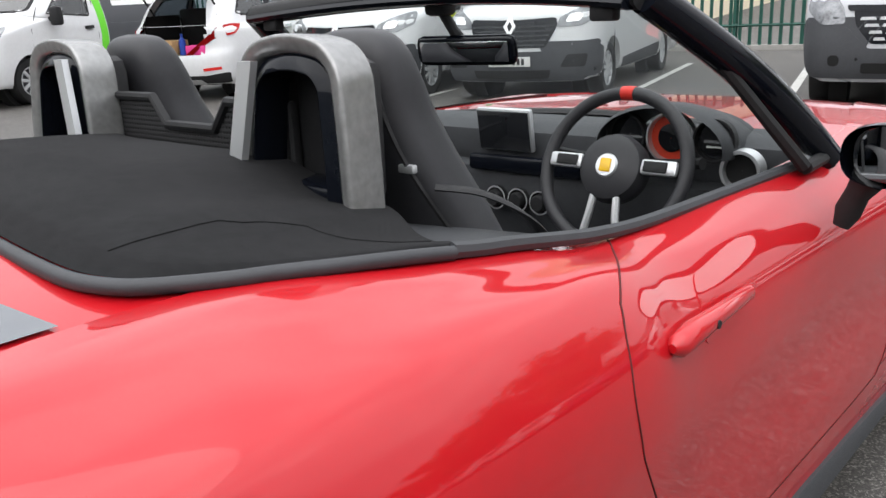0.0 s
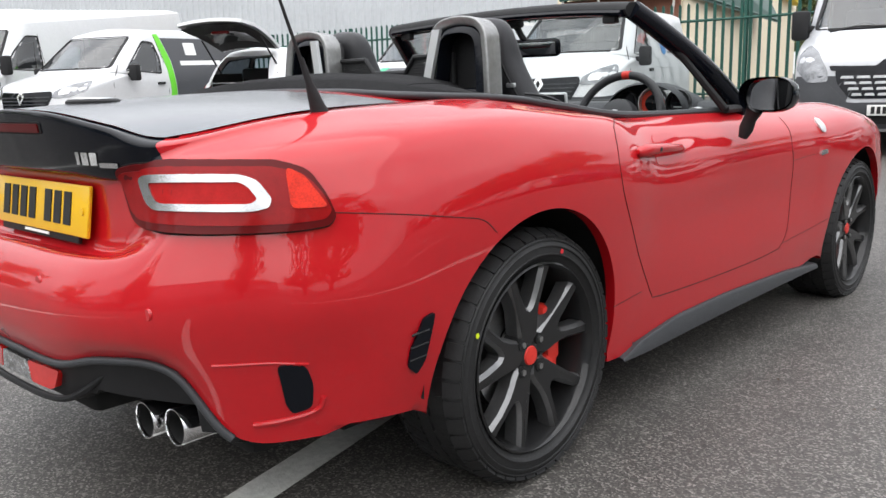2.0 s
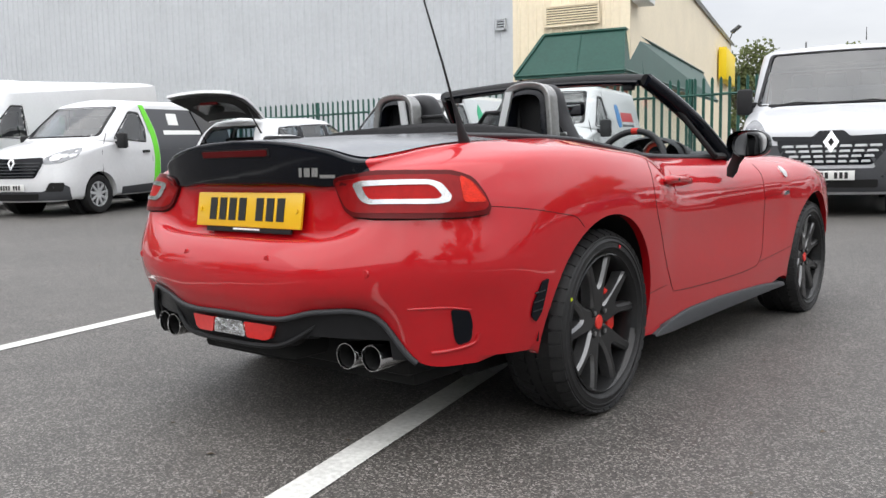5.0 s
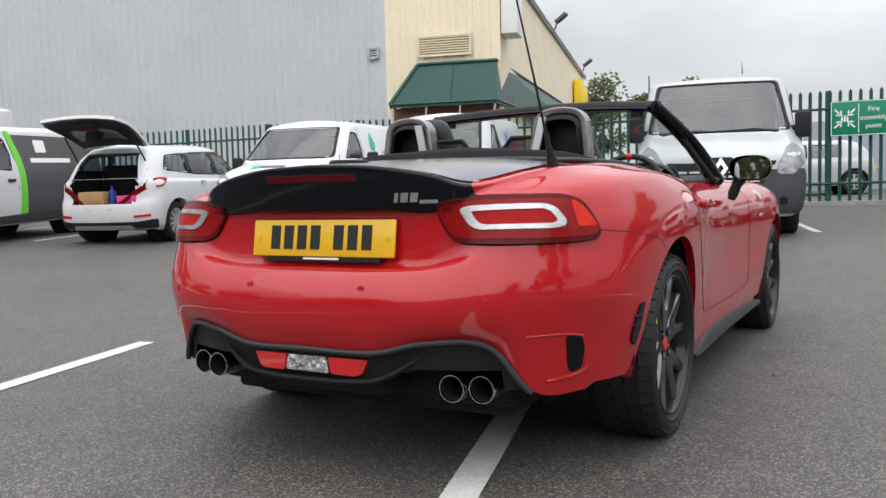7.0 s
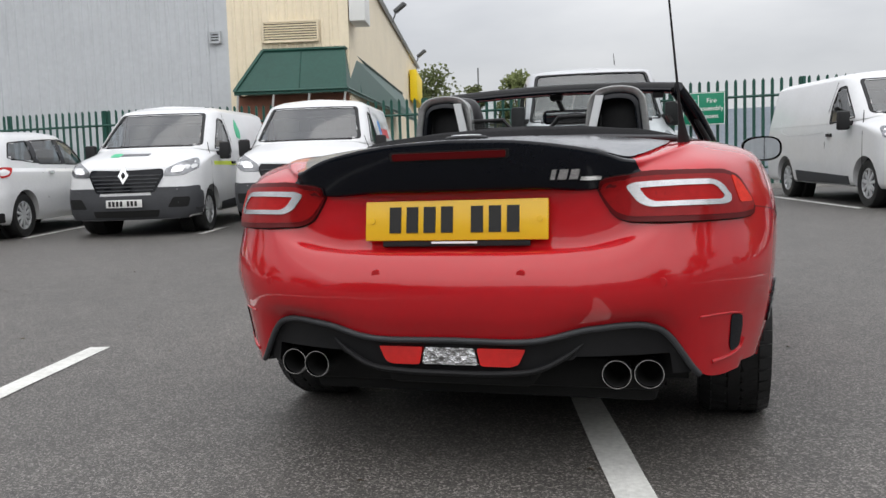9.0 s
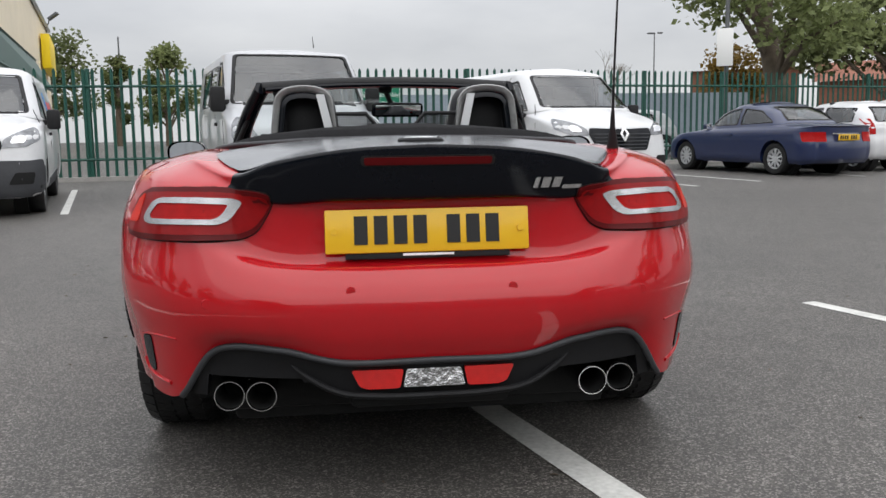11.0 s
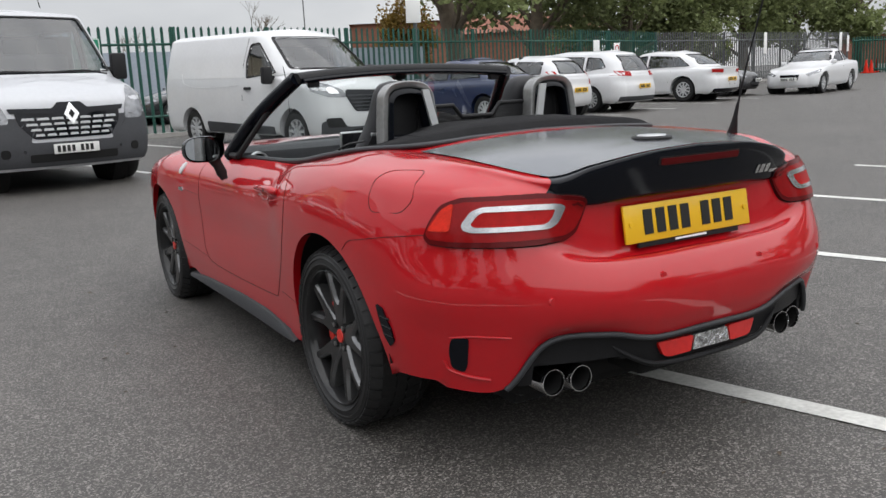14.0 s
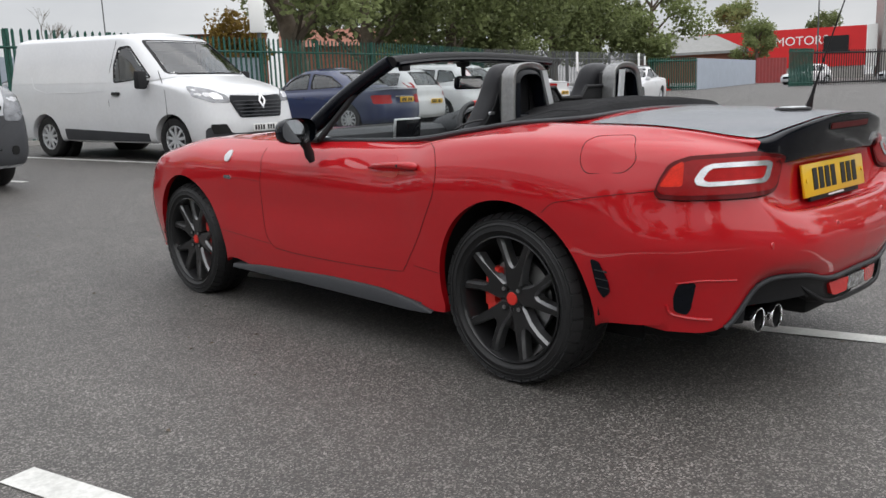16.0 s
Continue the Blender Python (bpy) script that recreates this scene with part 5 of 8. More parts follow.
def louvre(x0, x1, z0, z1, material, label):
    root = thing("wall_vent", label, "vent", WM)
    bm = bmesh.new()
    box(bm, (x0 + x1) / 2, -0.06, (z0 + z1) / 2, x1 - x0, 0.05, z1 - z0)
    part("backing", bm, M_trim, root)
    n = int((z1 - z0) / 0.075)
    for i in range(n):
        bm = bmesh.new()
        box(bm, 0, 0, 0, x1 - x0 - 0.06, 0.09, 0.016, 0, Matrix.Translation(((x0 + x1) / 2, -0.11, z0 + (i + 0.5) * (z1 - z0) / n)) @ Matrix.Rotation(radians(40), 4, "X"))
        part("slat", bm, material, root, smooth=False)
    bm = bmesh.new()
    for x in (x0, x1):
        box(bm, x, -0.10, (z0 + z1) / 2, 0.05, 0.10, z1 - z0 + 0.05)
    for z in (z0, z1):
        box(bm, (x0 + x1) / 2, -0.10, z, x1 - x0 + 0.05, 0.10, 0.05)
    part("frame", bm, material, root, smooth=False)


louvre(-2.60, -0.93, 5.10, 5.70, M_cream, "wide cream louvre vent on the cream wall")
louvre(-4.24, -3.94, 5.15, 5.47, M_clad, "small grey louvre vent on the grey wall")
# canopy
bm = bmesh.new()
zt, zl, out = 4.82, 3.55, 0.75
FOLD = dict(tl=(-2.64, -0.12, zt), tr=(-0.12, -0.12, zt), br=(0.0, -out, zl), bl=(-3.40, -out, zl), rtop=(0.30, 14.0, zt), rlow=(0.95, 14.0, zl), wl=(-3.40, -0.12, zl))
for keys in (("tl", "tr", "br", "bl"), ("tr", "rtop", "rlow", "br"), ("tl", "bl", "wl")):
    bm.faces.new([bm.verts.new(WM @ Vector(FOLD[k])) for k in keys])
ret = bmesh.ops.extrude_face_region(bm, geom=bm.faces[:])
for w in ret["geom"]:
    if isinstance(w, bmesh.types.BMVert):
        w.co.z -= 0.08
canopy = thing("entrance_canopy", "dark green sheet-metal canopy over the warehouse corner entrance", "canopy", kind="structure")
part("roof_sheet", bm, M_greenc, canopy, smooth=False)
for a, b, r in (("tl", "tr", 0.06), ("tr", "rtop", 0.07), ("bl", "br", 0.045), ("tl", "bl", 0.06), ("br", "rlow", 0.05)):
    bm = bmesh.new()
    tube(bm, [WM @ Vector(FOLD[a]) + Vector((0, 0, 0.02)), WM @ Vector(FOLD[b]) + Vector((0, 0, 0.02))], r, 4)
    part("edge_trim", bm, M_greenc, canopy, smooth=False)
for x in (-1.45,):
    bm = bmesh.new()
    tube(bm, [WM @ Vector((x, -0.13, zt)), WM @ Vector((x, -out - 0.005, zl))], 0.012, 4)
    part("sheet_seam", bm, M_greenc, canopy, smooth=False)
for y in (1.4, 2.9, 4.5, 6.3, 8.3, 10.6):
    f = (y + 0.75) / 14.75
    bm = bmesh.new()
    tube(bm, [WM @ Vector((-0.12 + 0.42 * f, y, zt)), WM @ Vector((0.95 * f, y, zl))], 0.014, 4)
    part("sheet_seam", bm, M_greenc, canopy, smooth=False)
for k in range(4):
    bm = bmesh.new()
    x = -3.30 + 1.08 * k
    tube(bm, [WM @ Vector((x, -out + 0.05, zl - 0.04)), WM @ Vector((x - 0.25, -0.15, zl - 1.0))], 0.035, 6)
    part("strut", bm, M_signw, canopy)
bm = bmesh.new()
box(bm, -1.75, -0.10, zl - 0.6, 3.4, 0.14, 1.1, 0, WM)
solid("brick_panel", bm, M_brick, "red-brown brick panel under the canopy", "wall", kind="structure", smooth=False)
bm = bmesh.new()
box(bm, 0.28, 0.55, 6.75, 0.5, 1.1, 2.2, 0.03, WM)
solid("wall_sign_box", bm, M_signw, "white box sign on the corner of the warehouse", "sign")
bm = bmesh.new()
ps = WM @ Vector((0.25, 24.5, 6.1))
box(bm, 0, 0, 0, 0.4, 5.2, 1.7, 0.02, Matrix.Translation(ps) @ Matrix.Rotation(LOT, 4, "Z"))
solid("yellow_wall_sign", bm, M_yellow, "yellow sign on the cream side wall", "sign")
for f in (12.5, 26.5):
    bm = bmesh.new()
    p = WC + side * f + Vector((0.1, 0, CREAM_TOP - 0.1))
    tube(bm, [p, p + Vector((0.15, 0, 0.25)), p + Vector((0.22, 0, 0.5))], 0.035, 6)
    box(bm, 0, 0, 0, 0.62, 0.34, 0.16, 0.04, Matrix.Translation(p + Vector((0.42, 0, 0.62))) @ Matrix.Rotation(radians(-35), 4, "Y"))
    solid("flood_lamp", bm, M_galv, "grey floodlight on a bracket at the roof edge", "lamp")


# ---- the red roadster ----
car = thing("sports_car", "red two-seat roadster with black boot lid and lowered soft top", "car")

# Feature lines of the right flank, from the middle of the tail round the side to the middle of the nose.
LOW = [(0, -.868, .392), (.22, -.860, .392), (.38, -.835, .425), (.54, -.775, .418), (.645, -.705, .283), (.745, -.56, .272), (.80, -.37, .265), (.815, 0, .255), (.815, .37, .200),
       (.812, .62, .215), (.813, 1.1, .228), (.82, 1.7, .23), (.825, 1.95, .23), (.82, 2.31, .23), (.80, 2.68, .22), (.68, 2.93, .20), (.40, 3.09, .20), (0, 3.13, .20)]
BULGE = [(0, -.893, .46), (.22, -.885, .46), (.39, -.866, .475), (.565, -.806, .47), (.675, -.712, .42), (.77, -.57, .42), (.838, -.37, .42), (.850, 0, .42), (.842, .37, .42),
         (.828, .62, .40), (.824, 1.1, .38), (.838, 1.7, .38), (.85, 1.95, .40), (.86, 2.31, .42), (.83, 2.68, .42), (.72, 2.95, .40), (.42, 3.14, .40), (0, 3.17, .40)]
CREASE = [(0, -.892, .545), (.22, -.885, .545), (.39, -.868, .546), (.575, -.812, .55), (.695, -.722, .553), (.797, -.575, .55), (.852, -.37, .56), (.868, 0, .58), (.855, .37, .57),
          (.832, .62, .55), (.818, 1.1, .54), (.838, 1.7, .54), (.856, 1.95, .55), (.868, 2.31, .56), (.835, 2.68, .55), (.73, 2.95, .52), (.43, 3.15, .52), (0, 3.18, .52)]
LEDGE = [(0, -.842, .617), (.22, -.838, .617), (.412, -.820, .626), (.565, -.784, .650), (.684, -.702, .665), (.783, -.556, .675), (.852, -.36, .685), (.872, 0, .70), (.860, .37, .69),
         (.835, .62, .665), (.822, 1.1, .65), (.845, 1.7, .65), (.862, 1.95, .655), (.872, 2.31, .66), (.83, 2.68, .64), (.72, 2.93, .60), (.42, 3.10, .60), (0, 3.14, .60)]
HIP = [(0, -.774, .627), (.22, -.774, .627), (.372, -.774, .638), (.545, -.765, .71), (.671, -.689, .74), (.769, -.546, .755), (.832, -.35, .775), (.856, 0, .79), (.842, .37, .78),
       (.815, .62, .755), (.812, 1.1, .735), (.84, 1.7, .735), (.855, 1.95, .74), (.86, 2.31, .75), (.815, 2.68, .72), (.70, 2.88, .68), (.40, 3.02, .68), (0, 3.06, .68)]
SHOULDER = [(0, -.762, .768), (.22, -.762, .768), (.36, -.762, .765), (.515, -.745, .80), (.655, -.655, .822), (.735, -.52, .84), (.79, -.32, .858), (.805, 0, .868), (.785, .37, .855),
            (.76, .62, .825), (.77, 1.1, .80), (.81, 1.7, .79), (.815, 1.95, .80), (.815, 2.31, .81), (.76, 2.68, .77), (.62, 2.80, .74), (.35, 2.92, .74), (0, 2.96, .74)]
CROWN = [(0, -.800, .790), (.22, -.796, .790), (.392, -.772, .784), (.492, -.737, .826), (.60, -.60, .864), (.655, -.46, .886), (.70, -.28, .896), (.718, 0, .901), (.722, .35, .872),
         (.708, .60, .846), (.71, 1.1, .845), (.74, 1.7, .84), (.72, 1.95, .85), (.70, 2.31, .85), (.64, 2.60, .81), (.50, 2.75, .77), (.28, 2.85, .77), (0, 2.88, .77)]
TOP = [(0, -.832, .908), (.20, -.825, .900), (.375, -.796, .874), (.484, -.742, .847), (.590, -.57, .884), (.620, -.42, .901), (.630, -.24, .911), (.648, .03, .915), (.688, .34, .879),
       (.69, .58, .850), (.69, 1.1, .848), (.70, 1.68, .852), (.66, 1.95, .858), (.60, 2.31, .855), (.55, 2.60, .82), (.42, 2.73, .775), (.24, 2.82, .775), (0, 2.85, .775)]
INNER = [(0, -.808, .916), (.19, -.801, .908), (.362, -.770, .883), (.470, -.712, .857), (.548, -.545, .886), (.562, -.40, .902), (.557, -.22, .909), (.590, .02, .917), (.658, .33, .884),
         (.668, .57, .851), (.675, 1.1, .848), (.66, 1.65, .862), (.60, 1.95, .868), (.50, 2.31, .863), (.45, 2.60, .83), (.35, 2.72, .78), (.20, 2.80, .78), (0, 2.83, .78)]
LINES = [LOW, BULGE, CREASE, LEDGE, HIP, SHOULDER, CROWN, TOP, INNER]
PER, NV = 15, 64
NS = PER * (len(LOW) - 1)
curves = [spline(P, NS + 1) for P in LINES]
rows = []
for i in range(NS + 1):
    C = [c[i] for c in curves]
    rows.append([crom(C, (len(C) - 1) * k / NV) for k in range(NV + 1)])


def skin(keep):
    """The part of the body skin whose cells (station, level) keep() accepts, on both sides."""
    bm = bmesh.new()
    for s in (1, -1):
        vs = {}
        for i in range(NS):
            for k in range(NV):
                if keep((i + 0.5) / PER, (k + 0.5) * 8 / NV):
                    q = []
                    for a, b in ((i, k), (i, k + 1), (i + 1, k + 1), (i + 1, k)):
                        if (a, b) not in vs:
                            p = rows[a][b]
                            vs[a, b] = bm.verts.new((p[0] * s, p[1], p[2]))
                        q.append(vs[a, b])
                    bm.faces.new(q if s > 0 else q[::-1])
    bmesh.ops.remove_doubles(bm, verts=bm.verts[:], dist=2e-4)
    bmesh.ops.recalc_face_normals(bm, faces=bm.faces)
    return bm


bm = skin(lambda s, v: True)
body_tree = BVHTree.FromBMesh(bm)
bm.free()
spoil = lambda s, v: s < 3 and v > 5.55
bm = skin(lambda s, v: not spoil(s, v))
ARCH = 0.352
edges = [cut_arch(bm, yc, 0.315, ARCH, 0.45) for yc in (0.0, 2.31)]
for e in edges:
    lip(bm, [v for v in e if v.is_valid], 0.028)
part("body", bm, M_red, car, "glossy red metal body shell", sharp=50)
# Same black as the lid; near-black stands for shade on the rear face.
part("spoiler", skin(spoil), M_gloss, car, "black ducktail spoiler, darkened for its shaded rear face", sharp=50)

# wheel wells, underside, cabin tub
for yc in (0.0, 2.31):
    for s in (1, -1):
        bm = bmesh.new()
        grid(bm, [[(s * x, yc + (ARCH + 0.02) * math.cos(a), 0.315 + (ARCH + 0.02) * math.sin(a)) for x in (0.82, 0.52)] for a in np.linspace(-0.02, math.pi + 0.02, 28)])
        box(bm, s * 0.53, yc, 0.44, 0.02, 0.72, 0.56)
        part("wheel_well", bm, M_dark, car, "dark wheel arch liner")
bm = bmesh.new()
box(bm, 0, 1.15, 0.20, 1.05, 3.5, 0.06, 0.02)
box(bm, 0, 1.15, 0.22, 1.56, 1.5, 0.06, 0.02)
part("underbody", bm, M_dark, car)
bm = bmesh.new()
box(bm, 0, 0.95, 0.27, 1.40, 1.4, 0.04)
box(bm, 0, 0.30, 0.55, 1.36, 0.05, 0.62)
part("cabin_floor", bm, M_dash, car, "black carpeted cabin floor")

# deck between the boot edges
def inner_at(y):
    ys = [p[1] for p in curves[8][45:140]]
    xs = [p[0] for p in curves[8][45:140]]
    zs = [p[2] for p in curves[8][45:140]]
    return float(np.interp(y, ys, xs)), float(np.interp(y, ys, zs))


def deck_row(y, lift, wfac=1.0, n=41, cut=None):
    w, z = inner_at(max(y, -0.69))
    w = cut if cut else w
    zc = float(np.interp(y, [-.78, -.70, -.64, -.4, -.1, .2], [.924, .921, .922, .937, .949, .950]))
    if y < -0.69:
        f = (y + 0.69) / -0.08
        w = w * (1 - f) + 0.40 * f
    return [(x * w, y + 0.065 * x * x * smoothstep(-0.5, -0.2, y), zc + (z - zc) * abs(x) ** 2.2 + lift) for x in np.linspace(-1, 1, n)]


bm = bmesh.new()
grid(bm, [deck_row(y, 0.0) for y in np.linspace(-0.69, 0.10, 36)])
part("rear_deck", bm, M_red, car, "red metal rear deck panel")
bm = bmesh.new()
lid = [deck_row(y, 0.005, cut=inner_at(y)[0] - 0.004) for y in np.linspace(-0.685, -0.215, 30)]
back = []
for f in np.linspace(0, 1, 6):
    row = []
    for x in np.linspace(-1, 1, 41):
        a = Vector(lid[0][int(round((x + 1) * 20))])
        u = abs(x) * 3 * PER
        i = min(int(u), 3 * PER - 1)
        q = rows[i][NV] + (rows[i + 1][NV] - rows[i][NV]) * (u - i)
        b = Vector((q[0] * (1 if x >= 0 else -1), q[1], q[2] + 0.003))
        row.append(b.lerp(a, f))
    back.append(row)
grid(bm, back[:-1] + lid)
part("boot_lid", bm, M_deck, car, "satin black boot lid, lightened for sky on its top")


def on_skin(P, ray, lift=0.0):
    out = []
    for a, b in P:
        o, d = ray(a, b)
        h = body_tree.ray_cast(o, d)
        if h[0] is None:
            continue
        no = h[1] if h[1].dot(d) < 0 else -h[1]
        out.append(h[0] + no * lift)
    return out


def dense(P, n=40):
    return [tuple(p) for p in spline(P, n)]


def rear(x, z):
    return Vector((x, -2.5, z)), Vector((0, 1, 0))


def flank(s):
    return lambda y, z: (Vector((s * 2, y, z)), Vector((-s, 0, 0)))


def oblique(s):
    """Rays on to the tail corner; u runs outwards along the corner."""
    d = Vector((-s * 0.55, 0.835, 0))
    t = Vector((s * 0.835, 0.55, 0))
    return lambda u, z: (t * u + Vector((0, 0, z)) - d * 3, d)


def seam(nm, P, ray, r=0.0016, material=None, n=40, closed=False):
    Q = on_skin(dense(P, n), ray)
    bm = bmesh.new()
    tube(bm, Q, r, 6, closed)
    part(nm, bm, material or M_seam, car)


def above(x, y):
    return Vector((x, y, 2)), Vector((0, 0, -1))


for s in (1, -1):
    seam("door_gap", [(s * .668, .575), (s * .70, .54), (s * .75, .47), (s * .785, .415), (s * .806, .380)], above)
    seam("door_gap", [(.380, .834), (.348, .80), (.328, .75), (.336, .69), (.352, .65), (.41, .56), (.455, .49), (.525, .40), (.565, .352), (.615, .336), (.97, .327), (1.30, .330), (1.50, .342)], flank(s), n=70)
    seam("door_gap", [(1.50, .342), (1.555, .40), (1.578, .53), (1.572, .66), (1.56, .72), (1.585, .815)], flank(s))
    seam("bumper_gap", [(-.575, .720), (-.43, .704), (-.30, .684), (-.228, .670), (-.185, .638)], flank(s), 0.0014)
    seam("sill_gap", [(.345, .360), (.43, .367), (.50, .372)], flank(s), 0.0012)
    seam("sill_gap", [(1.53, .36), (1.72, .375), (1.97, .40)], flank(s), 0.0012)
    seam("wing_gap", [(1.57, .66), (1.70, .668), (1.80, .672)], flank(s), 0.0010)
flap = rounded([(-.300, .880), (-.445, .882), (-.490, .81), (-.465, .772), (-.34, .768), (-.312, .80)], 0.05, 8)
bm = bmesh.new()
tube(bm, on_skin(flap, flank(-1)), 0.0014, 6, True)
part("fuel_flap_gap", bm, M_seam, car)

# tail lamps
LAMP = [(-.104, .801), (-.060, .811), (.03, .816), (.24, .815), (.296, .798), (.331, .750), (.347, .712), (.336, .694), (.28, .688), (.03, .687), (-.036, .690), (-.064, .706), (-.088, .755)]
RING = [(-.036, .782), (-.012, .790), (.182, .790), (.214, .780), (.240, .746), (.236, .731), (.210, .725), (.014, .725), (-.010, .737)]
CORE = [(-.006, .775), (.182, .777), (.198, .769), (.216, .746), (.204, .738), (.026, .738), (.010, .747)]
EDGE = [(.258, .802), (.290, .786), (.334, .728), (.272, .728)]
for s in (1, -1):
    lamp = new("tail_lamp")
    lamp.parent = car
    for nm, P, ma, lift, th, hole, rr in (("lamp_gap", [(x * 1.008 - 0.001, .755 + (z - .755) * 1.035) for x, z in LAMP], M_dark, 0.003, 0.004, None, 0.02), ("lens", LAMP, M_taildk, 0.010, 0.02, None, 0.02),
                                          ("inner_lens", [(x * 0.97 + 0.003, .757 + (z - .757) * 0.80) for x, z in LAMP], M_tailmid, 0.0115, 0.006, None, 0.02),
                                          ("bezel", RING, M_clear, 0.015, 0.006, CORE, 0.012), ("bezel_core", CORE, M_tail, 0.012, 0.004, None, 0.008), ("side_marker", EDGE, M_orange, 0.013, 0.004, None, 0.012)):
        bm = bmesh.new()
        plate_on(bm, body_tree, rounded(P, rr), oblique(s), 0.02, lift, th, rounded(hole, 0.008) if hole else None)
        part(nm, bm, ma, lamp)
    # bumper and arch vents
    bm = bmesh.new()
    plate_on(bm, body_tree, rounded([(.236, .436), (.286, .430), (.294, .39), (.288, .340), (.252, .330), (.243, .350)], 0.012), oblique(s), 0.02, 0.003, 0.006)
    vent = part("bumper_vent", bm, M_gloss, car, "black bumper vent")
    bm = bmesh.new()
    tube(bm, on_skin(dense([(.12, .441), (.17, .442), (.23, .441), (.29, .432)]), oblique(s), 0.0), 0.0035, 8)
    part("vent_crease", bm, M_red, car)
    bm = bmesh.new()
    tube(bm, on_skin(dense([(.18, .312), (.24, .318), (.295, .332), (.310, .36)]), oblique(s), 0.0), 0.006, 8)
    part("vent_crease", bm, M_red, car)
    bm = bmesh.new()
    plate_on(bm, body_tree, rounded([(-.366, .500), (-.394, .492), (-.420, .43), (-.422, .392), (-.398, .372), (-.382, .40)], 0.008), flank(s), 0.02, 0.006, 0.010)
    vent = part("arch_vent", bm, M_gloss, car, "black slatted wheel arch vent")
    for j in range(3):
        bm = bmesh.new()
        tube(bm, on_skin([(-.380, .412 + .027 * j), (-.420, .406 + .027 * j)], flank(s), 0.005), 0.003, 4)
        part("slat", bm, M_trim, vent)
    # door handle
    bm = bmesh.new()
    plate_on(bm, body_tree, rounded([(.56, .722), (.70, .715), (.79, .745), (.77, .80), (.61, .803)], 0.03), flank(s), 0.02, 0.0015, 0.002)
    hd = part("door_handle", bm, M_red, car, "red pull door handle in a scooped recess")
    bm = bmesh.new()
    P = on_skin([(.438, .766), (.450, .766), (.50, .768), (.59, .768), (.70, .762), (.765, .752)], flank(s), 0.0)
    Q = [p + Vector((s * d, 0, 0)) for p, d in zip(P, (0.006, 0.010, 0.018, 0.030, 0.026, 0.004))]
    tube(bm, Q, [0.006, 0.015, 0.017, 0.013, 0.011, 0.005], 12)
    part("grip", bm, M_red, hd)
    bm = bmesh.new()
    p = on_skin([(.545, .767)], flank(s), 0.0)[0]
    cyl(bm, p + Vector((s * 0.03, 0, 0)), p + Vector((s * 0.041, 0, 0)), 0.006, seg=12)
    part("keyhole", bm, M_trim, hd)
    # side skirt
    bm = bmesh.new()
    R = []
    for f in np.linspace(0, 1, 30):
        y = 0.41 + 1.48 * f
        top = float(np.interp(f, [0, .08, .22, .45, .8, 1], [.196, .226, .250, .254, .242, .222]))
        bot = float(np.interp(f, [0, .1, 1], [.190, .184, .205]))
        o, d = flank(s)(y, 0.27)
        x = abs(body_tree.ray_cast(o, d)[0].x)
        R.append([(s * (x + dx), y, z) for dx, z in ((-0.03, top + 0.005), (0.006, top), (0.012, top - 0.008), (0.012, bot), (-0.005, bot - 0.006), (-0.10, bot - 0.004))])
    grid(bm, R)
    part("side_skirt", bm, M_skirt, car, "grey plastic side skirt")
    # wing badge and side repeater
    bm = bmesh.new()
    plate_on(bm, body_tree, rounded([(1.832, .752), (1.865, .748), (1.882, .775), (1.872, .800), (1.842, .802), (1.825, .778)], 0.012), flank(s), 0.01, 0.006, 0.008)
    part("wing_badge", bm, M_silver, car, "small silver wing badge")
    bm = bmesh.new()
    plate_on(bm, body_tree, rounded([(1.812, .663), (1.875, .668), (1.868, .684), (1.822, .684)], 0.008), flank(s), 0.01, 0.006, 0.008)
    part("side_repeater", bm, M_clear, car, "clear side repeater lamp")

# plate, sensors, badges, high brake light
pm = Matrix.Translation((0, -0.781, 0.703)) @ Matrix.Rotation(radians(-9), 4, "X")
plate = new("number_plate")
plate.parent = car
bm = bmesh.new()
box(bm, 0, 0, 0, 0.52, 0.010, 0.111, 0.004, pm)
part("plate_board", bm, M_plate_y, plate, "yellow number plate with dark bars")
bm = bmesh.new()
box(bm, 0, 0.006, -0.060, 0.42, 0.010, 0.022, 0.003, pm)
part("plate_holder", bm, M_trim, plate, "black plate holder strip")
for x0 in (-0.190, -0.140, -0.090, -0.040, 0.045, 0.095, 0.145):
    bm = bmesh.new()
    box(bm, x0 + 0.02, -0.006, 0.002, 0.034, 0.003, 0.072, 0, pm)
    part("plate_bar", bm, M_ink, plate)
bm = bmesh.new()
box(bm, 0, -0.001, -0.061, 0.13, 0.002, 0.006, 0, pm)
part("holder_bar", bm, M_signw, plate)
for s in (1, -1):
    bm = bmesh.new()
    cyl(bm, pm @ Vector((s * 0.237, -0.004, 0)), pm @ Vector((s * 0.237, -0.009, 0)), 0.008, seg=14)
    part("plate_screw", bm, M_plate_y, plate)
for x, z in ((.20, .566), (-.20, .566), (.55, .54), (-.55, .54)):
    p = on_skin([(x, z)], rear, 0.0)[0]
    bm = bmesh.new()
    cyl(bm, p + Vector((0, 0.004, 0)), p + Vector((0, -0.0012, 0)), 0.0125, 0.011, seg=20)
    part("parking_sensor", bm, M_red, car)
bm = bmesh.new()
plate_on(bm, body_tree, rounded([(-.165, .866), (.165, .866), (.168, .892), (-.168, .892)], 0.01), rear, 0.02, 0.002, 0.004)
bk = part("high_brake_light", bm, M_dark, car, "slim red high brake light")
bm = bmesh.new()
plate_on(bm, body_tree, rounded([(-.157, .870), (.157, .870), (.159, .888), (-.159, .888)], 0.006), rear, 0.02, 0.005, 0.004)
part("brake_lens", bm, M_taildk, bk)
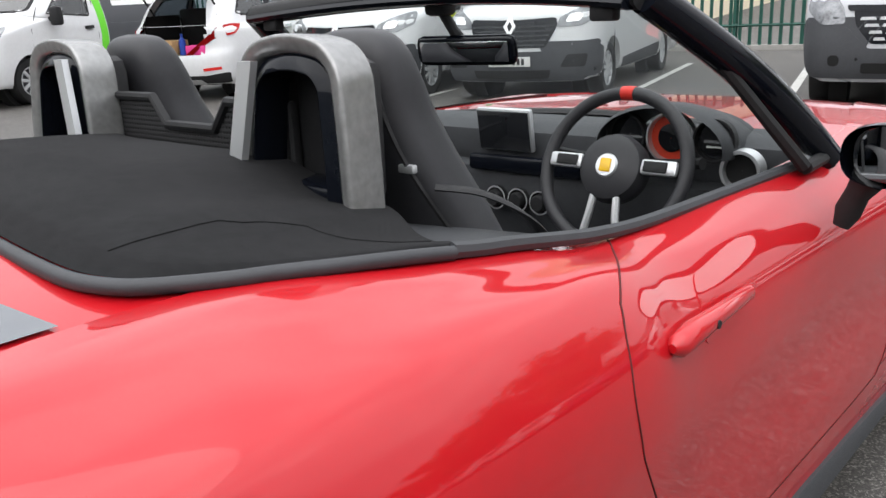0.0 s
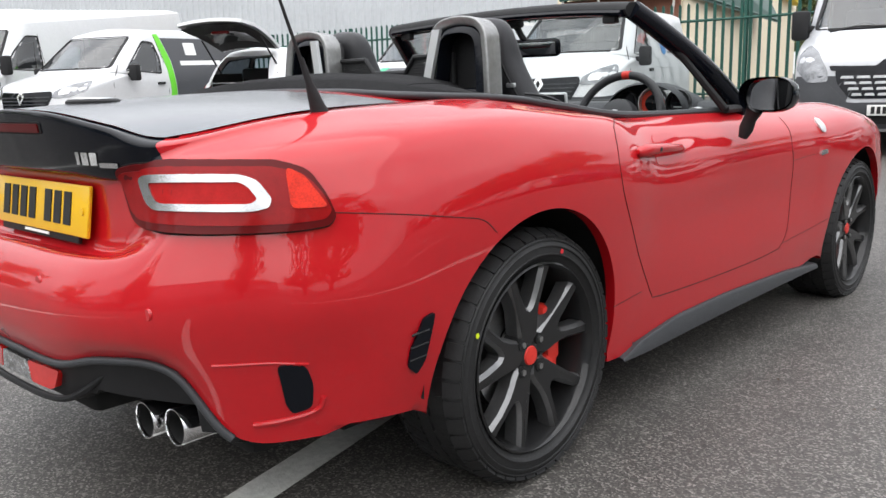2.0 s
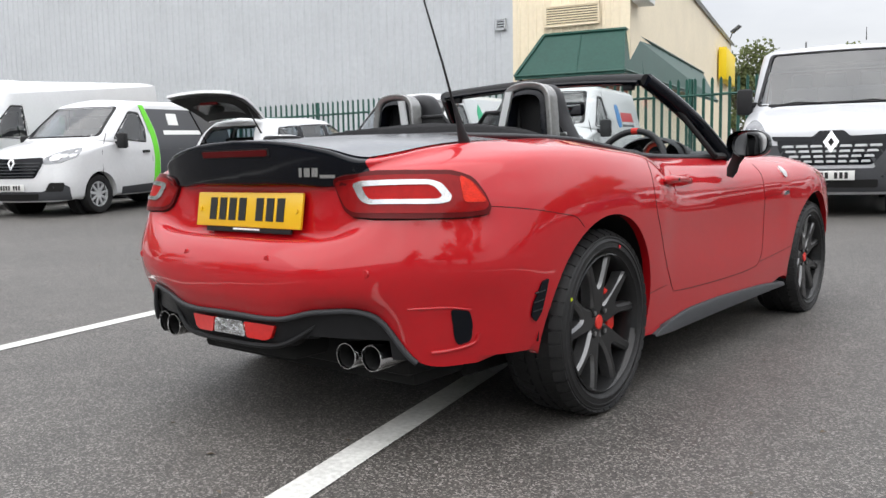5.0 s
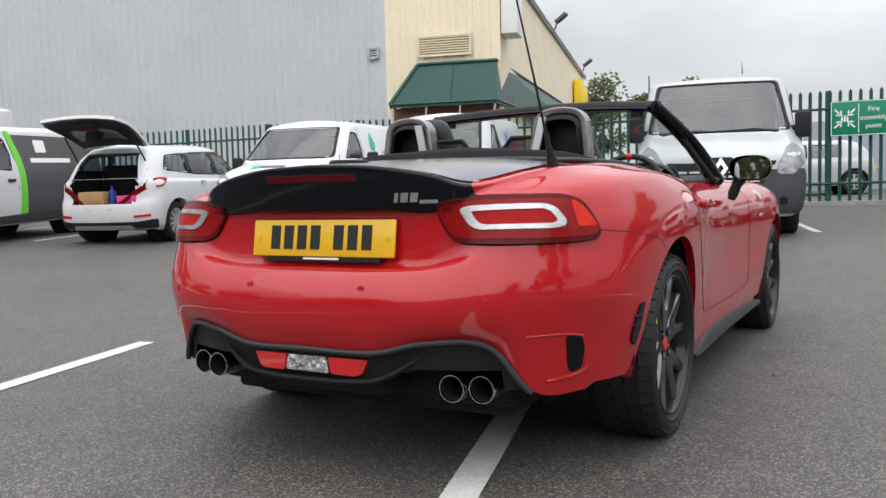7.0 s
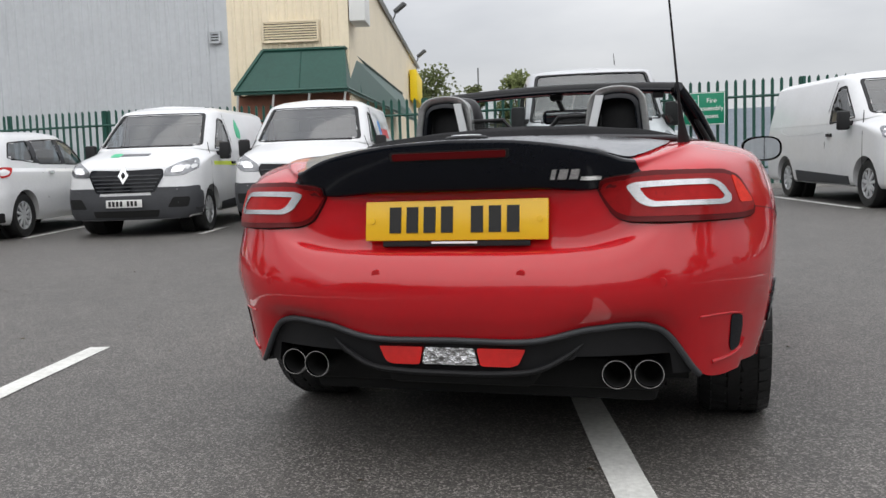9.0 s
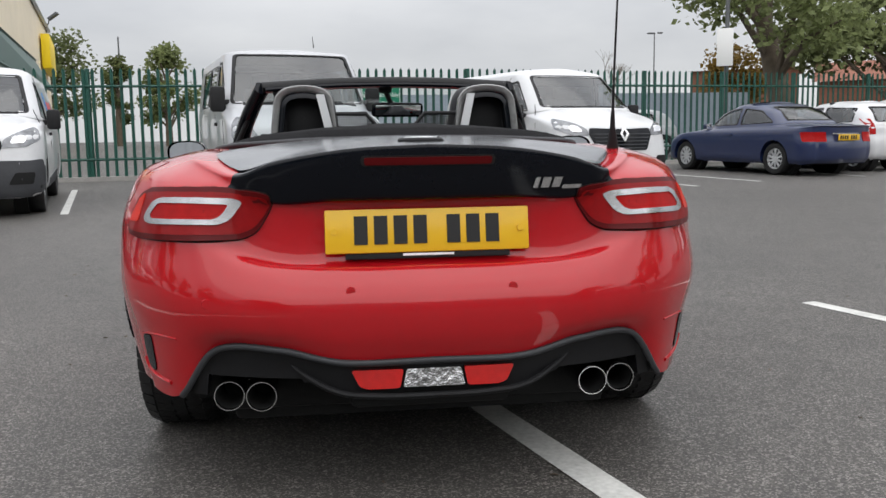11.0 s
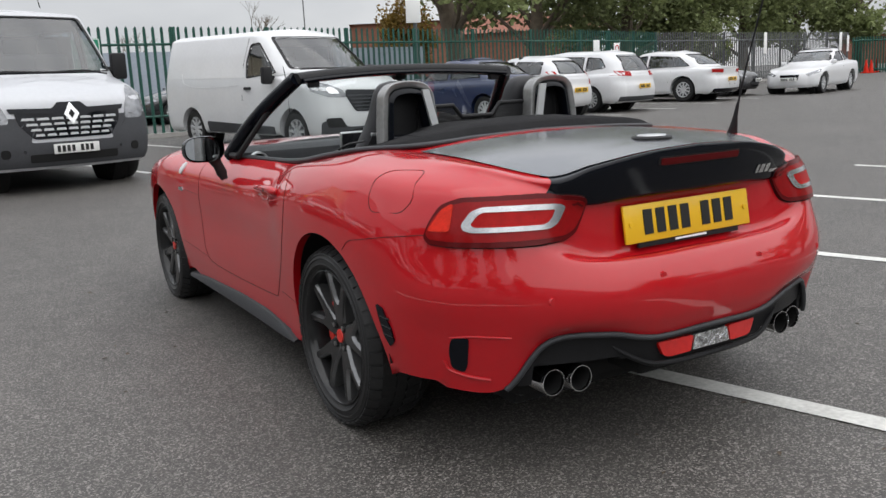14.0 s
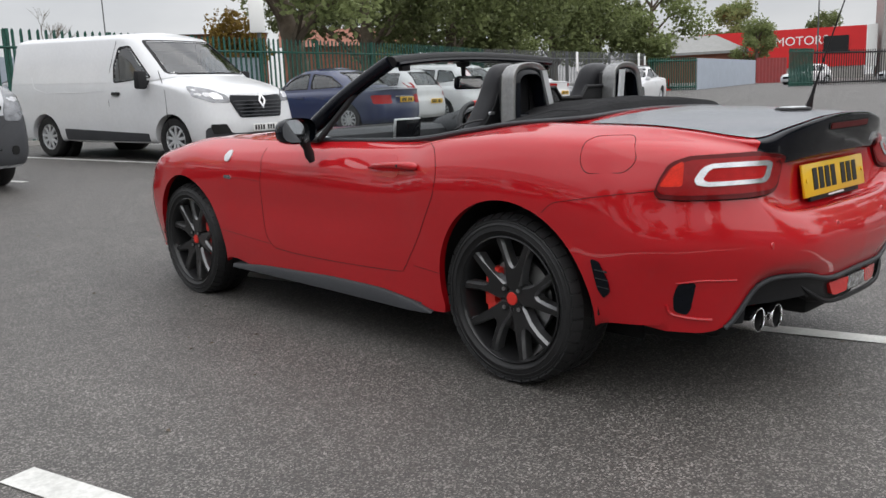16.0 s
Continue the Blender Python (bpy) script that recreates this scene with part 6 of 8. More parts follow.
for k, (x0, w, z0, h) in enumerate(((.268, .012, .806, .026), (.288, .022, .806, .026), (.317, .022, .806, .026), (.345, .052, .802, .010))):
    bm = bmesh.new()
    plate_on(bm, body_tree, [(x0, z0), (x0 + w, z0), (x0 + w + h * 0.3, z0 + h), (x0 + h * 0.3, z0 + h)], rear, 0.02, 0.003, 0.004)
    part("boot_badge_bar", bm, M_chrome, car, "chrome badge bar")
for nm, r, ma, z in (("boot_badge", 0.062, M_trim, 0.0), ("boot_badge_face", 0.048, M_silver, 0.003)):
    bm = bmesh.new()
    zc = 0.933
    lathe(bm, [(0.001, 0.010 + z), (r * 0.9, 0.009 + z), (r, 0.004), (r, -0.01)], Matrix.Translation((0, -0.63, zc - 0.005)) @ Matrix.Rotation(radians(-90), 4, "Y") @ Matrix.Diagonal((1, 1, 1, 1)), 28)
    part(nm, bm, ma, car, "round badge on the boot lid")
# aerial
base = Vector((.60, -.43, .888))
bm = bmesh.new()
tube(bm, [base + Vector((0, 0.01, -0.01)), base + Vector((-.002, -.006, .02)), base + Vector((-.008, -.022, .075)), base + Vector((-.012, -.035, .12))], [0.021, 0.017, 0.008, 0.0055], 14)
ant = part("aerial", bm, M_trim, car, "thin black whip aerial")
bm = bmesh.new()
tube(bm, [base + Vector((-.012, -.035, .115)), base + Vector((-.022, -.075, .24)), base + Vector((-.048, -.19, .56))], [0.0042, 0.0034, 0.0022], 8)
part("aerial_rod", bm, M_trim, ant)

# diffuser, reflectors and tail pipes
edge = [Vector(curves[0][i]) for i in range(0, int(4.05 * PER))]
edge = [Vector((-p.x, p.y, p.z)) for p in edge[:0:-1]] + edge
bm = bmesh.new()
tube(bm, [p + Vector((0, -0.005, -0.004)) for p in edge], 0.0085, 10)
dif = part("diffuser", bm, M_skirt, car, "black plastic diffuser with raised grey rim")
bm = bmesh.new()
R = []
for p in edge:
    ax = abs(p.x)
    zb = 0.305 if ax < 0.235 else 0.305 + (0.335 - 0.305) * min(1, (ax - 0.235) / 0.05) if ax < 0.32 else 0.345
    if ax > 0.57:
        zb = min(p.z - 0.012, 0.29)
    zb = min(zb, p.z - 0.012)
    R.append([(p.x, p.y + 0.000, p.z - 0.004), (p.x, p.y + 0.012, p.z * 0.6 + zb * 0.4), (p.x, p.y + 0.016, zb), (p.x, p.y + 0.06, zb - 0.006), (p.x, p.y + 0.10, zb + 0.01)])
grid(bm, R)
part("diffuser_panel", bm, M_diff, dif)
bm = bmesh.new()
LIP = spline([(-.375, -.815, .400), (-.315, -.838, .352), (-.235, -.858, .312), (-.14, -.868, .301), (0, -.870, .299), (.14, -.868, .301), (.235, -.858, .312), (.315, -.838, .352), (.375, -.815, .400)], 60)
tube(bm, LIP, [0.002 + 0.006 * min(1, (k + 1) / 10, (60 - k) / 10) for k in range(60)], 8)
part("diffuser_lip", bm, M_diff, dif)
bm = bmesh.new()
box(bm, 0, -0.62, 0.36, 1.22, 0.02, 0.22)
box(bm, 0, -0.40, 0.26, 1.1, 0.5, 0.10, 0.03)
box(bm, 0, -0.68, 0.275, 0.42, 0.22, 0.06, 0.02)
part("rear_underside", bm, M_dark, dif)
for nm, P, ma in (("reflector", [(.075, .368), (.205, .366), (.185, .325), (.165, .318), (.085, .320)], M_refl), ("reflector", [(-.075, .368), (-.205, .366), (-.185, .325), (-.165, .318), (-.085, .320)], M_refl),
                  ("reversing_lamp", [(-.068, .368), (.068, .368), (.078, .322), (-.078, .322)], M_revlamp)):
    bm = bmesh.new()
    y = -0.874
    vs = [bm.verts.new((x, y + 0.35 * x * x, z)) for x, z in rounded(P, 0.008)]
    f = bm.faces.new(vs)
    r = bmesh.ops.extrude_face_region(bm, geom=[f])
    for v in r["geom"]:
        if isinstance(v, bmesh.types.BMVert):
            v.co.y += 0.03
    part(nm, bm, ma, dif)
for x in (.431, .513, -.431, -.513):
    y = -0.785 if abs(x) < .47 else -0.765
    m = Matrix.Translation((x, y, 0.291)) @ Matrix.Rotation(radians(-90), 4, "Z")
    bm = bmesh.new()
    lathe(bm, [(.0345, -.18), (.0350, .0), (.0362, .004), (.0380, .004), (.0392, .0), (.0392, -.01), (.0375, -.20)], m, 40)
    tp = part("tail_pipe", bm, M_chrome, car, "polished steel tail pipe")
    bm = bmesh.new()
    lathe(bm, [(.0343, -.004), (.033, -.15), (.001, -.15)], m, 30)
    part("pipe_bore", bm, M_dark, tp)


# wheels
def road_wheel(x, y):
    s = 1 if x > 0 else -1
    m = Matrix.Translation((x, y, 0.308)) @ Matrix.Diagonal((s, 1, 1, 1))
    w = new("wheel")
    w.parent = car
    bm = bmesh.new()
    lathe(bm, [(.226, -.205), (.27, -.212), (.297, -.200), (.3045, -.180), (.3045, -.128), (.300, -.126), (.300, -.120), (.3055, -.118), (.3055, -.085), (.300, -.083), (.300, -.077), (.3055, -.075), (.3045, -.030), (.298, -.008),
               (.290, .001), (.285, .005), (.2835, .0075), (.281, .0078), (.2795, .0055), (.272, .008), (.270, .0102), (.2675, .0102), (.266, .0072), (.252, .009), (.2505, .0112), (.248, .0110), (.2465, .006), (.239, .001), (.231, -.004), (.225, -.03)], m, 80)
    ty = part("tyre", bm, M_rubber, w, "black low-profile rubber tyre")
    bm = bmesh.new()
    for k in range(44):
        for x0, sk in ((-0.054, 0.35), (-0.150, -0.35)):
            mm = m @ Matrix.Rotation(2 * math.pi * (k + (0.5 if sk < 0 else 0)) / 44, 4, "X") @ Matrix.Translation((x0, 0, 0.3012)) @ Matrix.Rotation(sk, 4, "Z")
            box(bm, 0, 0.0065, 0, 0.052, 0.026, 0.008, 0, mm)
            box(bm, 0, -0.026, -0.001, 0.03, 0.012, 0.008, 0, mm)
        for x0, tilt in ((-0.013, 25), (-0.187, -25)):
            mm = m @ Matrix.Rotation(2 * math.pi * k / 44, 4, "X") @ Matrix.Translation((x0, 0, 0.2965)) @ Matrix.Rotation(radians(tilt), 4, "Y")
            box(bm, 0, 0, 0.0012, 0.040, 0.0345, 0.008, 0, mm)
    tr = part("tread", bm, M_rubber, w, smooth=False)
    tagged(tr, kind="stuff")
    bm = bmesh.new()
    lathe(bm, [(.231, -.005), (.2305, .002), (.226, .004), (.2215, -.003), (.217, -.02), (.210, -.06), (.204, -.15), (.217, -.20)], m, 80)
    part("rim", bm, M_rim, w, "dark alloy rim")
    if x > 0 and y < 1:
        for a, ma in ((155, M_limey), (72, M_redv)):
            bm = bmesh.new()
            c = Vector((.0085, .259 * math.cos(radians(a)), .259 * math.sin(radians(a))))
            cyl(bm, m @ c, m @ (c + Vector((.0015, 0, 0))), 0.006, seg=14)
            part("tyre_dot", bm, ma, w)
    for k in range(5):
        rot = m @ Matrix.Rotation(2 * math.pi * k / 5 + (0.30 if y > 1 else 0.1), 4, "X")
        pol = lambda a, r: (r * math.sin(radians(a)), r * math.cos(radians(a)))
        half = [(38, .048), (29, .072), (22.5, .094), (19.8, .120), (20.2, .160), (22.0, .204), (20.5, .211), (14.5, .211), (12.8, .204), (10.0, .160), (6.8, .132), (3.4, .117)]
        P = [pol(-a, r) for a, r in half] + [pol(0, .113)] + [pol(a, r) for a, r in half[::-1]] + [pol(0, .020)]
        bm = bmesh.new()
        dish = lambda r: -0.026 + 0.10 * (r - 0.03) - 0.05 * max(0, r - 0.16)
        c = [sum(p[0] for p in P) / len(P), sum(p[1] for p in P) / len(P)]
        top_, mid_, bot_ = [], [], []
        for i, (a, b) in enumerate(P):
            p0, p1 = Vector(P[i - 1]), Vector(P[(i + 1) % len(P)])
            t = (p1 - p0).normalized()
            n = Vector((-t.y, t.x))
            r = math.hypot(a, b)
            edge_in = 0.0075 if 0.03 < r < 0.207 else 0.0
            q = Vector((a, b)) - n * edge_in
            top_.append(bm.verts.new((dish(r), q.x, q.y)))
            mid_.append(bm.verts.new((dish(r) - 0.0100, a, b)))
            bot_.append(bm.verts.new((dish(r) - 0.045, a, b)))
        f = bm.faces.new(top_)
        bmesh.ops.triangulate(bm, faces=[f])
        for i in range(len(P)):
            j = (i + 1) % len(P)
            for q in ((top_[i], top_[j], mid_[j], mid_[i]), (mid_[i], mid_[j], bot_[j], bot_[i])):
                # Bevels and side walls get the colour that is lightened as if lit.
                bm.faces.new(q).material_index = 1
        bm.transform(rot @ Matrix.Diagonal((1, 1.06, 1.06, 1)))
        part("spoke", bm, (M_rim, M_rimside), w, sharp=30)
    bm = bmesh.new()
    lathe(bm, [(.001, -.026), (.030, -.026), (.036, -.030), (.060, -.033), (.066, -.045), (.066, -.09)], m, 40)
    part("hub", bm, M_rim, w)
    bm = bmesh.new()
    lathe(bm, [(.001, -.021), (.022, -.022), (.0245, -.027)], m, 28)
    part("centre_cap", bm, M_redtrim, w, "red centre cap")
    for k in range(4):
        a = math.pi / 4 + math.pi / 2 * k
        bm = bmesh.new()
        c = Vector((-0.030, 0.048 * math.cos(a), 0.048 * math.sin(a)))
        cyl(bm, m @ (c + Vector((-0.01, 0, 0))), m @ (c + Vector((0.0085, 0, 0))), 0.0155, 0.0150, seg=20)
        part("bolt_recess", bm, M_dark, w)
        bm = bmesh.new()
        cyl(bm, m @ (c + Vector((-0.01, 0, 0))), m @ (c + Vector((0.0125, 0, 0))), 0.0095, 0.008, seg=6)
        part("wheel_bolt", bm, M_steel, w, "steel wheel bolt")
    bm = bmesh.new()
    lathe(bm, [(.075, -.075), (.142, -.075), (.142, -.10), (.075, -.10)], m, 48, True)
    lathe(bm, [(.075, -.07), (.001, -.07)], m, 30)
    part("brake_disc", bm, M_steel, w, "steel brake disc")
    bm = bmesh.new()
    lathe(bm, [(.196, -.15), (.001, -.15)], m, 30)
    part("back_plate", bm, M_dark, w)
    side_ = 1 if y < 1 else -1
    bm = bmesh.new()
    for a in np.linspace(-25, 35, 5):
        box(bm, -0.075, side_ * 0.128 * math.cos(radians(a)), 0.128 * math.sin(radians(a)), 0.06, 0.05, 0.05, 0.01, m)
    part("brake_caliper", bm, M_redtrim, w, "red brake caliper")
    return w


for yy in (0.0, 2.31):
    for ss in (1, -1):
        road_wheel(ss * 0.842, yy)

# ---- roadster: soft top, hoops, cabin ----
SEAL = [(0, -.075, .948), (.20, -.090, .945), (.30, -.096, .943), (.40, -.100, .938), (.475, -.098, .934), (.52, -.085, .932), (.55, -.060, .930), (.585, .0, .927), (.605, .05, .925),
        (.630, .115, .921), (.648, .19, .914), (.657, .26, .904)]
re = spline([(-x, y, z) for x, y, z in SEAL[:0:-1]] + SEAL, 91)
bm = bmesh.new()
R = []
for j, f in enumerate(np.linspace(0, 1, 18)):
    row = []
    for p in re:
        ax = abs(p[0])
        fx = p[0] * (1 - 0.04 * f)
        fy = 0.31 + 0.05 * smoothstep(.1, .42, ax) - 0.09 * smoothstep(.45, .657, ax)
        fz = 0.960 - 0.062 * smoothstep(.22, .44, ax) + 0.004 * smoothstep(.5, .65, ax)
        soft = 1 - smoothstep(0.42, 0.64, ax)
        hump = (0.032 * soft + 0.008) * math.sin(math.pi * min(1, 0.02 + 0.9 * f ** 0.55)) ** 0.7
        crease = 0.006 * math.exp(-((f - 0.35) / 0.1) ** 2) * math.sin(ax * 14 + 1) * soft
        row.append((fx, p[1] + (fy - p[1]) * f, p[2] + (fz - p[2]) * f + hump + crease))
    R.append(row)
grid(bm, R)
cover = part("folded_soft_top", bm, M_fabric, car, "folded black fabric soft top")
bm = bmesh.new()
tube(bm, [(p[0] * 1.006, p[1] - 0.006, p[2] - 0.003) for p in spline([(-x, y, z) for x, y, z in SEAL[:0:-1]] + SEAL, 181)], 0.0088, 12)
part("cover_seal", bm, M_skirt, cover)
for s in (1, -1):
    bm = bmesh.new()
    tube(bm, [Vector(R[q][c if s > 0 else 90 - c]) + Vector((0, 0, .0006)) for q, c in [(10, c) for c in range(87, 66, -1)] + [(9, 65), (8, 64), (7, 64), (6, 63), (5, 63), (4, 63), (3, 63), (2, 63), (1, 63)]], 0.0009, 6)
    part("cover_stitching", bm, M_fabric, cover)
    bm = bmesh.new()
    P = spline([(.657, .255, .903), (.662, .30, .896), (.668, .36, .889), (.677, .45, .876), (.684, .53, .866), (.688, .66, .857), (.692, .9, .853), (.70, 1.1, .853), (.715, 1.35, .856)], 44)
    tube(bm, [(s * p[0], p[1], p[2]) for p in P], 0.0105, 8)
    part("door_top_seal", bm, M_skirt, car, "black rubber door top seal")
    bm = bmesh.new()
    grid(bm, [[(s * (.40 + (xo - .40) * u), y0 + (y1 - y0) * u, z0 + .006 * math.sin(math.pi * u)) for u in np.linspace(0, 1, 10)] for xo, y0, y1, z0 in ((.64, .31, .27, .878), (.655, .37, .33, .872), (.665, .45, .44, .860), (.674, .50, .53, .846), (.674, .53, .62, .830), (.66, .54, .63, .79))])
    part("rear_trim_panel", bm, M_dash, car, "dark grey cabin trim panel")
    bm = bmesh.new()
    R2 = []
    for y in np.linspace(0.56, 1.48, 20):
        x = float(np.interp(y, [.42, .6, .9, 1.1, 1.5], [.66, .672, .678, .69, .70]))
        R2.append([(s * (x - dx), y, z) for dx, z in ((0.0, .852), (0.03, .835), (0.035, .72), (0.07, .66), (0.06, .50), (0.05, .29))])
    grid(bm, R2)
    dc = part("door_card", bm, M_leather, car, "black inner door panel")
    bm = bmesh.new()
    tube(bm, [(s * .62, .66, .70), (s * .60, .80, .71), (s * .60, 1.0, .70), (s * .63, 1.1, .68)], 0.02, 8)
    part("arm_rest", bm, M_leather, dc)

for s in (1, -1):
    hoop = new("roll_hoop")
    hoop.parent = car
    cx = s * 0.343
    P = spline([(-.115, .86), (-.110, .93), (-.104, 1.0), (-.097, 1.058), (-.090, 1.096), (-.066, 1.121), (-.030, 1.130), (.0, 1.132), (.030, 1.130), (.066, 1.121), (.090, 1.096), (.097, 1.058), (.104, 1.0), (.110, .93), (.115, .86)], 64)
    bm = bmesh.new()
    sweep(bm, [(cx + p[0], 0.325 - 0.05 * (1.14 - p[1]), p[1]) for p in P], rounded([(-.016, -.040), (.011, -.032), (.015, .032), (-.012, .032)], 0.009, 5))
    part("hoop_shell", bm, M_hoop, hoop, "gunmetal grey roll hoop cover")
    bm = bmesh.new()
    sweep(bm, [(cx + p[0] * 0.80, 0.318 - 0.05 * (1.14 - p[1]), 0.88 + (p[1] - .86) * 0.84) for p in P], rounded([(-.014, -.020), (.010, -.033), (.010, .030), (-.014, .030)], 0.006, 3))
    part("hoop_bezel", bm, M_gloss, hoop, "gloss black inner bezel")
    bm = bmesh.new()
    box(bm, cx, 0.335, 0.915, 0.17, 0.09, 0.06, 0.015)
    part("hoop_foot", bm, M_gloss, hoop)
    bm = bmesh.new()
    box(bm, cx, 0.362, 1.005, 0.165, 0.014, 0.215, 0.03)
    part("hoop_backing", bm, M_trim, hoop, "black recessed panel")
    bm = bmesh.new()
    a, b = Vector((cx - s * .062, .270, 1.112)), Vector((cx - s * .104, .258, .925))
    vs = [bm.verts.new(p + Vector((dx, dy, 0))) for p in (a, b) for dy in (-.004, .008) for dx in (-.015, .015)]
    for q in ((0, 1, 3, 2), (4, 6, 7, 5), (0, 4, 5, 1), (2, 3, 7, 6), (0, 2, 6, 4), (1, 5, 7, 3)):
        bm.faces.new([vs[k] for k in q])
    part("hoop_strip", bm, M_silver, hoop, "satin silver strip")
    seat = new("seat")
    seat.parent = car
    bm = bmesh.new()
    R = []
    for z, w, th, y in ((.42, .22, .07, .70), (.55, .235, .085, .63), (.72, .210, .085, .575), (.86, .155, .08, .535), (.95, .122, .072, .50), (1.02, .100, .066, .475), (1.08, .090, .058, .458), (1.120, .078, .047, .450), (1.142, .056, .032, .447), (1.150, .02, .012, .446)):
        R.append([(s * .318 + w * math.copysign(abs(math.cos(a)) ** 0.6, math.cos(a)), y + th * math.copysign(abs(math.sin(a)) ** 0.7, math.sin(a)), z) for a in np.linspace(0, 2 * math.pi, 29)[:-1]])
    R = [[tuple(p) for p in row] for row in zip(*[spline(c, 44) for c in zip(*R)])]
    rows_ = [r + [r[0]] for r in R]
    vr, _ = grid(bm, rows_)
    bm.faces.new([v for v in vr[-1][:-1]])
    bmesh.ops.remove_doubles(bm, verts=bm.verts[:], dist=1e-5)
    part("backrest", bm, M_leather, seat, "black leather backrest with built-in headrest")
    bm = bmesh.new()
    box(bm, s * .36, .92, .42, .48, .50, .16, .05)
    part("cushion", bm, M_leather, seat)
    bm = bmesh.new()
    tube(bm, [(s * .318 + s * dx, yy, zz) for dx, yy, zz in spline([(.066, .408, 1.10), (.086, .412, 1.02), (.118, .43, .94), (.165, .47, .84)], 16)], 0.004, 5)
    part("piping", bm, M_trim, seat)
    bm = bmesh.new()
    box(bm, s * .428, .428, .950, .030, .012, .013, .003)
    part("seat_badge", bm, M_silver, seat)
    bm = bmesh.new()
    P = spline([(s * .47, .44, .925), (s * .52, .48, .915), (s * .56, .52, .885), (s * .575, .57, .83), (s * .58, .64, .72), (s * .585, .70, .60)], 24)
    tube(bm, P, 0.017, 8, False, 0.25)
    part("seat_belt", bm, M_trim, car, "black seat belt strap")

# wind deflector
bm = bmesh.new()
P = [(-.275, .93), (-.275, 1.043), (-.112, 1.043), (-.072, .997), (.072, .997), (.112, 1.043), (.275, 1.043), (.275, .93)]
tube(bm, [(x, .348, z) for x, z in P], 0.009, 8)
wd = part("wind_deflector", bm, M_trim, car, "black plastic wind deflector with mesh")
bm = bmesh.new()
for z in np.arange(.92, 1.040, .0085):
    w0 = .275
    for x0, x1 in (((-w0, w0),) if z < .995 else ((-w0, -.112 + (1.043 - z) * 0.87), (.112 - (1.043 - z) * 0.87, w0))):
        box(bm, (x0 + x1) / 2, .350, z, x1 - x0, .003, .0042)
for x in np.arange(-.27, .272, .0085):
    top = .995 if abs(x) < .074 else 1.040 if abs(x) > .112 else .995 + (abs(x) - .074) * 1.18
    box(bm, x, .3515, (.92 + top) / 2, .0042, .003, top - .92)
ms = part("deflector_mesh", bm, M_mesh, wd, smooth=False)
tagged(ms, kind="stuff")

# windscreen
def screen_low(u):
    return Vector((.715 * u, 1.36 + .27 * (1 - u * u), .858 + .025 * (1 - u * u)))


def screen_top(u):
    return Vector((.545 * u, .915 + .055 * (1 - u * u), 1.182 + .026 * (1 - u * u)))


bm = bmesh.new()
grid(bm, [[screen_low(u).lerp(screen_top(u), f) + Vector((0, .02, .012)) * math.sin(math.pi * f) for f in np.linspace(0, 1, 12)] for u in np.linspace(-1, 1, 33)])
ws = part("windscreen", bm, M_glass, car, "clear raked windscreen")
ws.visible_shadow = False
fr = new("windscreen_frame")
fr.parent = car
bm = bmesh.new()
tube(bm, [screen_top(u) for u in np.linspace(-1, 1, 33)], 0.036, 12, False, 0.7)
part("header", bm, M_trim, fr, "black windscreen header rail")
bm = bmesh.new()
tube(bm, [screen_top(u) + Vector((0, -.035, -.012)) for u in np.linspace(-.97, .97, 33)], 0.02, 8, False, 0.6)
part("header_seal", bm, M_gloss, fr)
bm = bmesh.new()
tube(bm, [screen_low(u) + Vector((0, .03, -.005)) for u in np.linspace(-1, 1, 33)], 0.03, 8, False, 0.4)
part("cowl", bm, M_trim, fr)
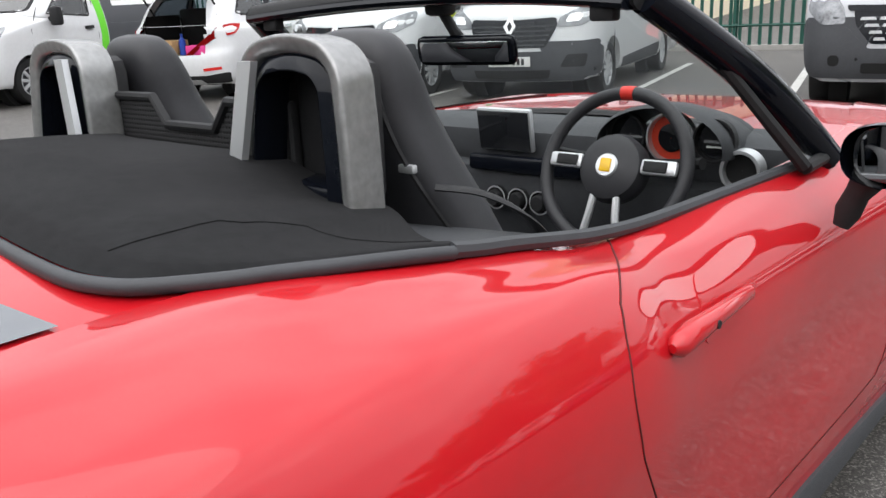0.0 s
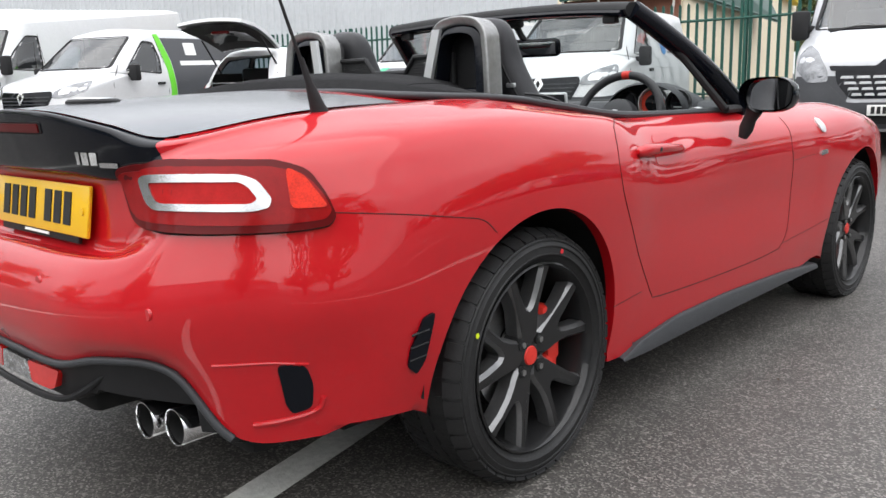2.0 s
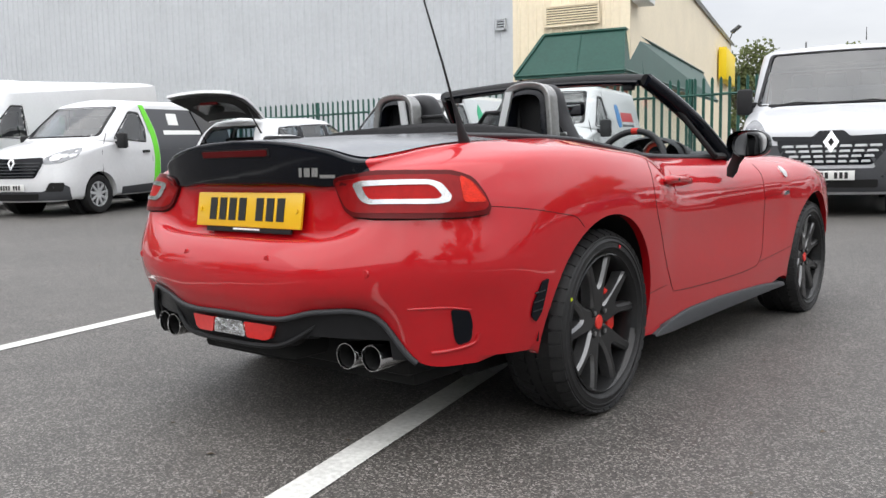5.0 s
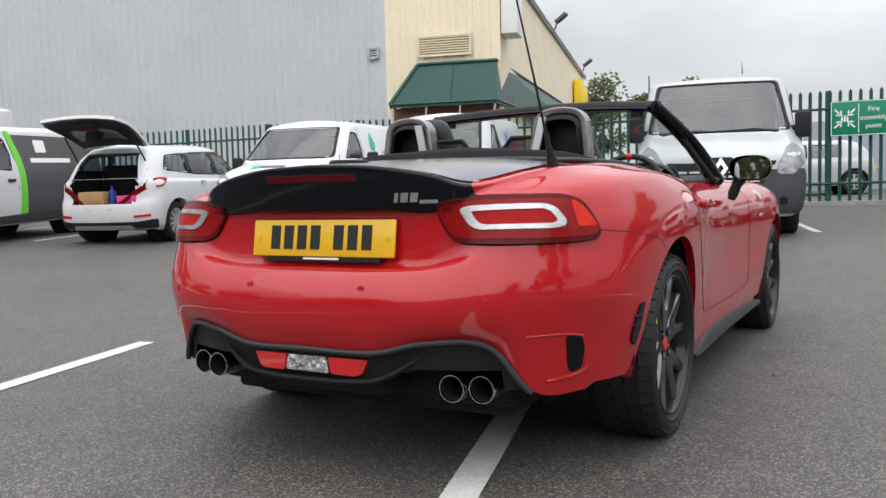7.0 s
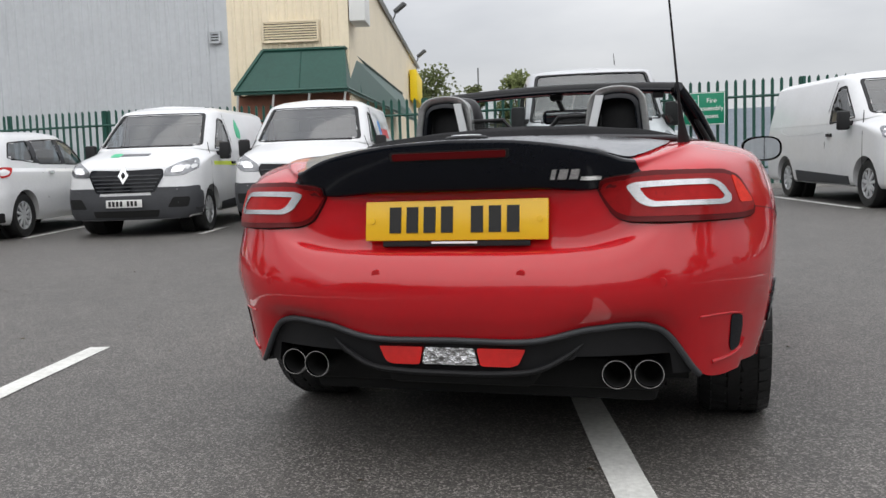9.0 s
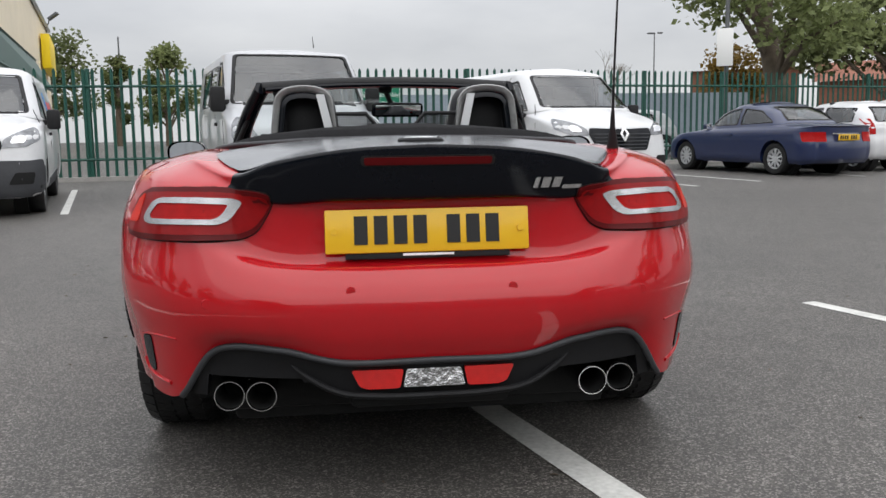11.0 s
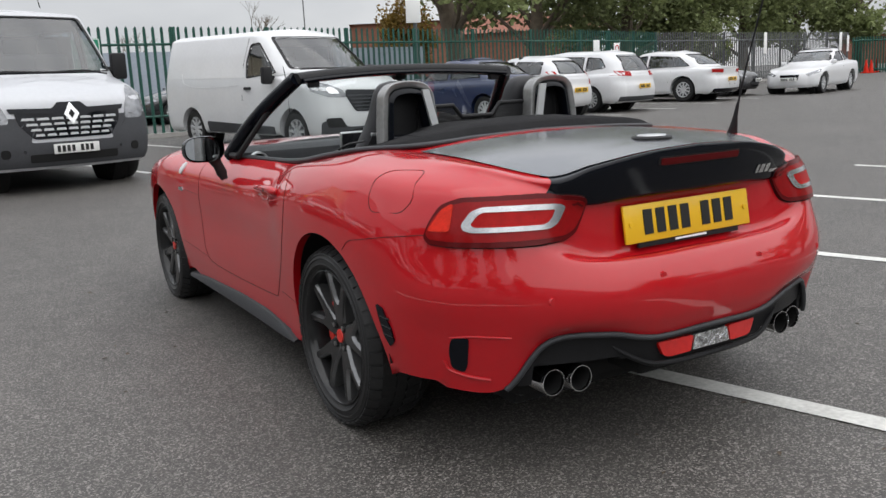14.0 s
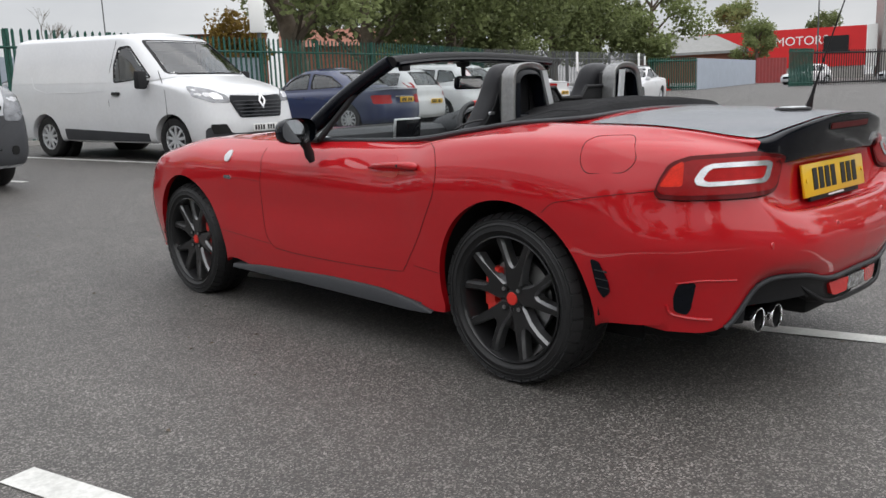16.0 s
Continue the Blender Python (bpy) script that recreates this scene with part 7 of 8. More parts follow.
for s in (1, -1):
    A, B = screen_low(s), screen_top(s)
    bm = bmesh.new()
    P = [A.lerp(B, f) + Vector((s * .018, .01, .006)) * math.sin(math.pi * min(1, f)) for f in np.linspace(-.02, 1, 16)]
    tube(bm, P, [0.040 - 0.006 * f for f in np.linspace(0, 1, 16)], 12, False, 0.95)
    part("pillar", bm, M_gloss, fr, "black windscreen pillar")
    bm = bmesh.new()
    q = Vector((s * .735, 1.205, .858))
    e = A.lerp(B, .62) + Vector((s * .012, -.02, 0))
    tube(bm, [q, q.lerp(e, .5), e], [0.014, 0.013, 0.012], 8)
    part("quarter_bar", bm, M_trim, fr)
    bm = bmesh.new()
    tri = [A + Vector((s * .008, -.02, .015)), q + Vector((0, .01, .01)), e]
    bm.faces.new([bm.verts.new(p) for p in tri])
    part("quarter_glass", bm, M_glass, fr)
    bm = bmesh.new()
    tube(bm, [Vector((s * .735, 1.21, .856)), Vector((s * .728, 1.38, .858))], 0.014, 8)
    part("quarter_sill", bm, M_trim, fr)
    bm = bmesh.new()
    box(bm, s * .47, .905, 1.158, .05, .03, .03, .006)
    part("latch_plate", bm, M_trim, fr)
    # door mirror
    mr = new("door_mirror")
    mr.parent = car
    bm = bmesh.new()
    R = []
    cx, cy, cz = s * .915, 1.10, .905
    for f, sc in ((0, .96), (.25, 1.0), (.55, .93), (.8, .70), (.95, .40), (1, .12)):
        R.append([(cx + s * .092 * sc * math.copysign(abs(math.cos(a)) ** .7, math.cos(a)) * (1 if math.cos(a) * 1 < 0 else .95), cy + .115 * f, cz + .057 * sc * math.copysign(abs(math.sin(a)) ** .75, math.sin(a)) - .004 * f) for a in np.linspace(0, 2 * math.pi, 33)])
    vr, _ = grid(bm, R)
    bm.faces.new(vr[-1][:-1])
    bmesh.ops.remove_doubles(bm, verts=bm.verts[:], dist=1e-5)
    part("housing", bm, M_gloss, mr, "gloss black mirror housing")
    bm = bmesh.new()
    vs = [bm.verts.new((cx + s * .082 * math.copysign(abs(math.cos(a)) ** .7, math.cos(a)), cy + .010 - s * 0.0, cz + .049 * math.copysign(abs(math.sin(a)) ** .75, math.sin(a)))) for a in np.linspace(0, 2 * math.pi, 33)[:-1]]
    bm.faces.new(vs)
    pv = Matrix.Translation((cx, cy + .010, cz))
    bm.transform(Matrix.Translation((0, .014, 0)) @ pv @ Matrix.Rotation(s * radians(-8), 4, "Z") @ Matrix.Rotation(radians(-5), 4, "X") @ Matrix.Diagonal((.94, 1, 1, 1)) @ pv.inverted())
    part("mirror_glass", bm, M_mirror, mr)
    bm = bmesh.new()
    tube(bm, [(s * .868, 1.135, .862), (s * .85, 1.145, .83), (s * .835, 1.15, .795), (s * .825, 1.15, .765)], [.022, .016, .017, .010], 12, False, 1.5)
    part("stalk", bm, M_trim, mr)
# interior mirror
bm = bmesh.new()
box(bm, 0, 1.0, 1.185, .06, .05, .045, .012)
tube(bm, [(0, 1.0, 1.18), (.02, 1.02, 1.13), (.045, 1.03, 1.10)], .012, 8)
im = part("rear_view_mirror", bm, M_trim, car, "black rear view mirror")
bm = bmesh.new()
box(bm, 0, 0, 0, .245, .03, .066, .018, Matrix.Translation((.055, 1.02, 1.088)) @ Matrix.Rotation(radians(12), 4, "Z") @ Matrix.Rotation(radians(12), 4, "X"))
part("mirror_shell", bm, M_gloss, im)
bm = bmesh.new()
box(bm, 0, -.0155, 0, .215, .002, .044, .0008, Matrix.Translation((.055, 1.02, 1.088)) @ Matrix.Rotation(radians(12), 4, "Z") @ Matrix.Rotation(radians(12), 4, "X"))
part("mirror_glass", bm, M_mirror, im)

# dashboard
bm = bmesh.new()
R = []
for u in np.linspace(-1, 1, 41):
    x = .69 * u
    fwd = .27 * (1 - u * u)
    R.append([(x, y, z) for y, z in ((1.36 + fwd, .862), (1.42 + .08 * (1 - u * u), .884), (1.36, .878), (1.325, .858), (1.315, .80), (1.325, .775), (1.30, .76), (1.29, .70), (1.33, .60), (1.38, .42))])
grid(bm, R)
dash = part("dashboard", bm, M_dash, car, "dark grey moulded dashboard")
dash.location.y = 0.045
bm = bmesh.new()
box(bm, -.03, 1.335, .885, .178, .018, .116, .008, Matrix.Translation((-.083, 1.296, .866)) @ Matrix.Rotation(radians(8), 4, "X") @ Matrix.Translation((.03, -1.335, -.885)))
sc_ = part("touch_screen", bm, M_silver, dash, "upright tablet screen with silver frame")
bm = bmesh.new()
box(bm, -.03, 1.3245, .884, .166, .004, .105, .002, Matrix.Translation((-.083, 1.296, .866)) @ Matrix.Rotation(radians(8), 4, "X") @ Matrix.Translation((.03, -1.335, -.885)))
part("screen_face", bm, M_screen, sc_)
bm = bmesh.new()
R = []
for a in np.linspace(math.pi * 1.05, -0.05 * math.pi, 24):
    R.append([(.385 + w * math.cos(a), y, .855 + h * math.sin(a)) for w, h, y in ((.155, .092, 1.235), (.165, .100, 1.25), (.165, .098, 1.33), (.15, .07, 1.45))])
grid(bm, R)
bn = part("instrument_hood", bm, M_dash, dash)
for x, r, ma in ((.398, .052, M_dial), (.285, .044, M_screen), (.502, .042, M_screen)):
    m = Matrix.Translation((x, 1.285, .876)) @ Matrix.Rotation(radians(-90), 4, "Z")
    bm = bmesh.new()
    lathe(bm, [(.001, -.004), (r, -.004)], m, 32)
    dl = part("dial", bm, ma, bn, "round instrument dial")
    bm = bmesh.new()
    lathe(bm, [(r, -.006), (r + .002, .012), (r + .007, .012), (r + .008, -.006)], m, 32)
    part("dial_ring", bm, M_silver if ma is M_dial else M_trim, dl)
    bm = bmesh.new()
    lathe(bm, [(.001, .004), (r * .62, .003), (r * .62, -.002)], m, 24) if ma is M_dial else box(bm, x, 1.282, .862, r * .9, .003, .004)
    part("dial_face", bm, M_screen if ma is M_dial else M_signw, dl)
for x, z, r in ((.565, .815, .042), (-.60, .815, .042)):
    m = Matrix.Translation((x, 1.285, z)) @ Matrix.Rotation(radians(-90), 4, "Z")
    bm = bmesh.new()
    lathe(bm, [(r - .006, .0), (r - .004, .016), (r + .003, .016), (r + .005, -.02)], m, 32)
    av = part("air_vent", bm, M_silver, dash, "round air vent with silver ring")
    bm = bmesh.new()
    lathe(bm, [(.001, .0), (r - .005, .002)], m, 24)
    part("vent_core", bm, M_dark, av)
bm = bmesh.new()
box(bm, -.02, 1.292, .775, .36, .03, .045, .01)
part("centre_vents", bm, M_gloss, dash, "gloss black centre air vents")
for x in (-.108, -.035, .036):
    m = Matrix.Translation((x, 1.285, .682)) @ Matrix.Rotation(radians(-90), 4, "Z")
    bm = bmesh.new()
    lathe(bm, [(.001, .022), (.019, .022), (.021, .018), (.022, .0), (.028, .0), (.029, .006), (.032, .006), (.033, -.01)], m, 28)
    kb = part("heater_knob", bm, M_trim, dash, "round heater knob with silver ring")
    bm = bmesh.new()
    lathe(bm, [(.0285, .007), (.0325, .007)], m, 28)
    part("knob_ring", bm, M_silver, kb)
bm = bmesh.new()
box(bm, 0, .98, .46, .22, .75, .16, .04)
con = part("centre_console", bm, M_dash, car, "black centre console")
bm = bmesh.new()
tube(bm, [(0, 1.08, .53), (0, 1.07, .60), (0, 1.06, .66)], [.03, .014, .022], 10)
part("gear_lever", bm, M_leather, con)
bm = bmesh.new()
tube(bm, [(.08, .85, .56), (.08, .98, .62), (.08, 1.06, .66)], .014, 8)
part("handbrake", bm, M_leather, con)

# steering wheel
sw = new("steering_wheel")
sw.parent = car
m = Matrix.Translation((.332, 1.185, .822)) @ Matrix.Rotation(radians(-22), 4, "X")
ring = [(.172 * math.cos(a), 0, .172 * math.sin(a)) for a in np.linspace(0, 2 * math.pi, 64, endpoint=False)]
bm = bmesh.new()
tube(bm, [m @ Vector(p) for p in ring], .0155, 10, True)
part("wheel_rim", bm, M_leather, sw, "black leather steering wheel rim")
bm = bmesh.new()
tube(bm, [m @ Vector((.172 * math.cos(a), 0, .172 * math.sin(a))) for a in np.linspace(math.pi / 2 - .09, math.pi / 2 + .09, 7)], .0163, 10)
part("rim_mark", bm, M_redtrim, sw, "red centre mark")
bm = bmesh.new()
lathe(bm, [(.001, -.034), (.050, -.031), (.072, -.020), (.079, .0), (.076, .03)], m @ Matrix.Rotation(radians(90), 4, "Z"), 30)
part("airbag_cover", bm, M_leather, sw)
bm = bmesh.new()
lathe(bm, [(.001, -.038), (.024, -.037), (.028, -.031)], m @ Matrix.Rotation(radians(90), 4, "Z"), 24)
bd = part("badge_ring", bm, M_silver, sw)
bm = bmesh.new()
box(bm, 0, -.0385, 0, .026, .004, .030, .003, m)
part("badge_shield", bm, M_plate_y, bd)
for x in (.115, -.115):
    bm = bmesh.new()
    box(bm, x, -.012, .008, .085, .016, .034, .007, m)
    sp_ = part("wheel_spoke", bm, M_silver, sw)
    bm = bmesh.new()
    box(bm, x * .95, -.022, .008, .055, .006, .024, .003, m)
    part("button_pad", bm, M_trim, sp_)
for x in (.028, -.028):
    bm = bmesh.new()
    tube(bm, [m @ Vector((x, -.012, -.06)), m @ Vector((x * 1.2, -.008, -.11)), m @ Vector((x * 1.6, 0, -.162))], .009, 8)
    part("wheel_spoke", bm, M_silver, sw)
for s in (1, -1):
    bm = bmesh.new()
    tube(bm, [(.332 + s * .05, 1.255, .83), (.332 + s * .13, 1.245, .835), (.332 + s * .185, 1.235, .84)], [.008, .010, .014], 8)
    part("column_stalk", bm, M_trim, sw)
# bonnet
bm = bmesh.new()
R = []
for y in np.linspace(1.62, 2.83, 24):
    i = min(range(len(curves[8])), key=lambda k: abs(curves[8][k][1] - y) + (10 if curves[8][k][1] < 1.4 or k < 120 else 0))
    xe, ze = curves[8][i][0], curves[8][i][2]
    R.append([(x * xe, y, ze + .012 * (1 - x * x) - .006) for x in np.linspace(-1, 1, 25)])
grid(bm, R)
part("bonnet", bm, M_red, car, "red bonnet")

# ---- distance: trees, signs, far buildings ----
def tree(name, label, pos, height, spread, seed, leaves, leaf_mat, size=0.2, trunk_r=0.22, base=0.35, lean=(0, 0), group="trees behind the fence"):
    """A tapered trunk with limbs, and a crown of loose leaf clumps."""
    rnd = random.Random(seed)
    z0 = far(*pos)
    root = thing(name, label, "tree", Matrix.Translation((pos[0], pos[1], z0)), group)
    bm = bmesh.new()
    top = Vector((lean[0], lean[1], height * 0.72))
    tube(bm, [Vector((0, 0, -0.2)), Vector((lean[0] * .2, lean[1] * .2, height * .2)), Vector((lean[0] * .6, lean[1] * .6, height * .45)), top], [trunk_r * 1.2, trunk_r, trunk_r * .75, trunk_r * .25], 9)
    tips = []
    for k in range(15):
        f = rnd.uniform(base, 0.95)
        p = Vector((lean[0] * f, lean[1] * f, height * 0.72 * f))
        a = rnd.uniform(0, 2 * math.pi)
        ln = spread * rnd.uniform(0.55, 1.0) * (1.15 - 0.5 * f)
        q = p + Vector((math.cos(a) * ln, math.sin(a) * ln, height * rnd.uniform(0.10, 0.30)))
        mid = p.lerp(q, 0.5) + Vector((0, 0, height * 0.05))
        tube(bm, [p, mid, q], [trunk_r * .4, trunk_r * .22, trunk_r * .07], 6)
        tips += [q, mid.lerp(q, 0.5), p.lerp(q, 0.7) + Vector((rnd.uniform(-.5, .5), rnd.uniform(-.5, .5), rnd.uniform(.2, .8)))]
    tips += [top + Vector((0, 0, height * .12)), top + Vector((spread * .3, 0, height * .2)), top + Vector((-spread * .3, spread * .2, height * .18))]
    part("trunk", bm, M_bark, root)
    vs, fs = [], []
    per = leaves // len(tips)
    for t in tips:
        rad = spread * rnd.uniform(0.22, 0.42)
        for _ in range(int(per * rnd.uniform(0.5, 1.5))):
            d = Vector((rnd.gauss(0, 1), rnd.gauss(0, 1), rnd.gauss(0, 0.75)))
            c = t + d.normalized() * rad * rnd.random() ** 0.45
            u = Vector((rnd.gauss(0, 1), rnd.gauss(0, 1), rnd.gauss(0, .6))).normalized()
            w = u.cross(Vector((rnd.gauss(0, 1), rnd.gauss(0, 1), rnd.gauss(0, 1)))).normalized()
            s = size * rnd.uniform(0.6, 1.3)
            i = len(vs)
            vs += [tuple(c - u * s * .5), tuple(c + w * s * .32), tuple(c + u * s * .5), tuple(c - w * s * .32)]
            fs.append((i, i + 1, i + 2, i + 3))
    me = bpy.data.meshes.new("crown")
    me.from_pydata(vs, [], fs)
    me.materials.append(leaf_mat)
    cr = new("crown", me)
    cr.parent = root
    tagged(cr, "loose green foliage", kind="stuff")
    return root


tree("tree", "leaning broadleaf tree with thinning green crown behind the fence", (13.3, 21.2), 8.8, 3.9, 3, 9000, M_leaf, 0.24, 0.34, 0.30, (-1.2, .4))
tree("tree", "dense broad green tree behind the grey fence", (21.5, 28.0), 10.5, 5.0, 5, 15000, M_leaf, 0.27, 0.3, 0.15)
tree("tree", "dense broad green tree behind the grey fence", (27.8, 29.0), 10.0, 5.0, 8, 15000, M_leaf, 0.27, 0.3, 0.12)
tree("tree", "dense broad green tree behind the grey fence", (33.8, 31.0), 10.5, 5.0, 11, 15000, M_leaf, 0.28, 0.3, 0.12)
tree("tree", "dark green tree behind the grey fence", (40.5, 32.5), 10.0, 4.4, 13, 12000, M_leaf, 0.28, 0.3, 0.12)
tree("tree", "lower green tree at the end of the row", (47.5, 34.0), 7.5, 3.4, 14, 8000, M_leaf, 0.28, 0.25, 0.12)
tree("tree", "green tree at the end of the row beside the sheet fence", (50.6, 31.6), 8.6, 3.6, 61, 9000, M_leaf, 0.28, 0.25, 0.12)
tree("tree", "low green bush growing through the grey fence", (29.6, 25.2), 2.9, 0.9, 63, 2600, M_leaf, 0.13, 0.06, 0.1)
tree("tree", "yellowing autumn bush behind the fence", (14.9, 28.4), 3.9, 1.5, 17, 4500, M_leaf2, 0.16, 0.15, 0.1)
tree("tree", "green tree beyond the warehouse", (-22.5, 66.0), 8.5, 4.0, 19, 5000, M_leaf, 0.35, 0.25, 0.15)
tree("tree", "dark conifer beyond the fence", (-13.3, 50.0), 5.6, 1.0, 23, 3500, M_leaf, 0.25, 0.2, 0.1)
tree("tree", "dark rounded tree beyond the fence", (-10.5, 50.5), 6.0, 1.8, 29, 3500, M_leaf, 0.28, 0.2, 0.1)
tree("tree", "round green tree beside the showroom", (83.6, 39.6), 6.6, 2.3, 31, 6000, M_leaf, 0.28, 0.2, 0.1)
tree("tree", "green tree behind the showroom", (110.5, 55.0), 11.0, 4.2, 37, 6000, M_leaf, 0.45, 0.3, 0.2)
tree("tree", "green tree behind the showroom", (130.0, 50.5), 10.0, 4.0, 41, 5000, M_leaf, 0.5, 0.3, 0.2)
# trees and a warehouse that stand behind the camera
# The last three trees, on the left, are unseen additions that darken reflections.
for p, h, sd in (((15.5, -4.0), 7.5, 51), ((19.0, -9.5), 9.0, 52), ((12.0, -15.5), 8.0, 53), ((-9.0, -17.0), 7.0, 54), ((-17.0, -14.0), 8.0, 55), ((-22.0, -9.0), 7.5, 56), ((-24.0, -3.5), 7.0, 57), ((-25.0, 1.5), 7.5, 58)):
    tree("tree", "green tree at the near edge of the car park", p, h, 3.2, sd, 3500, M_leaf, 0.34, 0.25, 0.15, group="trees at the near edge")
ribbed("wall_back", Vector((28, -22.0, 0)), Vector((-24, -22.0, 0)), 0.0, 6.4, M_clad, "grey ribbed warehouse wall at the near edge of the car park", 0.5, 0.05)
bm = bmesh.new()
box(bm, 2, -27, 6.5, 52.4, 9.6, 0.3)
solid("warehouse_back_roof", bm, M_roofgrey, "low grey roof of the near warehouse", "roof", kind="structure", smooth=False)
near_fence = thing("palisade_fence", "dark green palisade fence at the near edge of the car park", "fence", kind="structure")
src = pale_mesh(M_fence, "pale")
co, fa = np.array([v.co[:] for v in src.vertices]), [tuple(p.vertices) for p in src.polygons]
vs, fs = [], []
for i in range(330):
    o = len(vs)
    vs += [tuple(v) for v in co * np.array((1, -1, 1)) + np.array((-28 + 0.185 * i, -14.0, 0))]
    fs += [tuple(k + o for k in f) for f in fa]
me = bpy.data.meshes.new("pales")
me.from_pydata(vs, [], fs)
me.materials.append(M_fence)
ob = new("pales", me)
ob.parent = near_fence
tagged(ob, kind="stuff")
for zz in (0.45, TALL - 0.38):
    bm = bmesh.new()
    box(bm, 2.5, -14.04, zz, 61, 0.05, 0.05)
    part("rail", bm, M_fence, near_fence, smooth=False)


def bare_tree(pos, height, seed):
    rnd = random.Random(seed)
    root = thing("bare_tree", "leafless tree against the sky", "tree", Matrix.Translation((pos[0], pos[1], far(*pos))))
    bm = bmesh.new()

    def grow(p, d, ln, r, n):
        q = p + d * ln
        tube(bm, [p, p.lerp(q, .5) + Vector((rnd.uniform(-.1, .1), 0, 0)) * ln, q], [r, r * .8, r * .6], 4)
        if n:
            for _ in range(3):
                dd = (d + Vector((rnd.uniform(-.8, .8), rnd.uniform(-.8, .8), rnd.uniform(-.1, .5)))).normalized()
                grow(q, dd, ln * rnd.uniform(.6, .85), r * .55, n - 1)
    grow(Vector((0, 0, 0)), Vector((0, 0, 1)), height * .36, height * .022, 4)
    part("branches", bm, M_bark, root)


bare_tree((36, 111), 11.5, 1)
bare_tree((22, 115), 9.0, 4)


def mast(pos, h, label, head=True):
    z = far(*pos)
    bm = bmesh.new()
    cyl(bm, (pos[0], pos[1], z), (pos[0], pos[1], z + h), 0.09, 0.05, 10)
    if head:
        box(bm, pos[0] - 0.35, pos[1], z + h, 0.8, 0.35, 0.14, 0.04)
        box(bm, pos[0] + 0.6, pos[1], z + h + .05, 0.5, 0.35, 0.14, 0.04)
    return solid("street_lamp", bm, M_galv, label, "lamp post")


mast((32.5, 82), 10.5, "grey lamp post with twin heads beyond the fence")
mast((78, 31), 10.0, "dark lamp post beside the gate")
mast((-15.5, 60), 7.5, "thin grey pole beyond the warehouse", False)
bm = bmesh.new()
z = far(10.3, 19.1)
cyl(bm, (10.3, 19.1, z), (10.3, 19.1, z + 7.5), 0.065, 0.05, 10)
pole = solid("sign_pole", bm, M_galv, "grey steel pole with a blank white board behind the fence", "pole")
bm = bmesh.new()
box(bm, 0, 0, 0, 0.42, 0.03, 1.0, 0.01, Matrix.Translation((10.2, 19.0, 3.5)) @ Matrix.Rotation(radians(-30), 4, "Z"))
part("board", bm, M_signw, pole, "white board")


def board(x, y, z, w, h, ang, material, name, label, back=None):
    m = Matrix.Translation((x, y, z)) @ Matrix.Rotation(radians(ang), 4, "Z")
    bm = bmesh.new()
    box(bm, 0, 0, 0, w, 0.02, h, 0.004)
    return solid(name, bm, material, label, "sign", m=m), m


sg, m = board(0.66, 16.0, 2.11, 1.06, 0.70, 6, M_sign, "assembly_point_sign", "green fire assembly point sign on the palisade fence")
R90 = Matrix.Rotation(radians(90), 4, "X")
bm = bmesh.new()
for a, b, c, d in ((0, .335, 1.02, .012), (0, -.335, 1.02, .012), (.515, 0, .012, .67), (-.515, 0, .012, .67), (-.02, 0, .012, .56)):
    box(bm, a, -.013, b, c, .006, d)
part("sign_border", bm, M_signw, sg)
for j, word in enumerate(("Fire", "assembly", "point")):
    ob = text_mesh("sign_text", word, 0.135, Matrix.Translation((.25, -.014, .165 - .165 * j)) @ R90, M_signw, sg)
bm = bmesh.new()
for k in range(4):
    a = math.pi / 4 + k * math.pi / 2
    mm = Matrix.Translation((-.27, -.014, 0)) @ Matrix.Rotation(a, 4, "Y")
    box(bm, .20, 0, 0, .12, .005, .03, 0, mm)
    for q in (1, -1):
        box(bm, .155, 0, q * .03, .09, .005, .026, 0, mm @ Matrix.Translation((.135, 0, 0)) @ Matrix.Rotation(radians(-40 * q), 4, "Y") @ Matrix.Translation((-.135, 0, 0)))
for dx in (-.05, 0, .05):
    box(bm, -.27 + dx, -.014, -.02, .035, .005, .09, .01)
    box(bm, -.27 + dx, -.014, .05, .03, .005, .03, .01)
part("sign_pictogram", bm, M_signw, sg)
for x, y, z, w, h, lb in ((18.3, 20.45, 2.2, .42, .62, "plain white notice on the fence"), (19.7, 20.95, 2.15, .42, .55, "white prohibition notice on the fence"), (33.0, 25.0, 2.5, .4, 1.0, "white notice on the grey fence"),
                          (42.0, 27.1, 2.6, .5, 1.0, "white notice on the grey fence"), (42.9, 27.25, 2.5, .4, .9, "white notice on the grey fence")):
    ob, m = board(x, y, z, w, h, 20, M_signw, "notice", lb)
    if "prohibition" in lb:
        bm = bmesh.new()
        tube(bm, [Vector((.13 * math.cos(a), -.014, .06 + .13 * math.sin(a))) for a in np.linspace(0, 2 * math.pi, 24, endpoint=False)], .018, 5, True)
        part("red_ring", bm, M_redv, ob)

# far end of the car park
def sheet_fence(a, b, h, material, label, rib=0.5):
    a, b = Vector((*a, 0)), Vector((*b, 0))
    d = b - a
    n = int(d.length / rib)
    t = d.normalized()
    nn = Vector((t.y, -t.x, 0))
    bm = bmesh.new()
    R = []
    for i in range(n * 2 + 1):
        p = a + d * i / (n * 2) + nn * (0.05 if i % 2 else 0)
        z = far(p.x, p.y)
        R.append([(p.x, p.y, z), (p.x, p.y, z + h)])
    grid(bm, R)
    r = bmesh.ops.extrude_face_region(bm, geom=bm.faces[:])
    for v in r["geom"]:
        if isinstance(v, bmesh.types.BMVert):
            v.co -= nn * 0.06
    return solid("sheet_fence", bm, material, label, "fence", kind="structure", smooth=False)


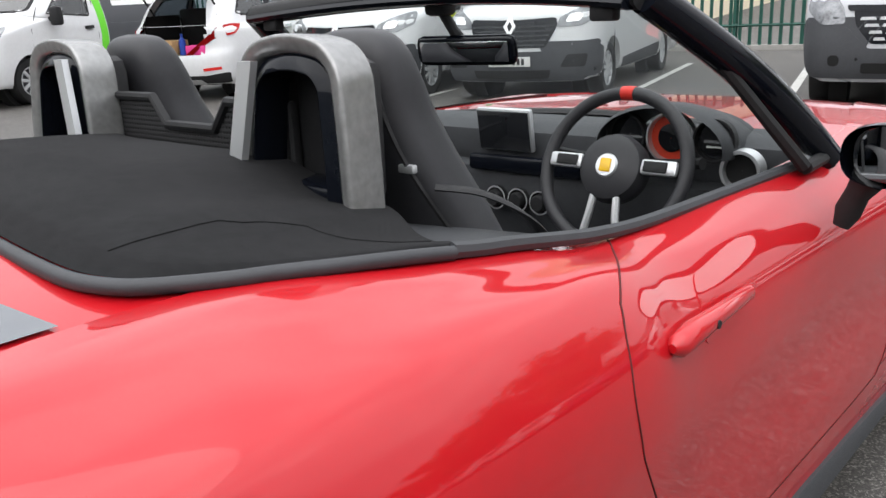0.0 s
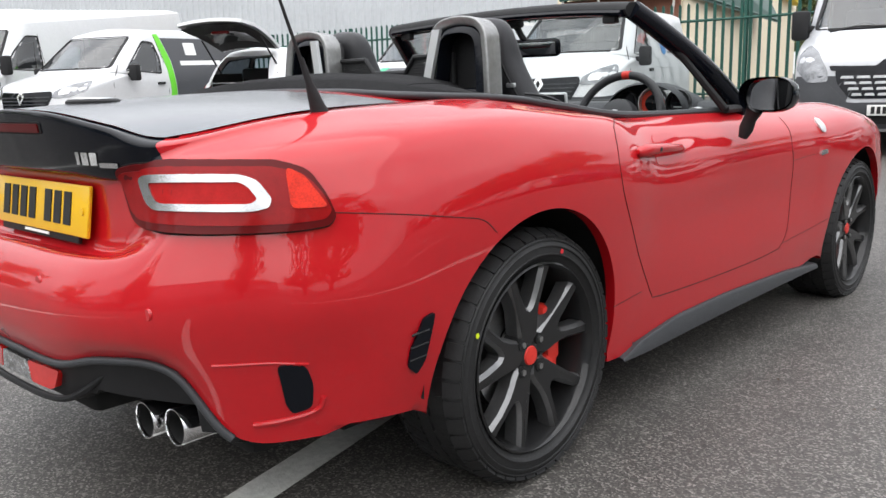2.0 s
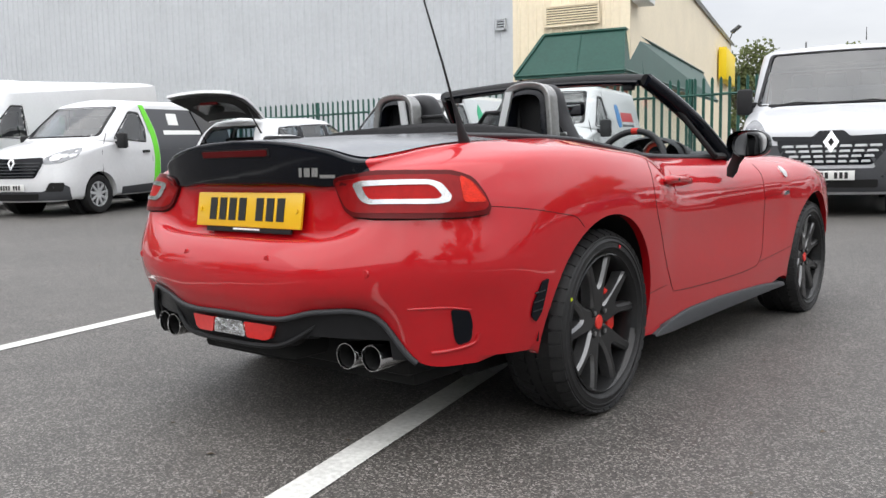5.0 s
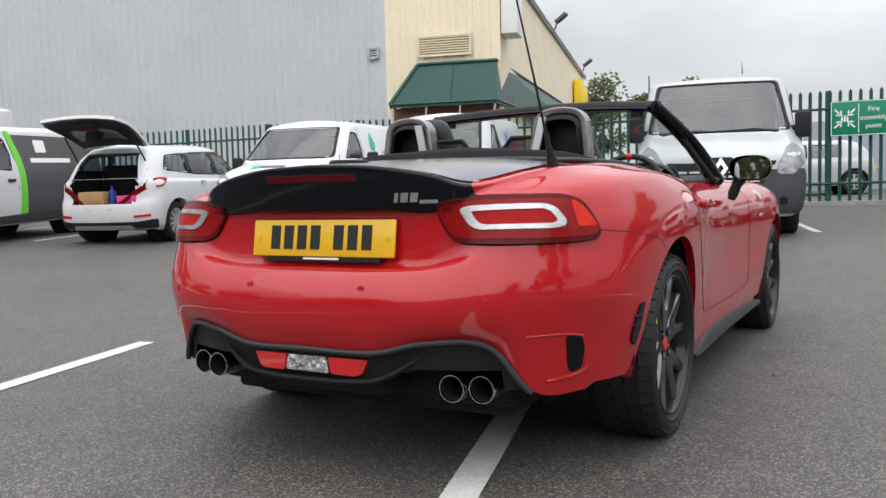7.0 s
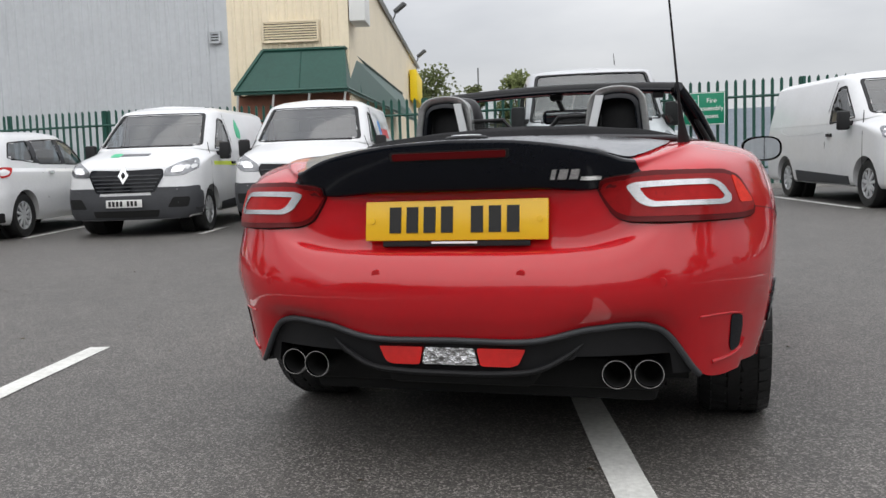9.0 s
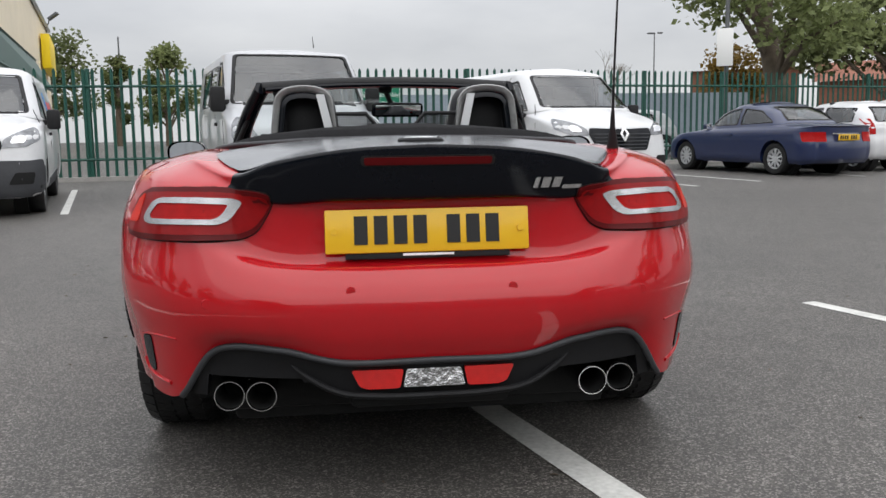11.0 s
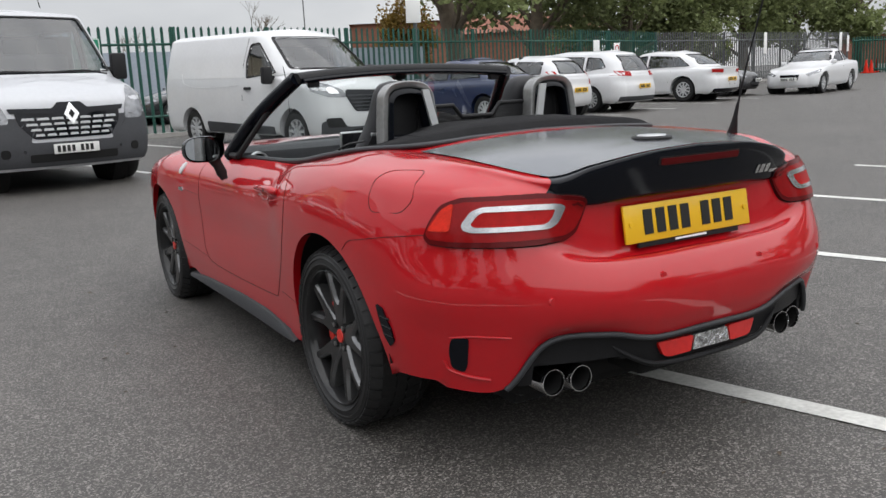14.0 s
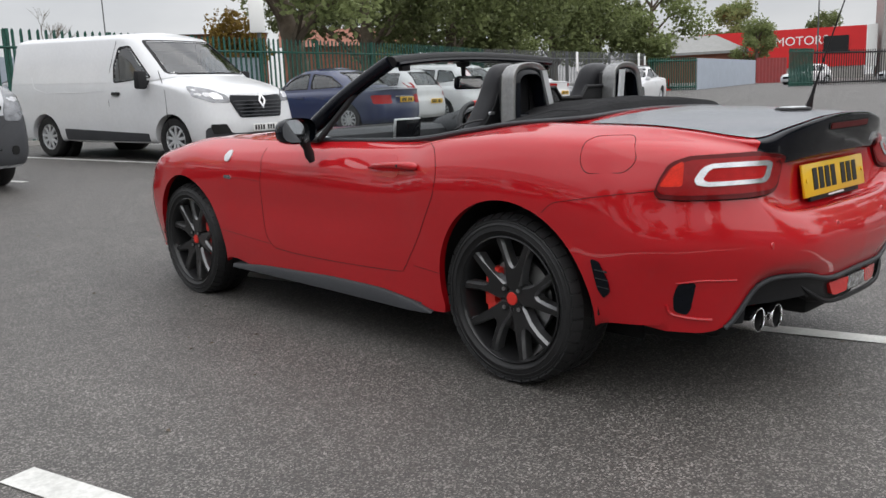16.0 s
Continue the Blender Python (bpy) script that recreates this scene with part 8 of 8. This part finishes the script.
def slat_fence(a, b, h, material, label, gap=0.16, name="slat_fence"):
    root = thing(name, label, "fence", kind="structure")
    a, b = Vector((*a, 0)), Vector((*b, 0))
    d = b - a
    bm = bmesh.new()
    n = int(d.length / gap)
    for i in range(n):
        p = a + d * (i + .5) / n
        z = far(p.x, p.y)
        box(bm, p.x, p.y, z + h / 2, .10 if gap < .2 else .05, .05, h)
    tagged(part("slats", bm, material, root, smooth=False), kind="stuff")
    bm = bmesh.new()
    for zz in (.2, h - .2):
        tube(bm, [(a.x, a.y, far(a.x, a.y) + zz), (b.x, b.y, far(b.x, b.y) + zz)], .06, 4)
    part("rails", bm, material, root)
    return root


slat_fence((44.4, 28.0), (46.8, 25.9), 2.05, M_fence, "green steel fence panel beside the sheet fence", .15)
sheet_fence((46.9, 25.9), (69.1, 32.7), 2.0, M_pale, "pale blue-grey corrugated sheet fence")
sheet_fence((69.3, 32.7), (73.8, 32.0), 2.2, M_redfence, "dark red sheet fence")
slat_fence((53.5, 22.9), (55.8, 22.2), 2.5, M_fence, "green steel gate post panel", .14, "gate_panel")
slat_fence((55.8, 22.2), (66.0, 18.0), 2.4, M_trim, "dark steel sliding gate at the car park entrance", .22, "gate")
ML = Matrix.Translation((80.4, 46.0, 0)) @ Matrix.Rotation(radians(-62.6), 4, "Z")
low = thing("low_building", "low brick building with grey roof beyond the sheet fence", "building", kind="structure")
bm = bmesh.new()
box(bm, 0, 3.2, 2.3, 12.0, 6.0, 4.6, 0, ML)
part("wall", bm, M_brick, low, smooth=False)
bm = bmesh.new()
grid(bm, [[ML @ Vector((x0, -.3, 4.55)), ML @ Vector((x1, 3.2, 6.4)), ML @ Vector((x0, 6.7, 4.55))] for x0, x1 in ((-6.4, -6.4), (6.4, 3.0))])
r = bmesh.ops.extrude_face_region(bm, geom=bm.faces[:])
for v in r["geom"]:
    if isinstance(v, bmesh.types.BMVert):
        v.co.z -= .28
part("roof", bm, M_roofgrey, low, smooth=False)
MS = Matrix.Translation((102.6, 43.2, 0)) @ Matrix.Rotation(radians(-65.7), 4, "Z")
bm = bmesh.new()
box(bm, -2.6, 4, 5.0, 20, 8, 4.7, 0, MS)
show = solid("showroom", bm, M_redwall, "red showroom building beyond the entrance", "building", kind="structure", smooth=False)
bm = bmesh.new()
box(bm, -2.6, 4.05, 1.6, 19.8, 7.9, 2.6, 0, MS)
part("showroom_base", bm, M_conc, show)
ob = text_mesh("showroom_text", "MOTORS", 1.5, MS @ Matrix.Translation((.2, -.06, 5.85)) @ R90, M_signw)
ob.matrix_parent_inverse = show.matrix_world.inverted()
ob.parent = show
bm = bmesh.new()
box(bm, 4.1, -.08, 5.3, 2.8, .2, 2.0, 0, MS)
part("dark_panel", bm, M_trim, show)
bm = bmesh.new()
box(bm, 8.0, -.08, 4.9, 1.1, .2, 5.0, 0, MS)
part("white_panel", bm, M_signw, show)
bm = bmesh.new()
box(bm, 15, 3, 5.5, 12, 9, 11, 0, MS)
solid("tower_block", bm, M_conc, "grey concrete building beyond the entrance", "building", kind="structure", smooth=False)
# houses and sheds behind the fence
for c, s, r, lb in (((34.6, 46.0), (9, 6, 4.6), -36, "brick house with red roof beyond the trees"), ((27.0, 51.0), (6.5, 6, 5.6), -30, "dark brick building beyond the fence")):
    mm = Matrix.Translation((c[0], c[1], 0)) @ Matrix.Rotation(radians(r), 4, "Z")
    hs = thing("house", lb, "house", kind="structure")
    bm = bmesh.new()
    box(bm, 0, 0, s[2] / 2, s[0], s[1], s[2], 0, mm)
    part("wall", bm, M_brick, hs, smooth=False)
    bm = bmesh.new()
    grid(bm, [[mm @ Vector((x, -s[1] / 2 - .3, s[2])), mm @ Vector((x, 0, s[2] + (1.4 if s[2] < 5 else 0.25))), mm @ Vector((x, s[1] / 2 + .3, s[2]))] for x in (-s[0] / 2 - .3, s[0] / 2 + .3)])
    part("roof", bm, M_brick, hs, smooth=False)
bm = bmesh.new()
box(bm, 6.4, 25.5, 1.5, 15.5, 0.3, 2.4)
solid("screen_wall", bm, M_pale, "pale wall behind the palisade fence", "wall", kind="structure", smooth=False)
for x, y, a, pt, lb in ((2.8, 22.0, 100, M_blackp, "dark parked hatchback behind the palisade fence"), (6.2, 22.4, 95, M_silverp, "silver parked hatchback behind the palisade fence"), (-3.2, 21.5, 105, M_silverp, "silver parked hatchback behind the palisade fence")):
    vehicle("hatchback", lb, "car", heading((x, y), a), car_spec(pt, 4.1, 1.74, 1.46, 1.0, 0.3, (-0.85, -3.4), 0.31, True, 8), "cars behind the fence")
vehicle("hatchback", "pale silver car beyond the entrance gate", "car", heading((68, 22), 60), car_spec(M_silverp, 4.2, 1.76, 1.46, 1.0, 0.3, (-0.85, -3.4), 0.31, True, 8), "cars beyond the gate")
vehicle("hatchback", "white car beyond the entrance gate", "car", heading((60, 26), 70), car_spec(M_white, 4.2, 1.76, 1.5, 1.0, 0.3, (-0.85, -3.4), 0.31, True, 8), "cars beyond the gate")
# traffic cones by the green panel
for i in range(3):
    x, y = 44.0 + i * 0.8, 26.8 + 0.2 * i
    bm = bmesh.new()
    cyl(bm, (x, y, far(x, y)), (x, y, far(x, y) + .75), .16, .03, 12)
    box(bm, x, y, far(x, y) + .03, .4, .4, .06, .01)
    solid("traffic_cone", bm, M_orange, "orange traffic cone by the fence", "cone", "cones by the fence")

# dead leaves and grit lying on the asphalt
rnd = random.Random(77)
vs, fs = [], []
for _ in range(260):
    x, y = rnd.uniform(-6, 6), rnd.uniform(-3.5, 7)
    a, s_ = rnd.uniform(0, 6.28), rnd.uniform(0.006, 0.018)
    z = far(x, y) if abs(y) > 3 or abs(x) > 3 else ground_z(x, y)
    c, d = math.cos(a) * s_, math.sin(a) * s_
    i = len(vs)
    vs += [(x - c, y - d, z + .003), (x + d * .5, y - c * .5, z + .006), (x + c, y + d, z + .003), (x - d * .5, y + c * .5, z + .009)]
    fs.append((i, i + 1, i + 2, i + 3))
me = bpy.data.meshes.new("leaf_litter")
me.from_pydata(vs, [], fs)
me.materials.append(M_bark)
tagged(new("leaf_litter", me), "small dead leaves and grit on the asphalt", "litter", kind="stuff")
